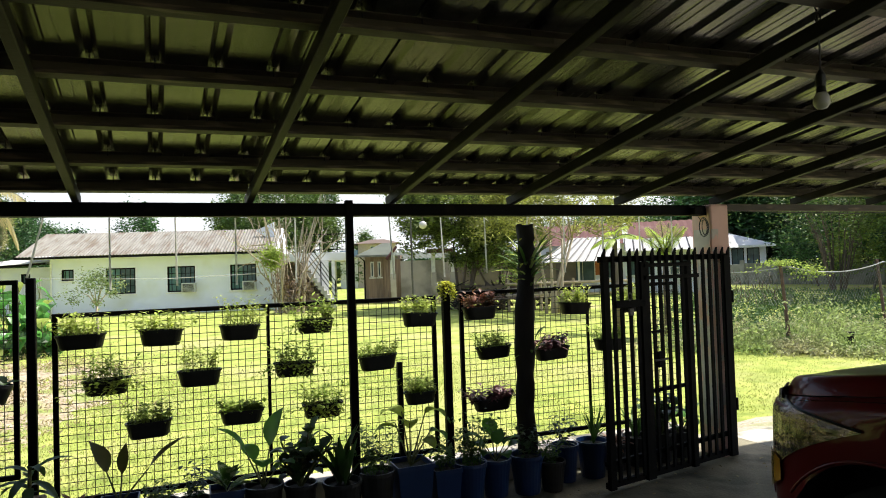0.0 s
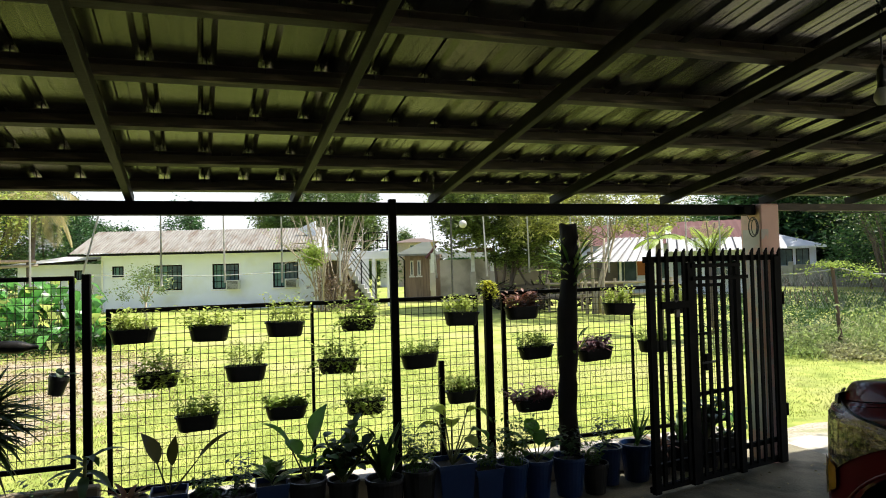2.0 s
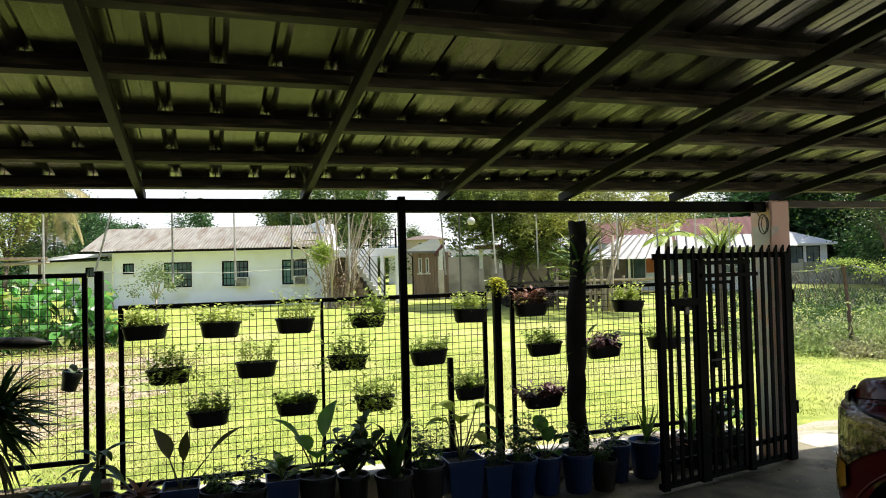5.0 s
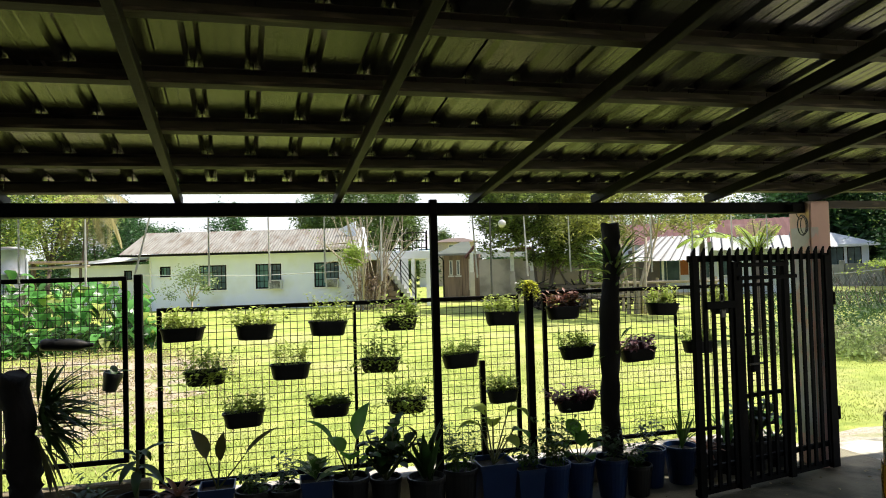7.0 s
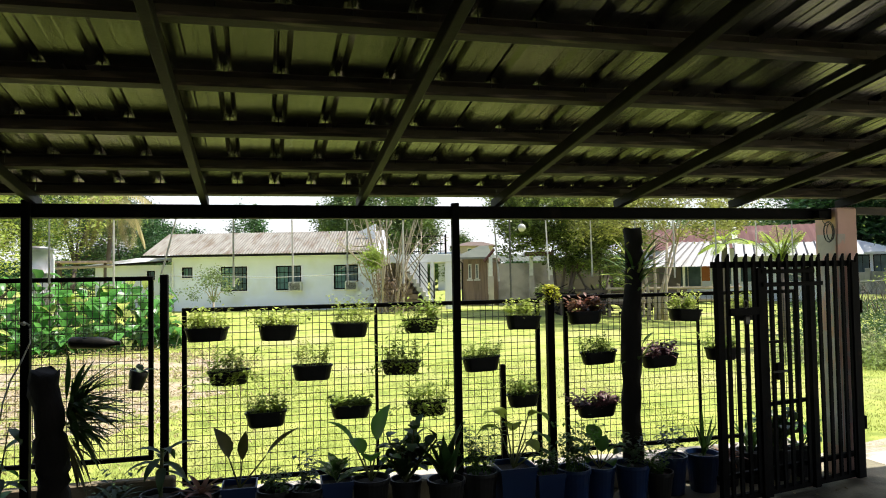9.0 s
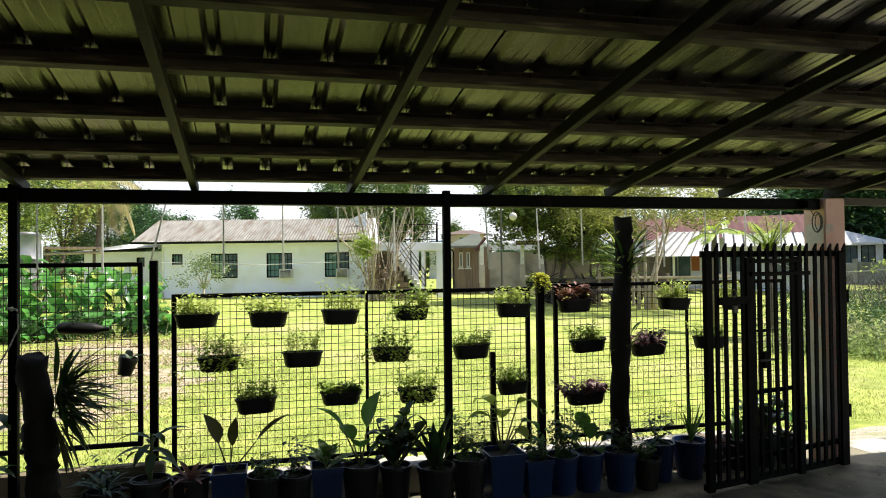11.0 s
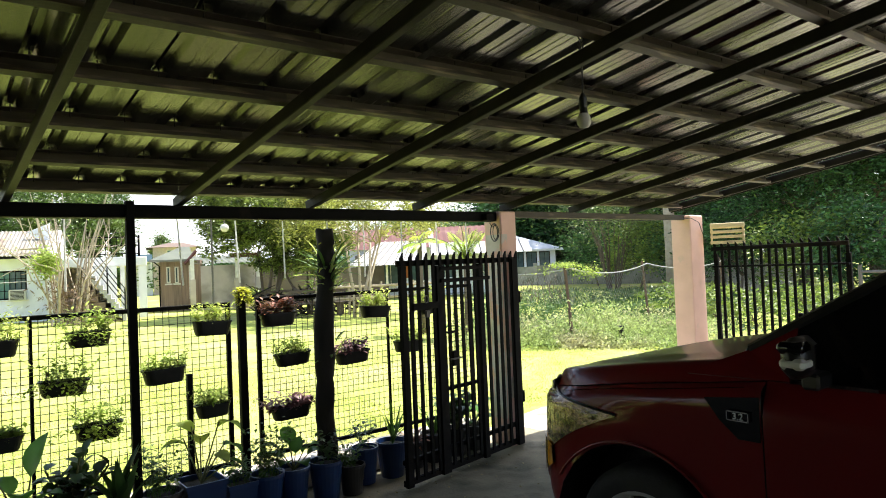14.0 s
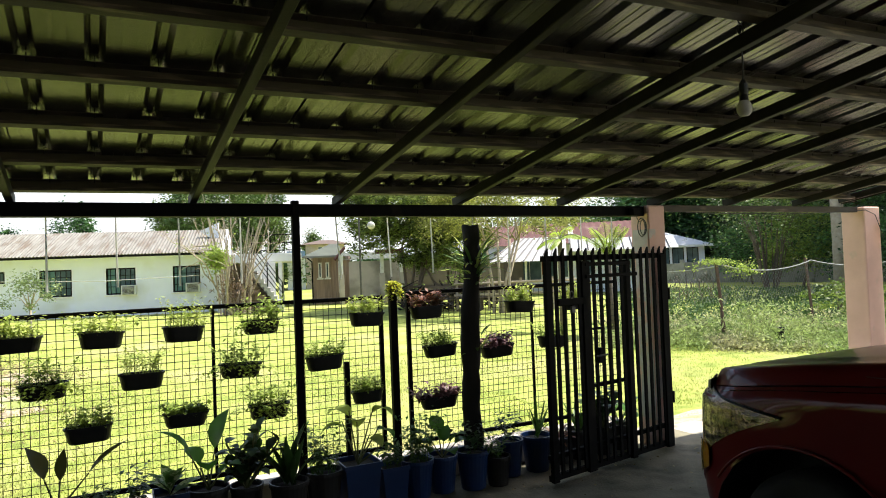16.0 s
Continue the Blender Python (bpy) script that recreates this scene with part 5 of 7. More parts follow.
lg = log_post(2.92, 5.56, 0.0, 1.98, 0.072, "dark upright tree log with tufts of orchid leaves", (0.06, 0.0), 0.016, ((0, 0), (0.4, -0.012), (0.62, -0.025), (0.82, 0.005), (1, -0.012)))
for z, n, lmin, lmax in ((1.66, 54, 0.16, 0.33), (1.57, 18, 0.12, 0.24), (1.05, 10, 0.12, 0.2)):
    for k in range(n):
        az = k * 2.4 + rng.uniform(-0.3, 0.3)
        leaf_part("orchid_leaf", lg, LEAF if k % 3 else LEAF_LIGHT, (0.07 + 0.05 * math.cos(az), 0.05 * math.sin(az), z + rng.uniform(-0.08, 0.06)), way_of(az, rng.uniform(0.35, 1.2)), rng.uniform(lmin, lmax), 0.025, 0.75, 0.4, 5)
for k in range(9):
    leaf_part("bloom", lg, LEAF_YELLOW, (0.05 + rng.uniform(-0.16, 0.02), -0.02, 1.83 + rng.uniform(-0.05, 0.05)), way_of(rng.uniform(0, 6.3), rng.uniform(-0.3, 1)), 0.035, 0.035, 0.3, 0.2, 3)
lg = log_post(-0.87, 5.30, 0.0, 1.14, 0.085, "dark upright tree log with a drooping bromeliad tuft", (-0.075, 0.0), 0.03)
for k in range(110):
    az = rng.uniform(-1.3, 1.1)
    up = rng.uniform(-0.7, 1.25)
    leaf_part("bromeliad_leaf", lg, LEAF_DARK, (0.03 + rng.uniform(0, 0.05), rng.uniform(-0.05, 0.05), 0.90 + rng.uniform(-0.12, 0.08)), way_of(az, up), rng.uniform(0.22, 0.46) * (1.0 - 0.25 * abs(up - 0.2)), 0.03, 0.5, 0.4, 6, 0.85, rng.uniform(-0.4, 0.4))
for k in range(14):
    leaf_part("dry_leaf", lg, BRONZE_LEAF, (0.06, rng.uniform(-0.06, 0.0), 0.80 + rng.uniform(-0.12, 0.05)), way_of(rng.uniform(-1.5, 0.6), rng.uniform(-1.2, -0.3)), rng.uniform(0.16, 0.34), 0.022, 0.5, 0.4, 5)

# white rope tied round the carport post
rp = thing("rope", pose(-1.095, YB - 0.08, 0), "knotted white rope tied round the black post", "rope")
part("strand", tube(bmesh.new(), [(0.03, 0.0, 1.40), (0.0, -0.006, 1.42), (-0.03, 0.0, 1.41)], 0.006, 6), ROPE, rp)
part("strand", tube(bmesh.new(), [(0.03, 0.0, 1.38), (0.034, -0.005, 1.30), (-0.01, -0.008, 1.19), (-0.07, 0.0, 1.08), (-0.11, 0.0, 0.95), (-0.13, 0.02, 0.85)], 0.005, 6), ROPE, rp)
part("knot", lathe(bmesh.new(), [(0.0, -0.014), (0.012, -0.008), (0.014, 0.004), (0.0, 0.014)], 10, (0.0, -0.006, 1.41)), ROPE, rp)
# yellow-green trailing plant on top of the fence post
tr = thing("trailing_plant", pose(2.375, FY - 0.035, 1.471), "yellow green trailing plant in a cup on the fence post", "plant")
round_pot(tr, 0.045, 0.07, POT_BLACK)
st = ([], [])
for k in range(44):
    d, p = way_of(rng.uniform(-3.1, 0.0), rng.uniform(0.1, 1.3)), Vector((0, -0.01, 0.075))
    for q in range(int(rng.uniform(3, 11))):
        d = (d + Vector((0, 0, -0.55))).normalized()
        p = p + d * 0.017
        add(st, leaf_strip(p, way_of(rng.uniform(0, 6.3), rng.uniform(-0.4, 0.9)), 0.028, 0.02, 0.5, 0.2, 3))
mesh_of("foliage", st[0], st[1], LEAF_YELLOW, tr, True)

# ---- rods hung from the beam, lamps, wiring ----
ROD = mat("weathered_white_tube", (0.86, 0.86, 0.82), 0.4, 0.0, (0.74, 0.74, 0.70), 20, trans=0.5)
for x, lean, z in ((-1.02, 0, 1.64), (-0.65, 0, 1.62), (-0.27, -14, 1.68), (0.08, 0, 1.60), (0.46, 0.5, 1.61), (0.83, 0, 1.60), (1.22, 0, 1.60),
                   (1.89, 3.5, 1.60), (2.29, 2.5, 1.60), (2.65, 1, 1.62), (3.02, 0, 1.62), (3.35, 0, 1.60), (3.72, 0, 1.62), (4.09, 0, 1.62), (4.43, 0, 1.62)):
    rod = thing("hanging_rod", pose(x, YB + 0.105, 2.075, 0, -lean, 0), "thin pale tube hanging from the eave beam", "rod", "rods under the beam")
    part("hook", tube(bmesh.new(), [(0, -0.056, 0.0), (0, 0, 0.0), (0, 0, -0.03)], 0.003, 5), STEEL_GREY, rod)
    part("tube", tube(bmesh.new(), [(0, 0, -0.03), (0, 0, -(2.075 - z))], [0.005, 0.0068], 8), ROD, rod)
BULB = mat("frosted_bulb", (0.52, 0.50, 0.46), 0.2, 0.0, (0.46, 0.44, 0.41), 5)
bulb = thing("pendant_bulb", pose(2.95, 2.956, 2.30), "unlit white light bulb on a cord under the roof", "lamp")
part("glass_bulb", lathe(bmesh.new(), [(0.0, -0.033), (0.02, -0.029), (0.031, -0.013), (0.033, 0.002), (0.029, 0.02), (0.020, 0.036)], 20), BULB, bulb, smooth=True)
part("collar", lathe(bmesh.new(), [(0.021, 0.036), (0.019, 0.045), (0.017, 0.062)], 16), BLACK_TRIM, bulb)
part("socket", lathe(bmesh.new(), [(0.017, 0.062), (0.019, 0.07), (0.019, 0.11), (0.008, 0.13)], 14), BLACK_TRIM, bulb)
part("cord", tube(bmesh.new(), [(0, 0, 0.13), (0.004, 0, 0.22), (-0.004, 0.0, 0.29), (0.0, 0, 0.36)], 0.004, 6), BLACK_TRIM, bulb)
for k in range(3):
    pts = [(0.016 * math.cos(q), 0.0, 0.30 + 0.05 * k + 0.022 * math.sin(q)) for q in np.linspace(0, 2 * math.pi, 12)]
    part("cord_loop", tube(bmesh.new(), pts, 0.0035, 5, False), BLACK_TRIM, bulb)
wire_b = thing("wire_coil", pose(4.60, 5.415, 1.96), "black electric cable coiled against the gate column", "cable")
part("junction_box", boxed(-0.11, -0.03, -0.03, 0.034, 0.085, 0.15, bevel=0.005), STEEL_DARK, wire_b)
for k, (r, dx) in enumerate(((0.07, 0), (0.062, 0.015), (0.075, -0.012))):
    pts = [(dx + 0.6 * r * math.cos(q), -0.01 * k, -0.02 + 1.1 * r * math.sin(q)) for q in np.linspace(0, 2 * math.pi, 18)]
    part("loop", tube(bmesh.new(), pts, 0.0035, 5, False), BLACK_TRIM, wire_b)
part("lead", tube(bmesh.new(), [(-0.05, 0.0, 0.07), (-0.02, 0, 0.03), (0.03, 0, 0.05)], 0.0035, 5), BLACK_TRIM, wire_b)
cable = thing("loose_cable", label="thin loose cable sagging between the gate columns", category="cable")
part("cable", tube(bmesh.new(), [(4.88, 5.38, 2.08), (5.4, 5.39, 2.065), (6.4, 5.39, 2.055), (7.2, 5.39, 2.075), (7.74, 5.38, 2.10), (7.9, 5.38, 2.05), (8.05, 5.39, 1.80)], 0.004, 5), BLACK_TRIM, cable)

# cream slotted crate hung behind the far gate leaf
CREAM = mat("cream_plastic", (0.70, 0.60, 0.34), 0.5, 0.0, (0.62, 0.52, 0.28), 12)
cr = thing("plastic_crate", pose(8.14, 5.16, 1.78, 0, 0, -61), "cream slotted plastic crate hooked on top of the gate", "crate")
for z, h in ((0.0, 0.035), (0.07, 0.03), (0.13, 0.03), (0.19, 0.045)):
    for y0 in (-0.13, 0.12):
        part("slat", boxed(-0.19, 0.19, y0, y0 + 0.012, z, z + h, bevel=0.004), CREAM, cr)
    for x0 in (-0.19, 0.178):
        part("slat", boxed(x0, x0 + 0.012, -0.118, 0.12, z, z + h, bevel=0.004), CREAM, cr)
for sx in (-0.185, 0.165):
    for sy in (-0.125, 0.105):
        part("corner_post", boxed(sx, sx + 0.02, sy, sy + 0.02, 0.0, 0.235, bevel=0.004), CREAM, cr)
part("base", boxed(-0.19, 0.19, -0.13, 0.13, 0.232, 0.245, bevel=0.005), CREAM, cr)


# ---- trees and far planting ----
# Bright noise tone stands for sunlit highlights on the wood's leaves.
FOREST = mat("forest_leaves", (0.011, 0.042, 0.017), 0.38, 0.0, (0.085, 0.19, 0.05), 0.8, trans=0.25, vary=0.75, island=True, spec=0.3)
TREE_LEAF = mat("tree_leaves", (0.045, 0.10, 0.02), 0.42, 0.0, (0.15, 0.22, 0.045), 0.7, trans=0.25, vary=0.5, island=True)
# Dark and bright tones paint shaded masses and sunlit clumps into the mango leaves.
MANGO_LEAF = mat("mango_foliage_sun_shade", (0.022, 0.045, 0.012), 0.28, 0.0, (0.27, 0.34, 0.08), 2.2, trans=0.5, vary=0.6, island=True, spec=0.3)
YOUNG_LEAF = mat("bright_tree_leaves", (0.24, 0.31, 0.055), 0.45, 0.0, (0.09, 0.16, 0.03), 0.9, trans=0.35, vary=0.5, island=True)
# Raised leaf colour standing for sun coming through the left trees.
SUNNY_LEAF = mat("sunlit_yellow_green_leaves", (0.55, 0.60, 0.15), 0.45, 0.0, (0.26, 0.35, 0.07), 0.8, trans=0.5, vary=0.5, island=True)
FROND = mat("palm_frond", (0.34, 0.48, 0.06), 0.4, 0.0, (0.38, 0.48, 0.07), 3, trans=0.6, vary=0.2, island=True)
DRY_FROND = mat("dry_palm_frond", (0.42, 0.36, 0.17), 0.6, 0.0, (0.30, 0.28, 0.10), 3, trans=0.4, vary=0.2, island=True)


def spot(bearing, dist, z=None):
    b = radians(bearing)
    x, y = FAR_EYE[0] + dist * math.sin(b), FAR_EYE[1] + dist * math.cos(b)
    return Vector((x, y, ground_z(x, min(y, 60)) if z is None else z))


def leaf_cloud(points, size, aspect=0.42, flat=0.35):
    """One small folded leaf at each point, turned at random: vertices and faces."""
    n = len(points)
    d = rng.normal(size=(n, 3))
    d[:, 2] *= flat
    d[:, 2] -= 0.25
    d /= np.linalg.norm(d, axis=1)[:, None]
    s = np.cross(d, rng.normal(size=(n, 3)))
    s /= np.linalg.norm(s, axis=1)[:, None]
    up = np.cross(s, d)
    ln = size * rng.uniform(0.6, 1.3, (n, 1))
    w = ln * aspect * 0.5
    a, b = points, points + d * ln
    m = points + d * ln * 0.45
    v = np.stack([a, m + s * w + up * w * 0.35, b, m - s * w + up * w * 0.35], 1).reshape(-1, 3)
    f = (np.arange(n)[:, None] * 4 + np.array([0, 1, 2, 3])).tolist()
    return v, f


def crown_points(n, clusters, radii, centre, low=-0.5, spread=0.28):
    """Points in clumps spread over an egg-shaped crown, denser outside, so that gaps show between the clumps."""
    c = rng.normal(size=(clusters * 3, 3))
    c /= np.linalg.norm(c, axis=1)[:, None]
    c = c[c[:, 2] > low][:clusters] * rng.uniform(0.45, 1.0, (len(c[c[:, 2] > low][:clusters]), 1))
    pick = rng.integers(0, len(c), n)
    p = c[pick] + rng.normal(size=(n, 3)) * spread * rng.uniform(0.5, 1.0, (len(c), 1))[pick]
    return p * np.array(radii) + np.array(centre), c * np.array(radii) + np.array(centre)


def tree(at, height, crown, low, trunk_r, n, size, material, label, name="tree", clusters=40, bark=None, aspect=0.42, spread=0.24, stems=1, category="tree"):
    """A tapered trunk that forks into limbs, and a crown of separate small leaves."""
    t = thing(name, pose(*at), label, category)
    rz = (height - low) / 2
    pts, tips = crown_points(n, clusters, (crown, crown, rz), (0, 0, low + rz), -0.7, spread)
    bmt = bmesh.new()
    for s in range(stems):
        ox, oy = (rng.uniform(-0.3, 0.3), rng.uniform(-0.3, 0.3)) if stems > 1 else (0, 0)
        fork = Vector((ox * 2 + 0.08 * crown * rng.normal(), oy * 2 + 0.08 * crown * rng.normal(), low + rz * 0.35))
        tube(bmt, [(ox, oy, -0.1), (ox + 0.02, oy, low * 0.4), fork], [trunk_r * 1.25, trunk_r, trunk_r * 0.7], 8)
        for k in range(7 if stems == 1 else 3):
            e = Vector(tips[rng.integers(0, len(tips))])
            mid = fork.lerp(e, 0.5) + Vector((0, 0, 0.12 * rz))
            tube(bmt, [fork - Vector((0, 0, 0.05)), mid, e], [trunk_r * 0.5, trunk_r * 0.3, trunk_r * 0.08], 5)
    part("trunk", bmt, bark or BARK, t, smooth=True)
    v, f = leaf_cloud(pts, size, aspect)
    mesh_of("crown", v, f, material, t)
    return t


def palm(at, height, n, length, label, material, lean=(0, 0), trunk_r=0.12, droop=1.6, dry=0, steep=(0.2, 1.2), broad=1.0):
    t = thing("palm_tree", pose(*at), label, "palm")
    top = Vector((lean[0], lean[1], height))
    bmt = bmesh.new()
    tube(bmt, [(0, 0, -0.1), Vector((lean[0] * 0.4, lean[1] * 0.4, height * 0.5)), top], [trunk_r * 1.2, trunk_r, trunk_r * 0.8], 10)
    part("trunk", bmt, BARK, t, smooth=True)
    for k in range(n):
        az, el = k * 2.4 + 0.3, rng.uniform(*steep) if k >= dry else -0.2
        d, p = way_of(az, el), top.copy()
        st = ([], [])
        spine = [p.copy()]
        seg = 14
        for i in range(seg):
            d = (d + Vector((0, 0, -droop / seg))).normalized()
            p = p + d * length / seg
            spine.append(p.copy())
            side = d.cross(Vector((0, 0, 1)))
            side = side.normalized() if side.length > 1e-3 else Vector((1, 0, 0))
            ll = length * 0.3 * math.sin(math.pi * min(1, (i + 1.5) / (seg + 1))) + 0.05
            for sg in (-1, 1):
                for sub in (0.0, 0.5):
                    add(st, leaf_strip(p - d * sub * length / seg, side * sg * 0.9 + d * 0.6 + Vector((0, 0, -0.15)), ll, (0.045 * length / 2.2 + 0.014) * broad, 0.7, 0.3, 3))
        fr = mesh_of("frond", st[0], st[1], DRY_FROND if k < dry else material, t, True)
        part("midrib", tube(bmesh.new(), spine, [0.02] * 4 + [0.01] * (len(spine) - 4), 5), STEM, fr)
    return t


# tall wood along the right of the field
for bearing, dist, h, c in ((44.5, 52, 13, 5.0), (49, 50, 14, 5.5), (53.5, 46, 13, 5.0), (58, 42, 14, 5.5), (62.5, 36, 13, 5.0), (66.5, 33, 13.5, 5.0), (71, 30, 13, 4.8), (75.5, 28, 13, 4.8),
                            (80.5, 27, 13, 5.0), (86, 26, 13, 5.0), (46.5, 62, 16, 6.5), (55.5, 58, 16, 6.5), (64, 48, 16, 6.5), (73, 42, 16, 6.0), (84, 40, 16, 7.0)):
    tree(spot(bearing, dist), h, c, 0.8, 0.28, 42000 if dist < 47 else 22000, 0.17 if dist < 47 else 0.27, FOREST, "tall dark green broadleaf tree at the wood's edge", clusters=200, spread=0.11)
for bearing, dist, h, c in ((51.0, 38, 3.2, 2.0), (54.5, 35, 3.8, 2.2), (58.5, 33, 3.4, 2.2), (62, 28, 3.6, 2.0), (67, 25, 3.2, 2.0), (71.5, 23, 3.4, 1.8), (77, 22, 3.6, 2.2)):
    tree(spot(bearing, dist), h, c, 0.2, 0.06, 5200, 0.16, FOREST if bearing not in (54.5, 67) else YOUNG_LEAF, "dense green bush under the tall trees", "bush", clusters=34, spread=0.22, category="bush")
# clump of thin leaning stems, and one straight trunk
cl = thing("stem_clump", pose(*spot(52.3, 34)), "clump of thin pale leaning stems before the wood", "tree")
for k in range(22):
    az = rng.uniform(0, 6.3)
    tip = Vector((math.cos(az) * rng.uniform(0.5, 1.8), math.sin(az) * rng.uniform(0.5, 1.8), rng.uniform(2.5, 4.6)))
    part("stem", tube(bmesh.new(), [(0.25 * math.cos(az), 0.25 * math.sin(az), -0.1), tip * 0.5 + Vector((0, 0, 0.3)), tip], [0.036, 0.026, 0.010], 6), BARK, cl)
v, f = leaf_cloud(rng.normal(size=(4200, 3)) * np.array((1.3, 1.3, 0.9)) + np.array((0, 0, 3.9)), 0.14)
mesh_of("foliage", v, f, TREE_LEAF, cl)
tree(spot(57.0, 30), 10, 2.6, 5.0, 0.26, 2600, 0.32, FOREST, "straight grey trunked tree beside the field", bark=BARK_PALE)

# wood and trees to the left, behind the annex
for bearing, dist, h, c, m in ((-25, 27, 9, 3.5, SUNNY_LEAF), (-21.5, 30, 9, 3.4, TREE_LEAF), (-18.5, 32, 9, 3.2, SUNNY_LEAF), (-16, 36, 8.5, 3.0, TREE_LEAF), (-12.4, 38, 5.6, 2.2, FOREST), (-9.9, 41, 5.0, 1.8, FOREST),
                               (-30, 26, 9, 4, TREE_LEAF)):
    tree(spot(bearing, dist), h, c, 0.6, 0.12, 17000, 0.14, m, "leafy green tree behind the white annex", clusters=110, spread=0.12)
palm(spot(-13.6, 33), 4.9, 12, 2.6, "coconut palm with drooping dry fronds behind the annex", DRY_FROND, (0.3, 0), 0.10, 2.4, 4)
# far hedge of trees on the skyline
for bearing, dist, top, c in ((-7.4, 75, 6.0, 2.6), (-5.0, 95, 4.2, 3.0), (-2.8, 72, 7.6, 2.6), (0.4, 90, 4.2, 3.0), (15.0, 95, 6.4, 1.7), (36, 90, 8.0, 5), (40, 80, 8.5, 5), (33, 85, 8, 5)):
    tree(spot(bearing, dist), top, c, 0.6, 0.25, 8000, 0.3, FOREST if bearing < 10 else TREE_LEAF, "distant rounded green tree on the skyline", clusters=36)
for bearing, dist, top, c in ((5.4, 44, 7.6, 2.4), (8.0, 46, 8.4, 2.8), (10.7, 47, 7.8, 2.0)):
    tree(spot(bearing, dist), top, c, 1.4, 0.25, 15000, 0.2, TREE_LEAF, "dense green tree rising behind the white bungalow", clusters=110, spread=0.12)

# low hedge of bushes closing the view behind the houses
for k in range(25):
    b = -33 + 3.15 * k
    tree(spot(b, rng.uniform(50, 58)), rng.uniform(2.2, 3.0), 3.0, 0.1, 0.1, 3500, 0.32, FOREST if k % 3 else TREE_LEAF, "dense green hedge bush behind the houses", "hedge_bush", clusters=34, spread=0.22, category="bush")

# mango tree in the middle of the lawn's far side
tree(spot(23.2, 25.0), 5.6, 2.75, 1.62, 0.06, 52000, 0.15, MANGO_LEAF, "spreading mango tree with dark clustered leaves", "mango_tree", clusters=210, spread=0.085, aspect=0.34, stems=4)
OLIVE_LEAF = mat("olive_yellow_leaves", (0.46, 0.48, 0.12), 0.45, 0.0, (0.14, 0.15, 0.045), 1.6, trans=0.4, vary=0.55, island=True)
tree(spot(31.0, 22.0), 5.8, 3.0, 1.7, 0.05, 21000, 0.11, OLIVE_LEAF, "thin olive yellow tree with sparse leaves and bare twigs", clusters=110, spread=0.085, bark=BARK_PALE, stems=5)
tree(spot(26.4, 24.8), 3.7, 1.8, 1.0, 0.05, 15000, 0.12, MANGO_LEAF, "low twiggy tree with dull dark leaves", clusters=70, spread=0.12, stems=4)
br = thing("brushwood_pile", pose(*spot(25.2, 24.2), 0, 0, -24), "dark heap of dead branches under the garden trees", "brushwood")
for k in range(95):
    q = Vector((rng.uniform(-1.2, 2.6), rng.uniform(-0.5, 0.5), rng.uniform(0.0, 0.85)))
    d = way_of(rng.uniform(0, 6.3), rng.uniform(-0.1, 0.75)) * rng.uniform(0.6, 1.4)
    bend = Vector(rng.normal(size=3)) * 0.09
    part("branch", tube(bmesh.new(), [q - d * 0.4, q + bend, q + d * 0.6], [0.04, 0.03, 0.012], 5), BARK_DARK if k % 4 else BARK, br)
tree(spot(17.6, 33), 1.9, 0.9, 0.2, 0.05, 700, 0.2, YOUNG_LEAF, "round green shrub between the houses", "shrub", clusters=18, category="shrub")
for bearing, dist, h, c in ((22.6, 28.2, 0.9, 0.8), (28.5, 27.5, 1.3, 1.0)):
    tree(spot(bearing, dist), h, c, 0.1, 0.05, 3200, 0.12, MANGO_LEAF, "low dark shrub under the garden trees", "shrub", clusters=26, spread=0.24, category="shrub")
# bare pale tree beside the bungalow
bt = thing("bare_tree", pose(*spot(8.7, 25.5)), "pale bare branched tree with few green leaves", "tree")
bmt = bmesh.new()
tips = []


def grow(p, d, length, r, depth):
    q = p + d * length
    mid = p.lerp(q, 0.5) + Vector(rng.normal(size=3)) * 0.05 * length
    tube(bmt, [p, mid, q], [r, r * 0.85, r * 0.7], 5, depth == 0)
    if depth == 0:
        tips.append(q)
        return
    for _ in range(2):
        e = (d + Vector(rng.normal(size=3)) * 0.42 + Vector((0, 0, 0.12))).normalized()
        grow(q, e, length * rng.uniform(0.6, 0.85), r * 0.62, depth - 1)


for k in range(6):
    az = k * 1.05
    grow(Vector((0.22 * math.cos(az), 0.22 * math.sin(az), -0.1)), way_of(az, rng.uniform(1.1, 1.45)), rng.uniform(1.1, 1.6), 0.045, 4)
part("trunk", bmt, BARK_PALE, bt)
pts = np.array([tuple(t) for t in tips])
keep_t = pts[rng.integers(0, len(pts), 330)] + rng.normal(size=(330, 3)) * 0.10
low = rng.normal(size=(1700, 3)) * np.array((0.19, 0.2, 0.2)) + np.array((-0.66, -0.3, 2.08))
v, f = leaf_cloud(np.concatenate([keep_t[:70], low]), 0.10, 0.55)
mesh_of("leaves", v, f, LEAF_MID, bt)
v, f = leaf_cloud(rng.normal(size=(650, 3)) * np.array((0.38, 0.3, 0.40)) + np.array((-0.05, -0.1, 0.95)), 0.17, 0.22, 1.2)
mesh_of("dry_creeper", v, f, mat("dry_creeper", (0.20, 0.13, 0.075), 0.8, 0.0, (0.10, 0.065, 0.04), 6, vary=0.4, island=True), bt)
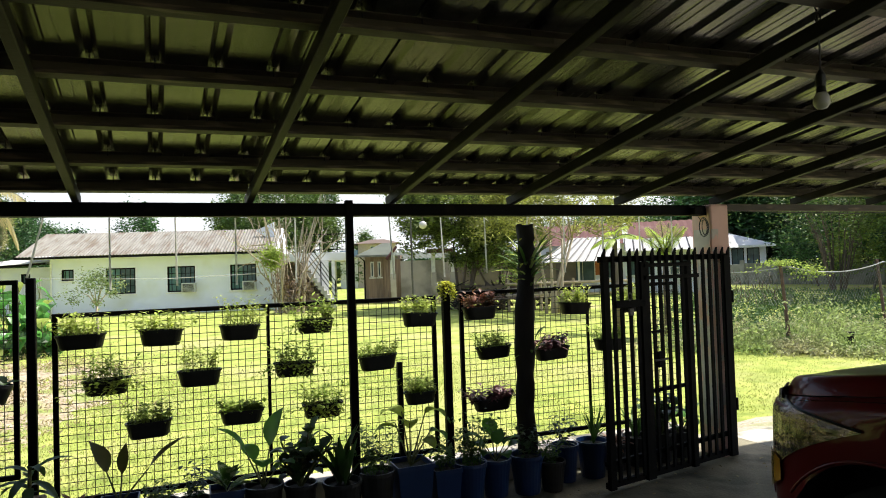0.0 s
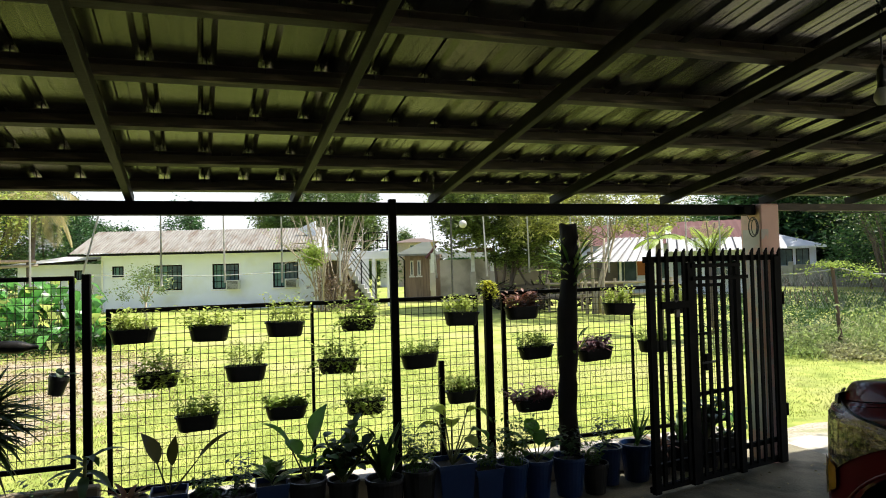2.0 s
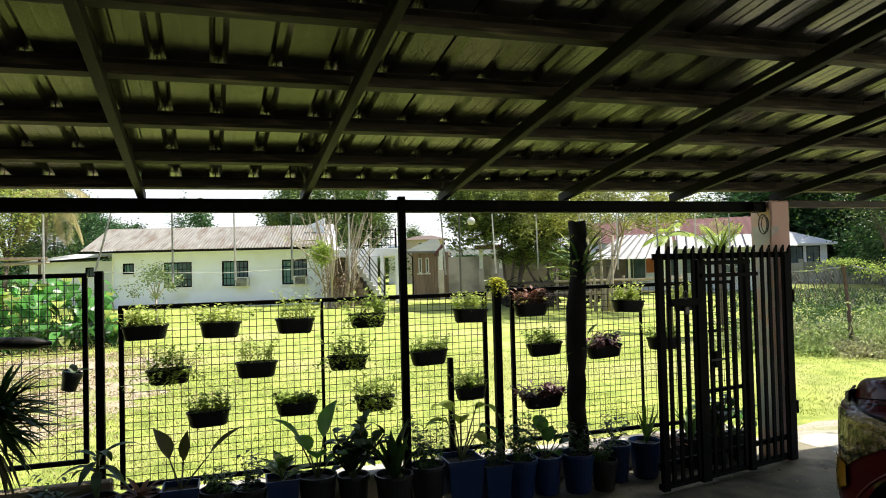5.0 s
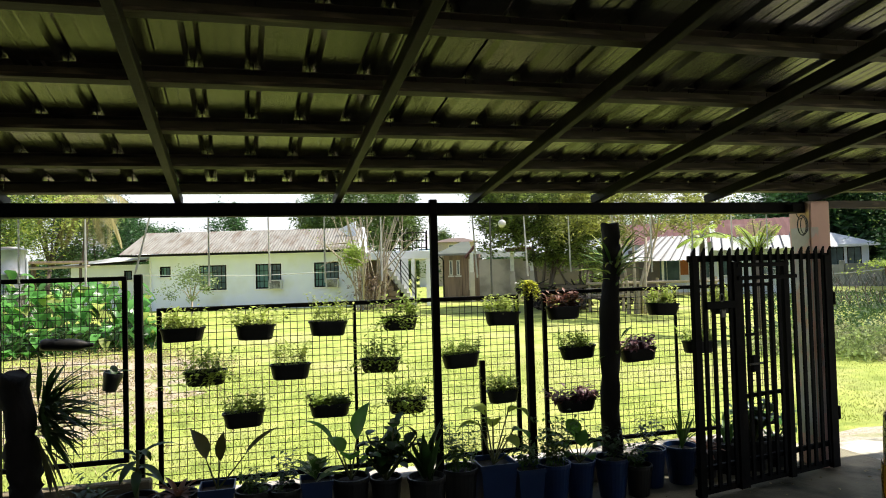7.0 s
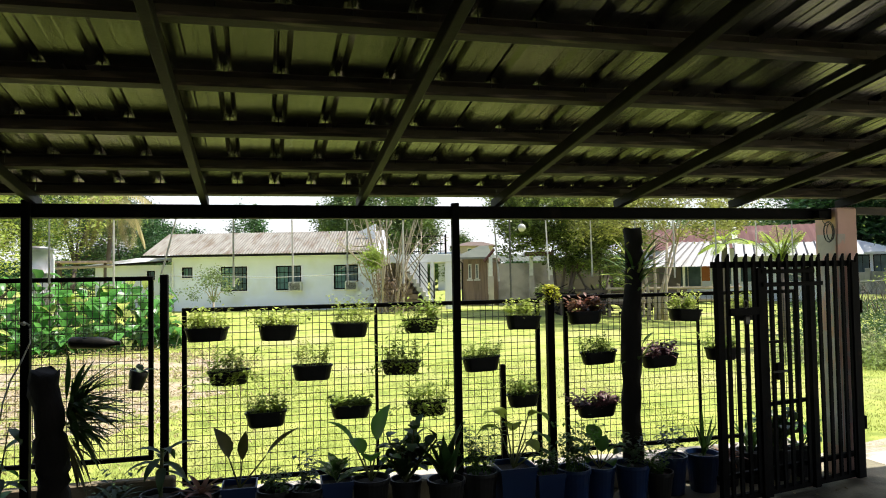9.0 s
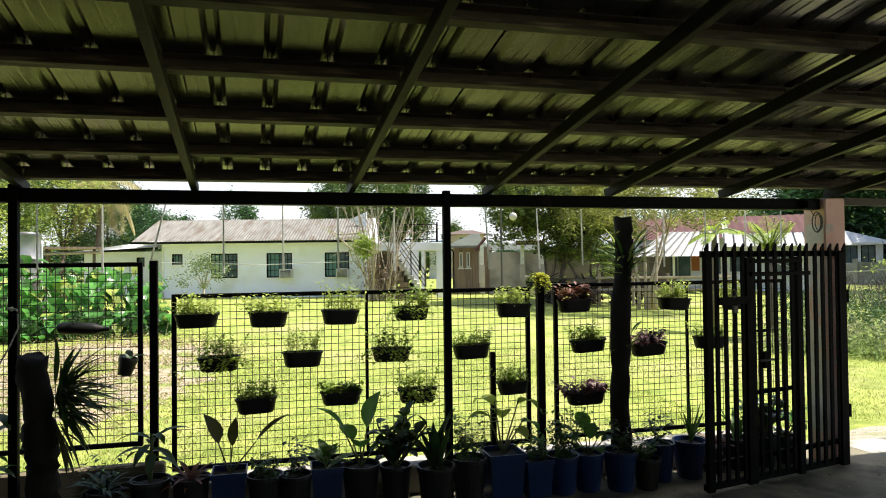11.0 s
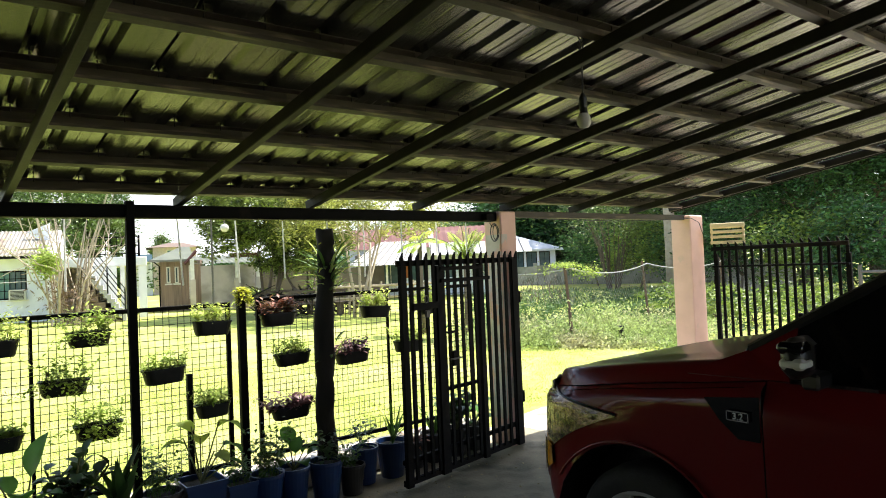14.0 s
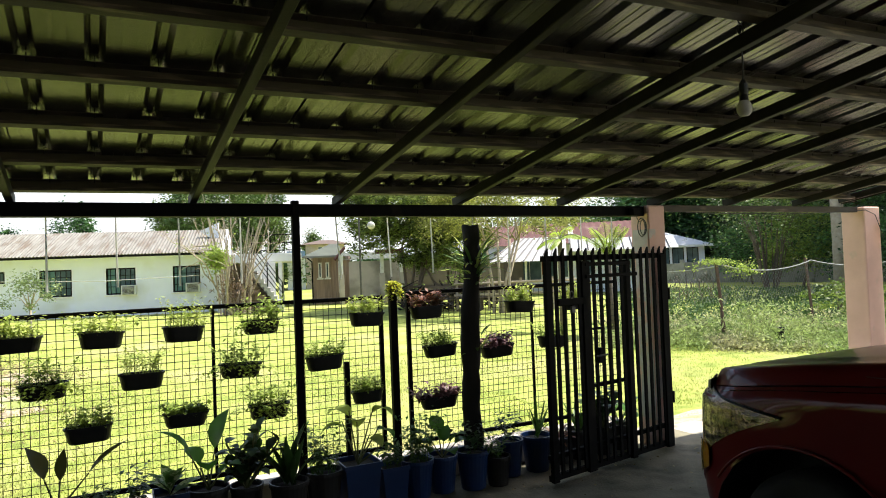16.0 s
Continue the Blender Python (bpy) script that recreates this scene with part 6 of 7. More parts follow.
for k in range(16):
    az = rng.uniform(-0.5, 3.6)
    tipz = rng.uniform(3.2, 4.6)
    part("stem", tube(bmesh.new(), [(0.5 * math.cos(az), 0.25 * math.sin(az), -0.1), (0.7 * math.cos(az), 0.3 * math.sin(az), tipz * 0.5), (rng.uniform(0.8, 1.6) * math.cos(az), 0.4 * math.sin(az), tipz)], [0.036, 0.026, 0.010], 6), BARK_PALE, bt)
for k in range(7):
    z, reach, up = rng.uniform(1.3, 2.3), rng.uniform(1.1, 2.0), rng.uniform(0.1, 0.9)
    part("side_branch", tube(bmesh.new(), [(-0.2, -0.1, z), (-0.2 - reach * 0.4, -0.2, z + up), (-0.2 - reach * 0.8, -0.25, z + up * 0.95), (-0.2 - reach, -0.3, z + up * 0.6)], [0.024, 0.018, 0.012, 0.006], 5), BARK_PALE, bt)
# young citrus tree
CITRUS_LEAF = mat("grey_green_citrus_leaf", (0.10, 0.16, 0.05), 0.4, 0.0, (0.24, 0.30, 0.12), 6, trans=0.3, vary=0.5, island=True)
tree(spot(-5.8, 18.5), 1.85, 0.72, 0.75, 0.035, 1500, 0.07, CITRUS_LEAF, "small grey green citrus tree before the bungalow", "citrus_tree", clusters=20, spread=0.2, bark=BARK_PALE)
# young coconut palms by the red roof
palm(spot(40.25, 15.5), 1.78, 12, 0.76, "young coconut palm with bright upright fronds", FROND, (0, 0), 0.07, 0.9, 0, (0.95, 1.45), 1.0)
palm(spot(36.3, 16.5), 2.2, 6, 0.62, "young coconut palm with bright arching fronds", FROND, (0, 0), 0.07, 1.4, 0, (0.3, 1.2), 1.0)

# ---- taro and squash patch, bare soil, water tank ----
TARO_LEAF = mat("taro_leaf", (0.16, 0.42, 0.085), 0.3, 0.0, (0.06, 0.19, 0.04), 3, trans=0.5, vary=0.45, spec=0.5)
patch = thing("taro_patch", pose(*spot(-15.2, 17.5), 0, 0, 15), "patch of broad green taro and squash leaves", "plants")
for k in range(620):
    x, y = rng.uniform(-3.6, 2.0), rng.uniform(-1.5, 1.6)
    hh = rng.uniform(0.06, 0.55 if y < -0.6 else 1.1) + 0.5 * max(0.0, y)
    az = rng.uniform(0, 6.3)
    p1 = Vector((x, y, hh))
    part("stalk", tube(bmesh.new(), [(x - 0.28 * math.cos(az), y - 0.28 * math.sin(az), -0.1), p1], [0.010, 0.006], 4), STEM, patch)
    leaf_part("leaf", patch, TARO_LEAF if k % 9 else LEAF_LIGHT, p1 - way_of(az, 0) * 0.12, way_of(az, rng.uniform(-0.9, 0.35)), rng.uniform(0.24, 0.46), rng.uniform(0.20, 0.38), 1.3, 0.3, 5, 0.6)
# Dark leaf layer added for the shade gaps between the taro leaves.
q = np.stack([rng.uniform(-3.6, 2.0, 5200), rng.uniform(-1.4, 1.7, 5200), rng.uniform(-0.05, 0.45, 5200)], 1)
v, f = leaf_cloud(q, 0.17, 0.7)
mesh_of("undergrowth", v, f, LEAF_DARK, patch)
bm = bmesh.new()
c = spot(-15.0, 11.4)
ring = []
RN = 160
for k in range(RN):
    a = 2 * math.pi * k / RN
    r = 1.0 + 0.3 * noise.noise((math.cos(a) * 2, math.sin(a) * 2, 5)) + 0.16 * noise.noise((math.cos(a) * 9, math.sin(a) * 9, 2)) + 0.08 * noise.noise((math.cos(a) * 30, math.sin(a) * 30, 2))
    ring.append((c.x + 2.5 * r * math.cos(a), c.y + 4.4 * r * math.sin(a)))
mid = bm.verts.new((c.x, c.y, ground_z(c.x, c.y) + 0.06))
rv = [bm.verts.new((x, y, ground_z(x, y) - 0.03)) for x, y in ring]
hv = [bm.verts.new((c.x + (x - c.x) * 0.6, c.y + (y - c.y) * 0.6, ground_z(x, y) + 0.05 + 0.03 * noise.noise((x * 3, y * 3, 1)))) for x, y in ring]
for k in range(RN):
    bm.faces.new((rv[k], rv[(k + 1) % RN], hv[(k + 1) % RN], hv[k]))
    bm.faces.new((hv[k], hv[(k + 1) % RN], mid))
tagged(link_mesh("soil_patch", bm, SOIL, smooth=True), "bare dry brown garden soil", "soil", kind="structure")
DRY_WEED = mat("dry_weeds", (0.46, 0.38, 0.20), 0.8, 0.0, (0.30, 0.25, 0.12), 3, trans=0.3, vary=0.4, island=True)
for count, m, size, lbl, sub in ((16000, DRY_WEED, 0.055, "dry brown weeds and litter on the bare soil", 1.0), (9000, LEAF_LIGHT, 0.055, "scattered small green weeds on the bare soil", 0.85)):
    q = rng.normal(size=(count, 3))
    q[:, 0] = c.x + 1.35 * sub * q[:, 0]
    q[:, 1] = np.maximum(6.4, c.y + 0.6 + 2.3 * q[:, 1])
    keep_s = np.array([noise.noise((a * 0.9, b * 0.9, 3.0 if sub < 1 else 8.0)) > (0.02 if sub < 1 else -0.15) for a, b in q[:, :2]])
    q = q[keep_s]
    q[:, 2] = np.array([ground_z(a, b) for a, b in q[:, :2]]) + 0.05 + rng.uniform(-0.03, 0.07, len(q))
    v, f = leaf_cloud(q, size, 0.35, 1.0)
    tagged(mesh_of("weeds", v, f, m), lbl, "weeds", kind="stuff")
TANK_METAL = mat("galvanised_tank", (0.36, 0.37, 0.38), 0.45, 0.4, (0.27, 0.27, 0.27), 3, spots=(0.2, 0.18, 0.16), spot_scale=2.0)
tank = thing("water_tank", pose(*spot(-18.1, 19.5)) @ Matrix.Diagonal((0.84, 0.84, 1.0, 1)), "grey metal water tank on a low concrete stand", "tank")
part("stand", boxed(-0.6, 0.6, -0.6, 0.6, -0.1, 0.9, bevel=0.02), GREY_BLOCK, tank)
part("drum", lathe(bmesh.new(), [(0.40, 0.9), (0.40, 1.2), (0.415, 1.21), (0.415, 1.24), (0.40, 1.25), (0.40, 1.7), (0.415, 1.71), (0.415, 1.74), (0.40, 1.75), (0.40, 2.3), (0.42, 2.31), (0.42, 2.34)], 32), TANK_METAL, tank, smooth=True)
part("cap", lathe(bmesh.new(), [(0.43, 2.341), (0.2, 2.40), (0.0, 2.41)], 32), TANK_METAL, tank, smooth=True)
part("pipe", tube(bmesh.new(), [(0.44, 0, 0.0), (0.44, 0, 2.1)], 0.03, 8), WHITE_TRIM, tank)
sh2 = thing("garden_shelter", pose(*spot(-15.2, 22, None), 0, 0, 14), "small dark wooden shelter with a bamboo beam", "shelter")
for x in (-0.6, 0.6):
    for y in (0, 1.2):
        part("post", tube(bmesh.new(), [(x, y, -0.1), (x, y, 2.0)], 0.04, 6), BARK, sh2)
part("roof_slab", boxed(-0.8, 0.8, -0.2, 1.4, 2.0, 2.06), BROWN_WOOD, sh2)
part("crossbar", tube(bmesh.new(), [(-0.85, -0.05, 1.85), (0.85, -0.05, 1.9)], 0.045, 6), BARK_PALE, sh2)

NET_LINE = mat("grey_line", (0.4, 0.4, 0.38), 0.6, 0.2)
# ---- stair, deck and houses beyond the lawn ----
WHITE_PLASTER = mat("white_plaster", (0.85, 0.85, 0.86), 0.8, 0.0, (0.78, 0.78, 0.78), 1.5, spots=(0.5, 0.5, 0.46), spot_scale=1.1, spot_edge=(0.58, 0.75))
STAIR_GREY = mat("grey_stair_concrete", (0.46, 0.46, 0.45), 0.85, 0.0, (0.36, 0.36, 0.35), 3, 6, bump=0.3)
STONE_BROWN = mat("brown_step_stone", (0.20, 0.15, 0.11), 0.9, 0.0, (0.12, 0.09, 0.07), 6, 7, bump=0.5, vary=0.2)
st_ = thing("outdoor_stair", far_pose(0, 27.0, 0.0), "white concrete stair with black rails to a roof deck", "stair")
N, S0, S1, Z0, Z1 = 11, -1.66, -0.36, 0.30, 2.12
rise, run = (Z1 - Z0) / N, (S1 - S0) / N
for k in range(N):
    xa = S1 - run * (k + 1)
    part("step", boxed(xa, xa + run, -0.9, 0.0, max(0.0, Z0 + rise * (k + 1) - 0.30), Z0 + rise * (k + 1)), STAIR_GREY, st_)
for q in (0.0, 0.42, 0.84):
    x, z = S1 - (S1 - S0) * q, Z0 + (Z1 - Z0) * q
    part("rail_post", tube(bmesh.new(), [(x - 0.03, -0.86, z + rise * 0.5), (x - 0.03, -0.86, z + rise + 0.85)], 0.022, 6), STEEL_DARK, st_)
for o in (0.22, 0.43, 0.64, 0.85):
    part("rail", tube(bmesh.new(), [(S1 - 0.03, -0.86, Z0 + rise + o), (S0 + 0.16, -0.86, Z1 - 0.04 + o)], 0.017, 6), STEEL_DARK, st_)
for k in range(7):
    z = 0.02 + 0.215 * k
    end = S1 - run - (S1 - S0) * max(0.0, z + 0.36 - Z0) / (Z1 - Z0)
    x, i = S0 + 0.02 - 0.2 * (k % 2), 0
    while x < end - 0.1:
        xe = min(x + 0.42, end)
        part("stone", boxed(max(x, S0 + 0.02), xe - 0.012, -0.86 + 0.02 * ((i + k) % 2), -0.05, z, z + 0.203, bevel=0.008), STONE_BROWN, st_)
        x, i = x + 0.42, i + 1
bmw = bmesh.new()
outline = [(S0 - 0.08, Z1), (S0 - 0.08, Z1 - 0.34), (S1 - 0.30, Z0 + 0.16), (S1 - 0.30, Z1)]
front, rear = [bmw.verts.new((x, 0.01, z)) for x, z in outline], [bmw.verts.new((x, 0.13, z)) for x, z in outline]
bmw.faces.new(front)
bmw.faces.new(rear[::-1])
for k in range(4):
    bmw.faces.new((front[k], rear[k], rear[(k + 1) % 4], front[(k + 1) % 4]))
part("side_wall", bmw, WHITE_PLASTER, st_)
dk = thing("roof_deck", far_pose(0, 27.2, 0.0), "white concrete roof deck on pillars with black railing", "deck")
part("slab", boxed(-3.0, 0.36, 0.0, 4.0, 2.12, 2.46, bevel=0.02), WHITE_PLASTER, dk)
for x0, x1 in ((0.06, 0.34), (-0.55, -0.40), (-2.9, -2.6)):
    for y in (0.05, 3.5):
        part("pillar", boxed(x0, x1, y, y + 0.28, 0.0, 2.12), WHITE_PLASTER, dk)
# Wall coloured dark to stand for the shaded recess under the deck.
part("back_wall", boxed(-2.9, -0.75, 1.2, 1.35, 0.0, 2.12), DARK_FILL, dk)
for k in range(3):
    for i in range(4):
        part("block", boxed(-2.55 + 0.46 * i + 0.1 * (k % 2), -2.11 + 0.46 * i + 0.1 * (k % 2), -0.1, 0.3, 0.15 + 0.22 * k, 0.355 + 0.22 * k, bevel=0.01), STONE_BROWN, dk)
for k in range(10):
    x = -1.55 + k * 0.18
    part("baluster", tube(bmesh.new(), [(x, 0.1, 2.46), (x, 0.1, 3.2)], 0.013, 5), STEEL_DARK, dk)
part("rail_post", boxed(0.08, 0.14, 0.07, 0.13, 2.46, 3.28), STEEL_DARK, dk)
for z in (2.58, 2.88, 3.2):
    part("rail", tube(bmesh.new(), [(-1.57, 0.1, z), (0.09, 0.1, z)], 0.022, 6), STEEL_DARK, dk)

gh = thing("grey_house", far_pose(0, 29.0, 0.0), "unfinished grey block house with brown wing and green roof", "house")
hol = [(1.10, 1.26, 1.38, 2.06), (1.42, 1.58, 1.38, 2.06)]
part("wall", wall_with_holes(bmesh.new(), 0.88, 1.66, 0.0, 2.32, 0.8, 1.0, hol), BROWN_WOOD, gh)
for hx in hol:
    window(gh, *hx, 0.8, WHITE_TRIM, 0)
bmq = bmesh.new()
box(bmq, 0, 0.98, 0, 0.14, 0.0, 2.3, pose(1.663, 0.85, 0, 0, 0, -42))
part("wall", bmq, BROWN_WOOD, gh)
part("doorway", boxed(0.42, 0.66, -0.02, -0.003, 0.7, 2.1, m=pose(1.663, 0.85, 0, 0, 0, -42)), WHITE_TRIM, gh)
part("wall", boxed(2.40, 4.60, 0.20, 0.38, 0.0, 2.05), GREY_BLOCK, gh)
part("wall", boxed(4.42, 4.60, 0.381, 4.0, 0.0, 2.05), GREY_BLOCK, gh)
# Wall made dark to stand in for the dim tangle under the trees.
part("yard_wall", boxed(4.601, 9.6, 0.6, 0.75, 0.0, 1.72), DARK_FILL, gh, "dark wall filling in for the dim tangle under the trees")
part("wall", boxed(0.88, 1.06, 1.001, 4.0, 0.0, 2.3), BROWN_WOOD, gh)
bmh = bmesh.new()
vs = [bmh.verts.new(c) for c in ((0.45, 0.2, 2.34), (2.15, 0.2, 2.34), (2.15, 2.6, 2.95), (1.75, 2.6, 2.95), (0.45, 4.0, 2.34), (0.45, 0.2, 2.30), (2.15, 0.2, 2.30))]
for q in ((0, 1, 2, 3), (0, 3, 4), (5, 6, 1, 0)):
    bmh.faces.new([vs[i] for i in q])
part("roof", bmh, GREEN_ROOF, gh)
part("roof", corrugated(bmesh.new(), 2.1, 4.8, (0.1, 2.12), (3.4, 2.5), 0.2), GREEN_ROOF, gh)
part("eave_board", boxed(0.45, 2.15, 0.14, 0.19, 2.26, 2.35), mat("grey_eave_board", (0.22, 0.22, 0.2), 0.7), gh)
bmb = bmesh.new()
tube(bmb, [(1.78, 0.1, 2.14), (2.24, 0.1, 2.68)], 0.06, 4)
part("barge_board", bmb, RED_ROOF, gh, "dark red barge board")
part("fascia", boxed(3.50, 4.75, -0.45, -0.40, 2.34, 2.52), RED_ROOF, gh)
part("porch_roof", boxed(3.50, 4.75, -0.39, 0.2, 2.36, 2.50), WHITE_ROOF, gh)
for x in (2.05, 3.81, 4.66):
    cpost = part("porch_column", boxed(x - 0.075, x + 0.075, -0.22, -0.07, 1.5, 2.34), WHITE_TRIM, gh)
    part("plinth", boxed(x - 0.11, x + 0.11, -0.26, -0.03, 0.0, 1.499), GREY_BLOCK, cpost)
part("downpipe", tube(bmesh.new(), [(0.84, 0.75, 0.0), (0.84, 0.75, 2.1), (0.6, 0.3, 2.3)], 0.03, 6), STEEL_DARK, gh)
bh = thing("pale_house", far_pose(0, 48.0, 0.0), "pale two storey house far behind the grey one", "house")
hx = (1.75, 2.4, 2.9, 3.45)
part("wall", wall_with_holes(bmesh.new(), 0.9, 3.6, 0.0, 3.6, 0, 0.2, [hx]), mat("pale_pink_wall", (0.62, 0.52, 0.47), 0.8), bh)
window(bh, *hx, 0.0, WHITE_TRIM, 1)
bmr = bmesh.new()
vs = [bmr.verts.new(c) for c in ((0.5, -0.5, 3.6), (3.9, -0.5, 3.6), (3.9, 4, 3.6), (0.5, 4, 3.6), (1.9, 1.7, 3.98), (2.9, 1.7, 3.98))]
for q in ((0, 1, 5, 4), (1, 2, 5), (2, 3, 4, 5), (3, 0, 4), (3, 2, 1, 0)):
    bmr.faces.new([vs[i] for i in q])
part("roof", bmr, mat("brown_roof", (0.14, 0.10, 0.08), 0.9), bh)
part("awning", boxed(-0.4, 0.85, -0.8, 0.0, 2.7, 3.15), mat("blue_awning", (0.18, 0.28, 0.50), 0.6), bh)
part("awning_wall", boxed(-0.4, 0.85, 0.001, 0.2, 0.0, 3.1), WHITE_PLASTER, bh)

lp = thing("garden_lamp", pose(*spot(19.1, 19.3)), "grey garden lamp post with a white globe", "lamp")
part("pole", tube(bmesh.new(), [(0, 0, -0.1), (0, 0, 3.2)], [0.032, 0.026], 8), STEEL_GREY, lp)
part("arm", tube(bmesh.new(), [(0, 0, 3.1), (0.12, 0, 3.2), (0.34, 0, 3.18), (0.37, 0, 3.0)], 0.018, 6), STEEL_GREY, lp)
bmg = bmesh.new()
bmesh.ops.create_uvsphere(bmg, u_segments=20, v_segments=12, radius=0.118, matrix=Matrix.Translation((0.37, 0, 2.87)))
part("globe", bmg, BULB, lp, smooth=True)

rh = thing("red_roof_house", pose(*spot(36.3, 33.0, 0.2), 0, 0, -36), "white house with a faded red roof and pale lean-to", "house")
# Windows widened so their dark glass also stands for shade under the lean-to.
hol = [(-3.3, -2.4, 0.5, 1.62), (-2.2, -1.0, 0.5, 1.62), (-0.6, 0.3, 0.7, 1.62), (0.6, 1.6, 0.8, 1.6), (2.4, 3.3, 0.8, 1.6)]
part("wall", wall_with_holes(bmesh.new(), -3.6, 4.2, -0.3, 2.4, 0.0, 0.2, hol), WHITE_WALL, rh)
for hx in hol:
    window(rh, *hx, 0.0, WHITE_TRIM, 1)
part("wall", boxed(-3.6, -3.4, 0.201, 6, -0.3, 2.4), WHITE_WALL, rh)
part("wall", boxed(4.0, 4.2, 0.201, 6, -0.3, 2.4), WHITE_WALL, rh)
part("roof", corrugated(bmesh.new(), -4.2, 4.8, (-0.2, 2.35), (3.6, 3.55), 0.35, 0.03), RED_ROOF, rh)
part("ridge_panel", corrugated(bmesh.new(), 0.35, 0.6, (-0.25, 2.37), (3.6, 3.58), 0.25, 0.02), WHITE_ROOF, rh)
part("lean_to_roof", corrugated(bmesh.new(), -3.35, 0.2, (-2.3, 1.56), (-0.1, 2.70), 0.2, 0.02, 1.3), WHITE_ROOF, rh)
part("lean_to_roof", corrugated(bmesh.new(), 0.4, 5.2, (-1.6, 1.95), (-0.1, 2.55), 0.2, 0.02), WHITE_ROOF, rh)
for x0, x1, y0, z0, z1, inset in ((-3.35, 0.2, -2.3, 1.56, 2.70, 1.3), (0.4, 5.2, -1.6, 1.95, 2.55, 0.0)):
    for k in range(int((x1 - x0) / 0.4) + 1):
        part("roof_seam", tube(bmesh.new(), [(x0 + 0.4 * k, y0, z0 + 0.05), (x0 + 0.4 * k + inset * (1 - 0.4 * k / (x1 - x0)), -0.1, z1 + 0.05)], 0.028, 4), STEEL_GREY, rh)
for x in (-3.2, -1.7, -0.2):
    part("porch_post", boxed(x - 0.05, x + 0.05, -1.7, -1.6, -0.3, 1.86), WHITE_TRIM, rh)
# Dark sheet stands for the shaded inside of the porch.
part("porch_screen", boxed(-3.3, -1.9, -0.32, -0.26, -0.3, 2.1), DARK_FILL, rh)
part("orange_cloth", boxed(-1.0, -0.65, -0.06, -0.04, 0.9, 1.65), mat("orange_cloth", (0.45, 0.15, 0.05), 0.9), rh)

wb = thing("white_cabin", pose(*spot(45.0, 44.0, 0.35), 0, 0, -44), "white cabin with dark windows and a pale hip roof", "house")
hol = [(-3.3, -2.5, 0.9, 1.95), (-2.1, -1.3, 0.9, 1.95), (-0.75, -0.05, 0.9, 1.95), (0.1, 0.8, 0.9, 1.95), (0.95, 1.65, 0.9, 1.95)]
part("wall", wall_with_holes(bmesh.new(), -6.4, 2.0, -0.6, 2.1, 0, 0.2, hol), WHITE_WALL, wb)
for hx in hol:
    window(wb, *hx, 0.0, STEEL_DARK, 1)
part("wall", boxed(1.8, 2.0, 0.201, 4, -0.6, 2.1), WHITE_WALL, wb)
bmr = bmesh.new()
vs = [bmr.verts.new(c) for c in ((-7, -0.7, 2.1), (2.5, -0.7, 2.1), (2.5, 4.7, 2.1), (-7, 4.7, 2.1), (-5.0, 2, 3.3), (-1.2, 2, 3.3))]
for q in ((0, 1, 5, 4), (1, 2, 5), (2, 3, 4, 5), (3, 0, 4), (3, 2, 1, 0)):
    bmr.faces.new([vs[i] for i in q])
part("roof", bmr, mat("pale_cabin_roof", (0.68, 0.69, 0.70), 0.7, 0.0, (0.58, 0.59, 0.60), 1.5), wb)
part("fascia", boxed(-7, 2.5, -0.73, -0.702, 1.98, 2.1), WHITE_TRIM, wb)

wl = thing("clothes_line", label="thin wire line strung before the bungalow", category="wire")
part("line", tube(bmesh.new(), [spot(-9.5, 25.5, 1.75), spot(-1, 25.2, 1.62), spot(8, 25.4, 1.72)], 0.012, 5), NET_LINE, wl)
for b, d in ((-9.5, 25.5), (8, 25.4)):
    part("line_post", tube(bmesh.new(), [spot(b, d, 0.0), spot(b, d, 1.8)], 0.03, 6), NET_LINE, wl)

# benches and low bamboo rail under the mango tree
for bearing, dist, turn in ((27.3, 23.0, -20), (31.2, 23.5, -35), (25.0, 24.0, -10)):
    bn = thing("garden_bench", pose(*spot(bearing, dist), 0, 0, turn), "weathered dark wooden garden bench on the lawn", "bench", "benches on the lawn")
    for y in (-0.18, 0.0, 0.18):
        part("plank", boxed(-0.9, 0.9, y - 0.08, y + 0.08, 0.42, 0.46, bevel=0.006), BARK, bn)
    for x in (-0.75, 0.75):
        for y in (-0.18, 0.18):
            part("leg", boxed(x - 0.04, x + 0.04, y - 0.04, y + 0.04, -0.05, 0.42), BARK, bn)
    for z in (0.62, 0.8):
        part("back_slat", boxed(-0.9, 0.9, 0.24, 0.27, z, z + 0.1, bevel=0.006), BARK, bn)
    for x in (-0.75, 0.75):
        part("back_post", boxed(x - 0.03, x + 0.03, 0.271, 0.33, 0.0, 0.9), BARK, bn)
bf = thing("bamboo_rail", pose(*spot(32.5, 23.0), 0, 0, -32), "low pale bamboo rail fence before the lean-to", "fence")
for z in (0.55, 0.75, 0.95):
    part("rail", tube(bmesh.new(), [(-2.2, 0, z), (2.0, 0, z + 0.02)], 0.05, 6), BARK_PALE, bf)
for x in (-2.1, -1.0, 0.1, 1.2, 1.9):
    part("post", tube(bmesh.new(), [(x, 0.06, -0.1), (x, 0.06, 1.1)], 0.045, 6), BARK_PALE, bf)

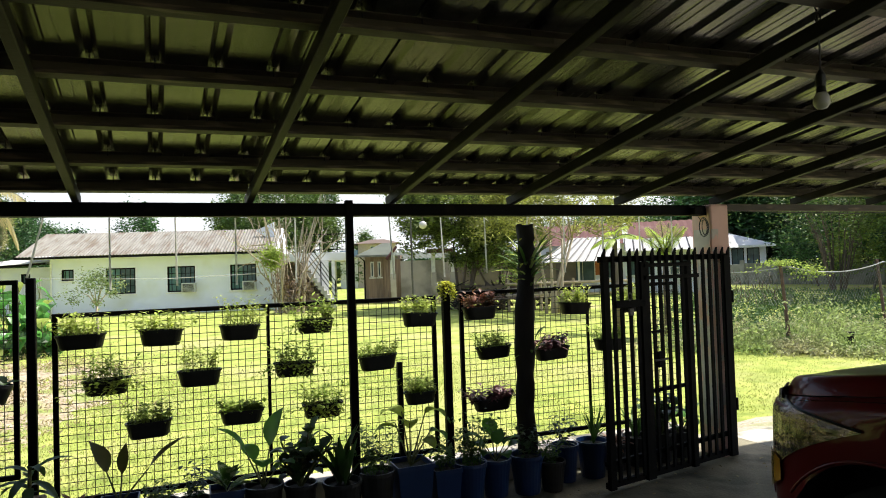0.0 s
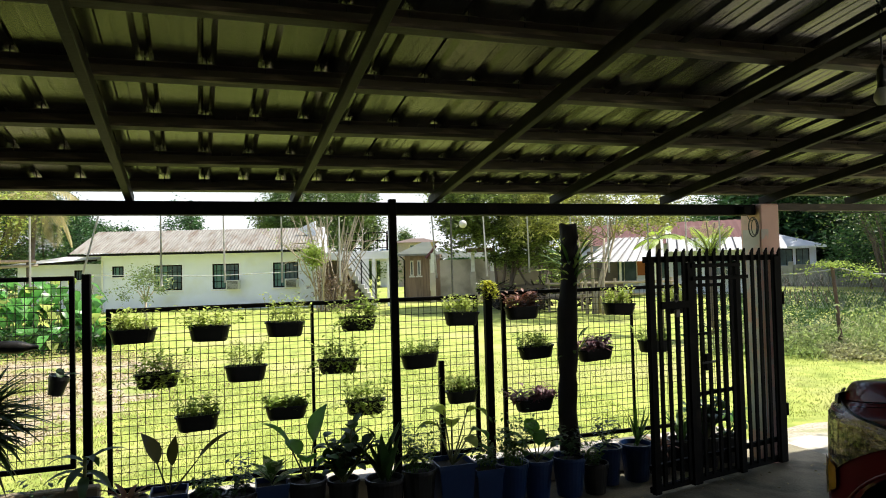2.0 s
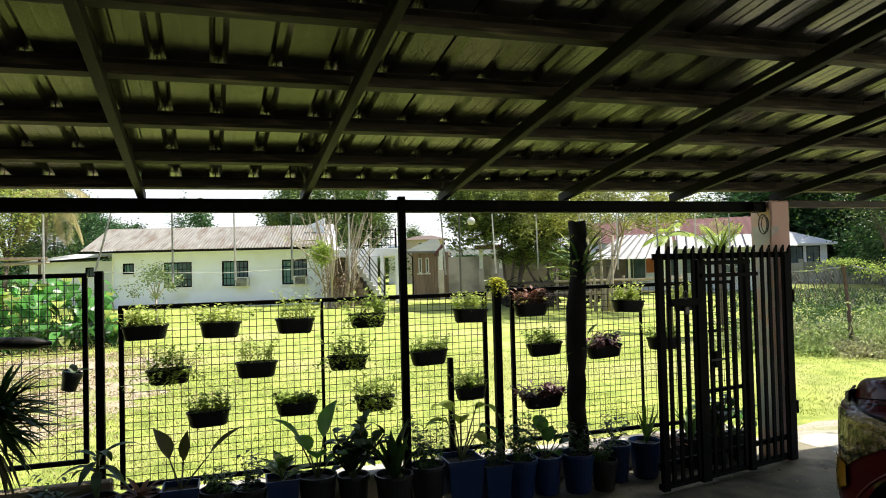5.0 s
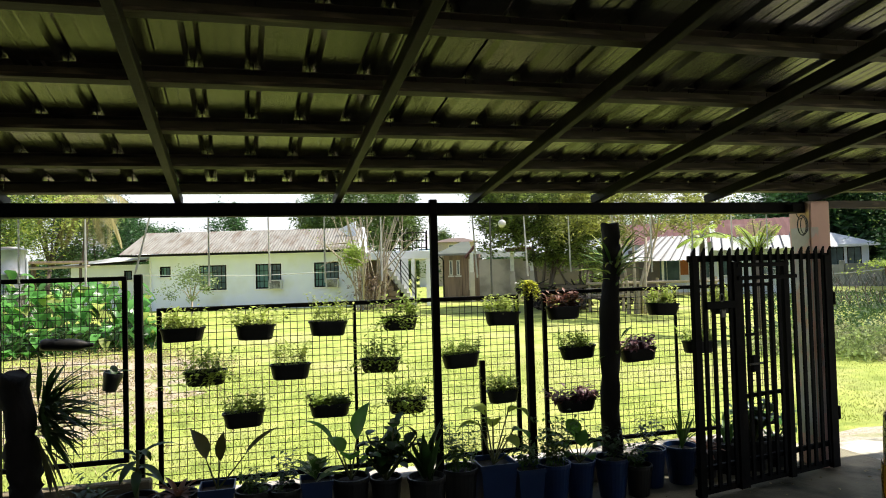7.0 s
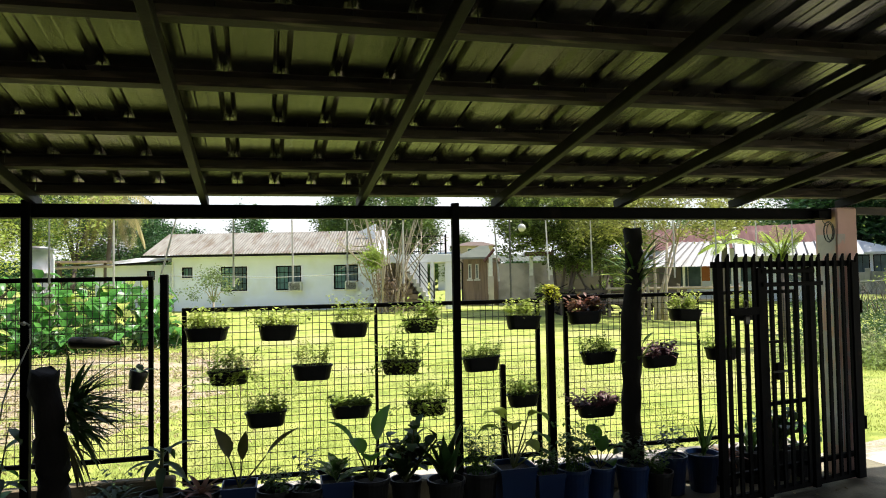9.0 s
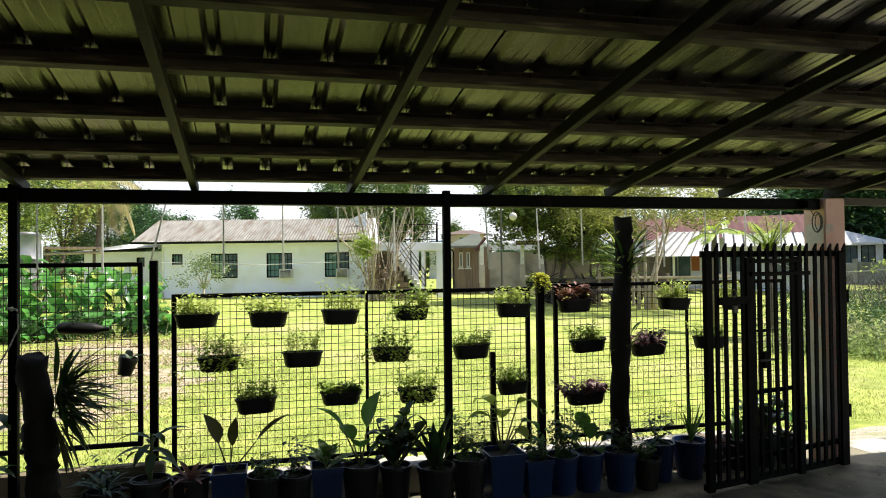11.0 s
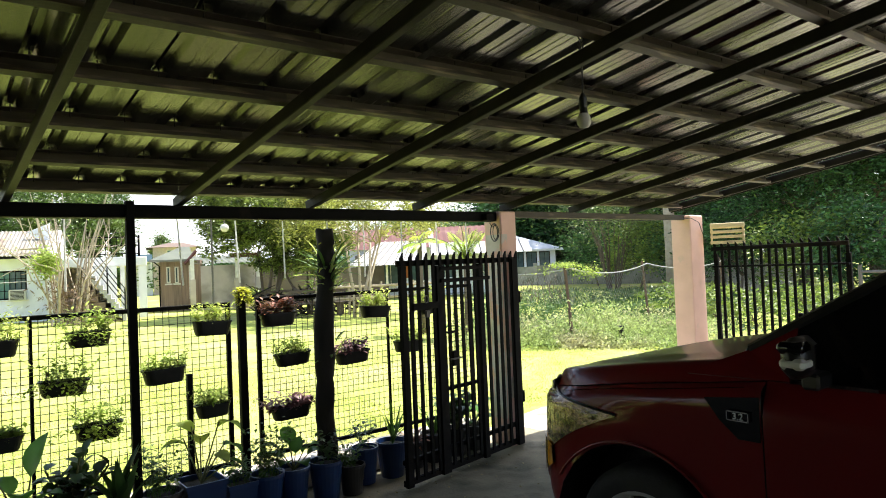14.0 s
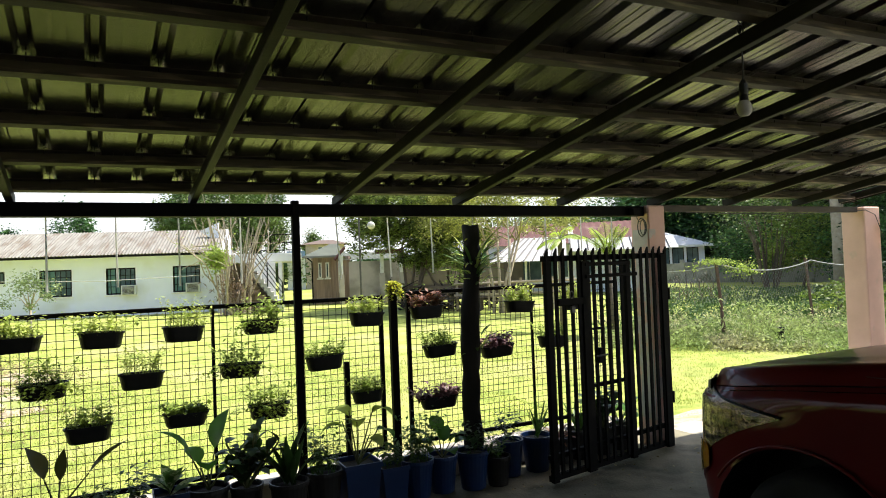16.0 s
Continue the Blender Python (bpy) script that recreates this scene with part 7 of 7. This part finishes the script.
# ---- field with shrubs, net fence and vine on the right ----
NET = mat("grey_net_wire", (0.30, 0.31, 0.30), 0.6, 0.3)
RUSTPOLE = mat("rusty_post", (0.13, 0.08, 0.055), 0.8, 0.0, (0.09, 0.055, 0.04), 10, bump=0.3)
nf = thing("net_fence", label="sagging grey wire net fence on rusty posts", category="fence")
P = [spot(40.5, 18.5), spot(49.1, 14.2), spot(55.2, 17.5), spot(61.0, 19.5)]
for p in P:
    part("post", tube(bmesh.new(), [p - Vector((0, 0, 0.1)), p + Vector((-0.09, 0.08, 1.58))], 0.032, 7), RUSTPOLE, nf)
bmn = bmesh.new()
for a, b in zip(P, P[1:]):
    ln = (b - a).length
    top = lambda q: a.lerp(b, q) + Vector((0, 0, 1.52 - 0.16 * 4 * q * (1 - q)))
    part("top_wire", tube(bmesh.new(), [top(q) for q in np.linspace(0, 1, 13)], 0.014, 5, False), NET, nf)
    nx = int(ln / 0.11)
    for i in range(nx):
        q = i / nx
        t0 = top(q)
        for dq in (0.18, -0.18):
            q2 = min(1, max(0, q + dq * 3.0 / ln))
            b0 = a.lerp(b, q2) + Vector((0, 0, 0.75))
            tube(bmn, [t0, b0], 0.0022, 3, False)
ob = part("netting", bmn, NET, nf)
ob["kind"] = "stuff"
vn = thing("vine", pose(*(spot(49.1, 14.2)), 0, 0, -49.1), "yellow green creeper hanging over the fence post", "vine")
pts = np.concatenate([rng.normal(size=(420, 3)) * np.array((0.15, 0.08, 0.035)) + np.array((-0.14, 0, 1.60)), rng.normal(size=(380, 3)) * np.array((0.15, 0.08, 0.08)) + np.array((0.36, -0.05, 1.44)), rng.normal(size=(60, 3)) * np.array((0.15, 0.1, 0.06)) + np.array((-0.5, 0.05, 1.5))])
v, f = leaf_cloud(pts, 0.04, 0.7)
mesh_of("leaves", v, f, LEAF_MID, vn)
part("stem", tube(bmesh.new(), [(-0.05, 0.05, -0.1), (-0.08, 0.03, 0.9), (-0.1, 0.0, 1.6)], [0.02, 0.015, 0.01], 5), BARK, vn)
st = ([], [])
for k in range(170):
    q = Vector((rng.uniform(-1.05, -0.1), rng.uniform(-0.15, 0.15), rng.uniform(0.95, 1.5)))
    add(st, leaf_strip(q, way_of(rng.uniform(0, 6.3), rng.uniform(-1.2, 0.6)), rng.uniform(0.1, 0.3), 0.014, 0.8, 0.2, 4))
mesh_of("dead_growth", st[0], st[1], BARK, vn)
sp = thing("stub_post", pose(*spot(53.0, 13.6)), "short dark broken wooden post in the weeds", "post")
part("stub", tube(bmesh.new(), [(0, 0, -0.1), (0.01, 0, 0.38)], [0.07, 0.06], 9), BARK_DARK, sp)
# weeds: many single leaves and stems on the field
WEED = mat("field_weeds", (0.17, 0.26, 0.068), 0.6, 0.0, (0.36, 0.43, 0.15), 1.1, trans=0.42, vary=0.5, island=True, spots=(0.42, 0.41, 0.22), spot_scale=0.7)
pts = []
for _ in range(230):
    b = rng.uniform(41, 60)
    d = 13.4 + (5 if b > 49.5 else 2.6) * rng.uniform(0, 1) ** 1.7
    c = spot(b, d)
    hgt = rng.choice((0.18, 0.32, 0.7), p=(0.5, 0.36, 0.14)) * rng.uniform(0.7, 1.15) * (1.25 if 50 < b < 54 else 0.72)
    q = rng.normal(size=(190, 3)) * np.array((0.3, 0.3, 0.0)) + np.array((c.x, c.y, c.z))
    q[:, 2] += hgt * rng.beta(1.5, 1.4, 190)
    pts.append(q)
v, f = leaf_cloud(np.concatenate(pts), 0.075, 0.45, 1.0)
ob = mesh_of("field_weeds", v, f, WEED)
tagged(ob, "overgrown pale green weeds and shrubs in the field", "weeds", kind="stuff")
# unmown grass behind the netting, coloured dark to stand for the trees' shade
SHADE_GRASS = mat("rough_grass", (0.04, 0.085, 0.022), 0.6, 0.0, (0.07, 0.14, 0.035), 0.5, trans=0.2, vary=0.4, island=True)
pts = []
for _ in range(520):
    c = spot(rng.uniform(41, 62), rng.uniform(16, 34))
    q = rng.normal(size=(50, 3)) * np.array((0.5, 0.5, 0.0)) + np.array((c.x, c.y, c.z))
    q[:, 2] += rng.uniform(0.06, 0.16) * rng.beta(1.3, 1.6, 50)
    pts.append(q)
v, f = leaf_cloud(np.concatenate(pts), 0.14, 0.3, 1.0)
tagged(mesh_of("rough_grass", v, f, SHADE_GRASS), "unmown grass behind the netting, dark green for the trees' shade", "grass", kind="stuff")
# low grey boundary wall along the wood's foot
bw = thing("boundary_wall", label="low weathered grey block wall at the wood's foot", category="wall")
WALL_GREY = mat("mossy_grey_block", (0.27, 0.27, 0.26), 0.95, 0.0, (0.15, 0.16, 0.14), 1.4, 9, bump=0.6, bump_scale=12, spots=(0.06, 0.075, 0.045), spot_scale=0.9, spot_edge=(0.5, 0.66))
ends = [spot(39.0 + 2.3 * k, 41.5 - 0.25 * k) for k in range(11)]
for k, (a, b) in enumerate(zip(ends, ends[1:])):
    turn = math.degrees(math.atan2(b.y - a.y, b.x - a.x))
    wide = (b - a).length
    part("panel", boxed(0.0, wide - 0.004, -0.07, 0.07, -0.3, 1.18 + 0.08 * math.sin(k * 2.1), bevel=0.01), WALL_GREY, bw).matrix_basis = pose(a.x, a.y, a.z, 0, 0, turn)
    part("pier", boxed(-0.12, 0.12, -0.16, 0.072, -0.3, 1.34, bevel=0.015), WALL_GREY, bw).matrix_basis = pose(a.x, a.y, a.z, 0, 0, turn)
# pipe rail and low sheds on the far right
pr = thing("pipe_rail_fence", label="grey pipe rail and wire fence beyond the carport", category="fence")
a, b = Vector((13.2, 5.6, -0.05)), Vector((13.2, -1.5, -0.05))
for z in (1.30, 0.9, 0.5):
    part("rail", tube(bmesh.new(), [a + Vector((0, 0, z)), b + Vector((0, 0, z))], 0.025 if z > 1 else 0.006, 6), STEEL_GREY, pr)
for q in (0.0, 0.25, 0.5, 0.75, 1.0):
    p = a.lerp(b, q)
    part("post", tube(bmesh.new(), [p - Vector((0, 0, 0.1)), p + Vector((0, 0, 1.42))], 0.032, 7), STEEL_GREY, pr)
sd = thing("low_shed", pose(*spot(63.5, 30.0), 0, 0, -62), "low grey timber shed with a pale sheet roof", "shed")
part("wall", boxed(-1.3, 1.2, 0, 1.5, -0.1, 1.25), GREY_BLOCK, sd)
part("roof", boxed(-1.6, 1.5, -0.3, 1.8, 1.32, 1.37), WHITE_ROOF, sd)
part("beam", boxed(-1.3, 1.2, -0.1, -0.002, 1.25, 1.319), BROWN_WOOD, sd)
for bearing, dist, h, c in ((57.0, 20, 0.9, 0.9), (60.0, 18, 1.0, 1.0), (63.2, 17, 0.8, 0.9), (66.5, 18.5, 1.0, 1.0), (70, 17, 0.9, 1.0), (74, 17, 1.0, 1.1)):
    tree(spot(bearing, dist), h, c, 0.05, 0.03, 900, 0.12, YOUNG_LEAF, "low bright green shrub in the field", "shrub", clusters=22, spread=0.25, category="shrub")

# fallen leaves and grit on the slab
q = np.stack([rng.uniform(1.5, 5.6, 260), 5.25 - 2.6 * rng.uniform(0, 1, 260) ** 2, np.full(260, 0.008)], 1)
v, f = leaf_cloud(q, 0.03, 0.5, 0.05)
v[:, 2] = np.maximum(v[:, 2], 0.004)
tagged(mesh_of("leaf_litter", v, f, DRY_WEED), "scattered dry leaf litter on the concrete floor", "litter", kind="stuff")

# ---- grass ----
def blades(n, x0, x1, y0, y1, hmin, hmax, w):
    x, y = rng.uniform(x0, x1, n), y0 + (y1 - y0) * rng.uniform(0, 1, n) ** 1.5
    z = np.array([ground_z(a, b) for a, b in zip(x, y)])
    az, h = rng.uniform(0, 2 * math.pi, n), rng.uniform(hmin, hmax, n)
    base = np.stack([x, y, z], 1)
    side = np.stack([np.cos(az), np.sin(az), 0 * az], 1) * w
    tip = base + np.stack([np.sin(az) * h * rng.uniform(-1.1, 1.1, n), np.cos(az) * h * rng.uniform(-1.1, 1.1, n), h], 1)
    v = np.stack([base - side, base + side, tip], 1).reshape(-1, 3)
    return v, (np.arange(n)[:, None] * 3 + np.array([0, 1, 2])).tolist()


for n, area in ((110000, (-5.5, 5.0, 6.0, 13.0, 0.010, 0.030, 0.0045)), (45000, (5.0, 14.0, 6.3, 13.0, 0.012, 0.035, 0.005))):
    v, f = blades(n, *area)
    tagged(mesh_of("grass", v, f, GRASS), "short green and yellow lawn grass", "grass", kind="stuff")

# dark undergrowth deeper in the wood
for k in range(15):
    tree(spot(43 + 2.3 * k, rng.uniform(47, 53)), rng.uniform(5.0, 7.5), 2.6, 0.1, 0.1, 2600, 0.5, FOREST, "dark green undergrowth deep in the wood", "bush", clusters=40, spread=0.22, category="bush")
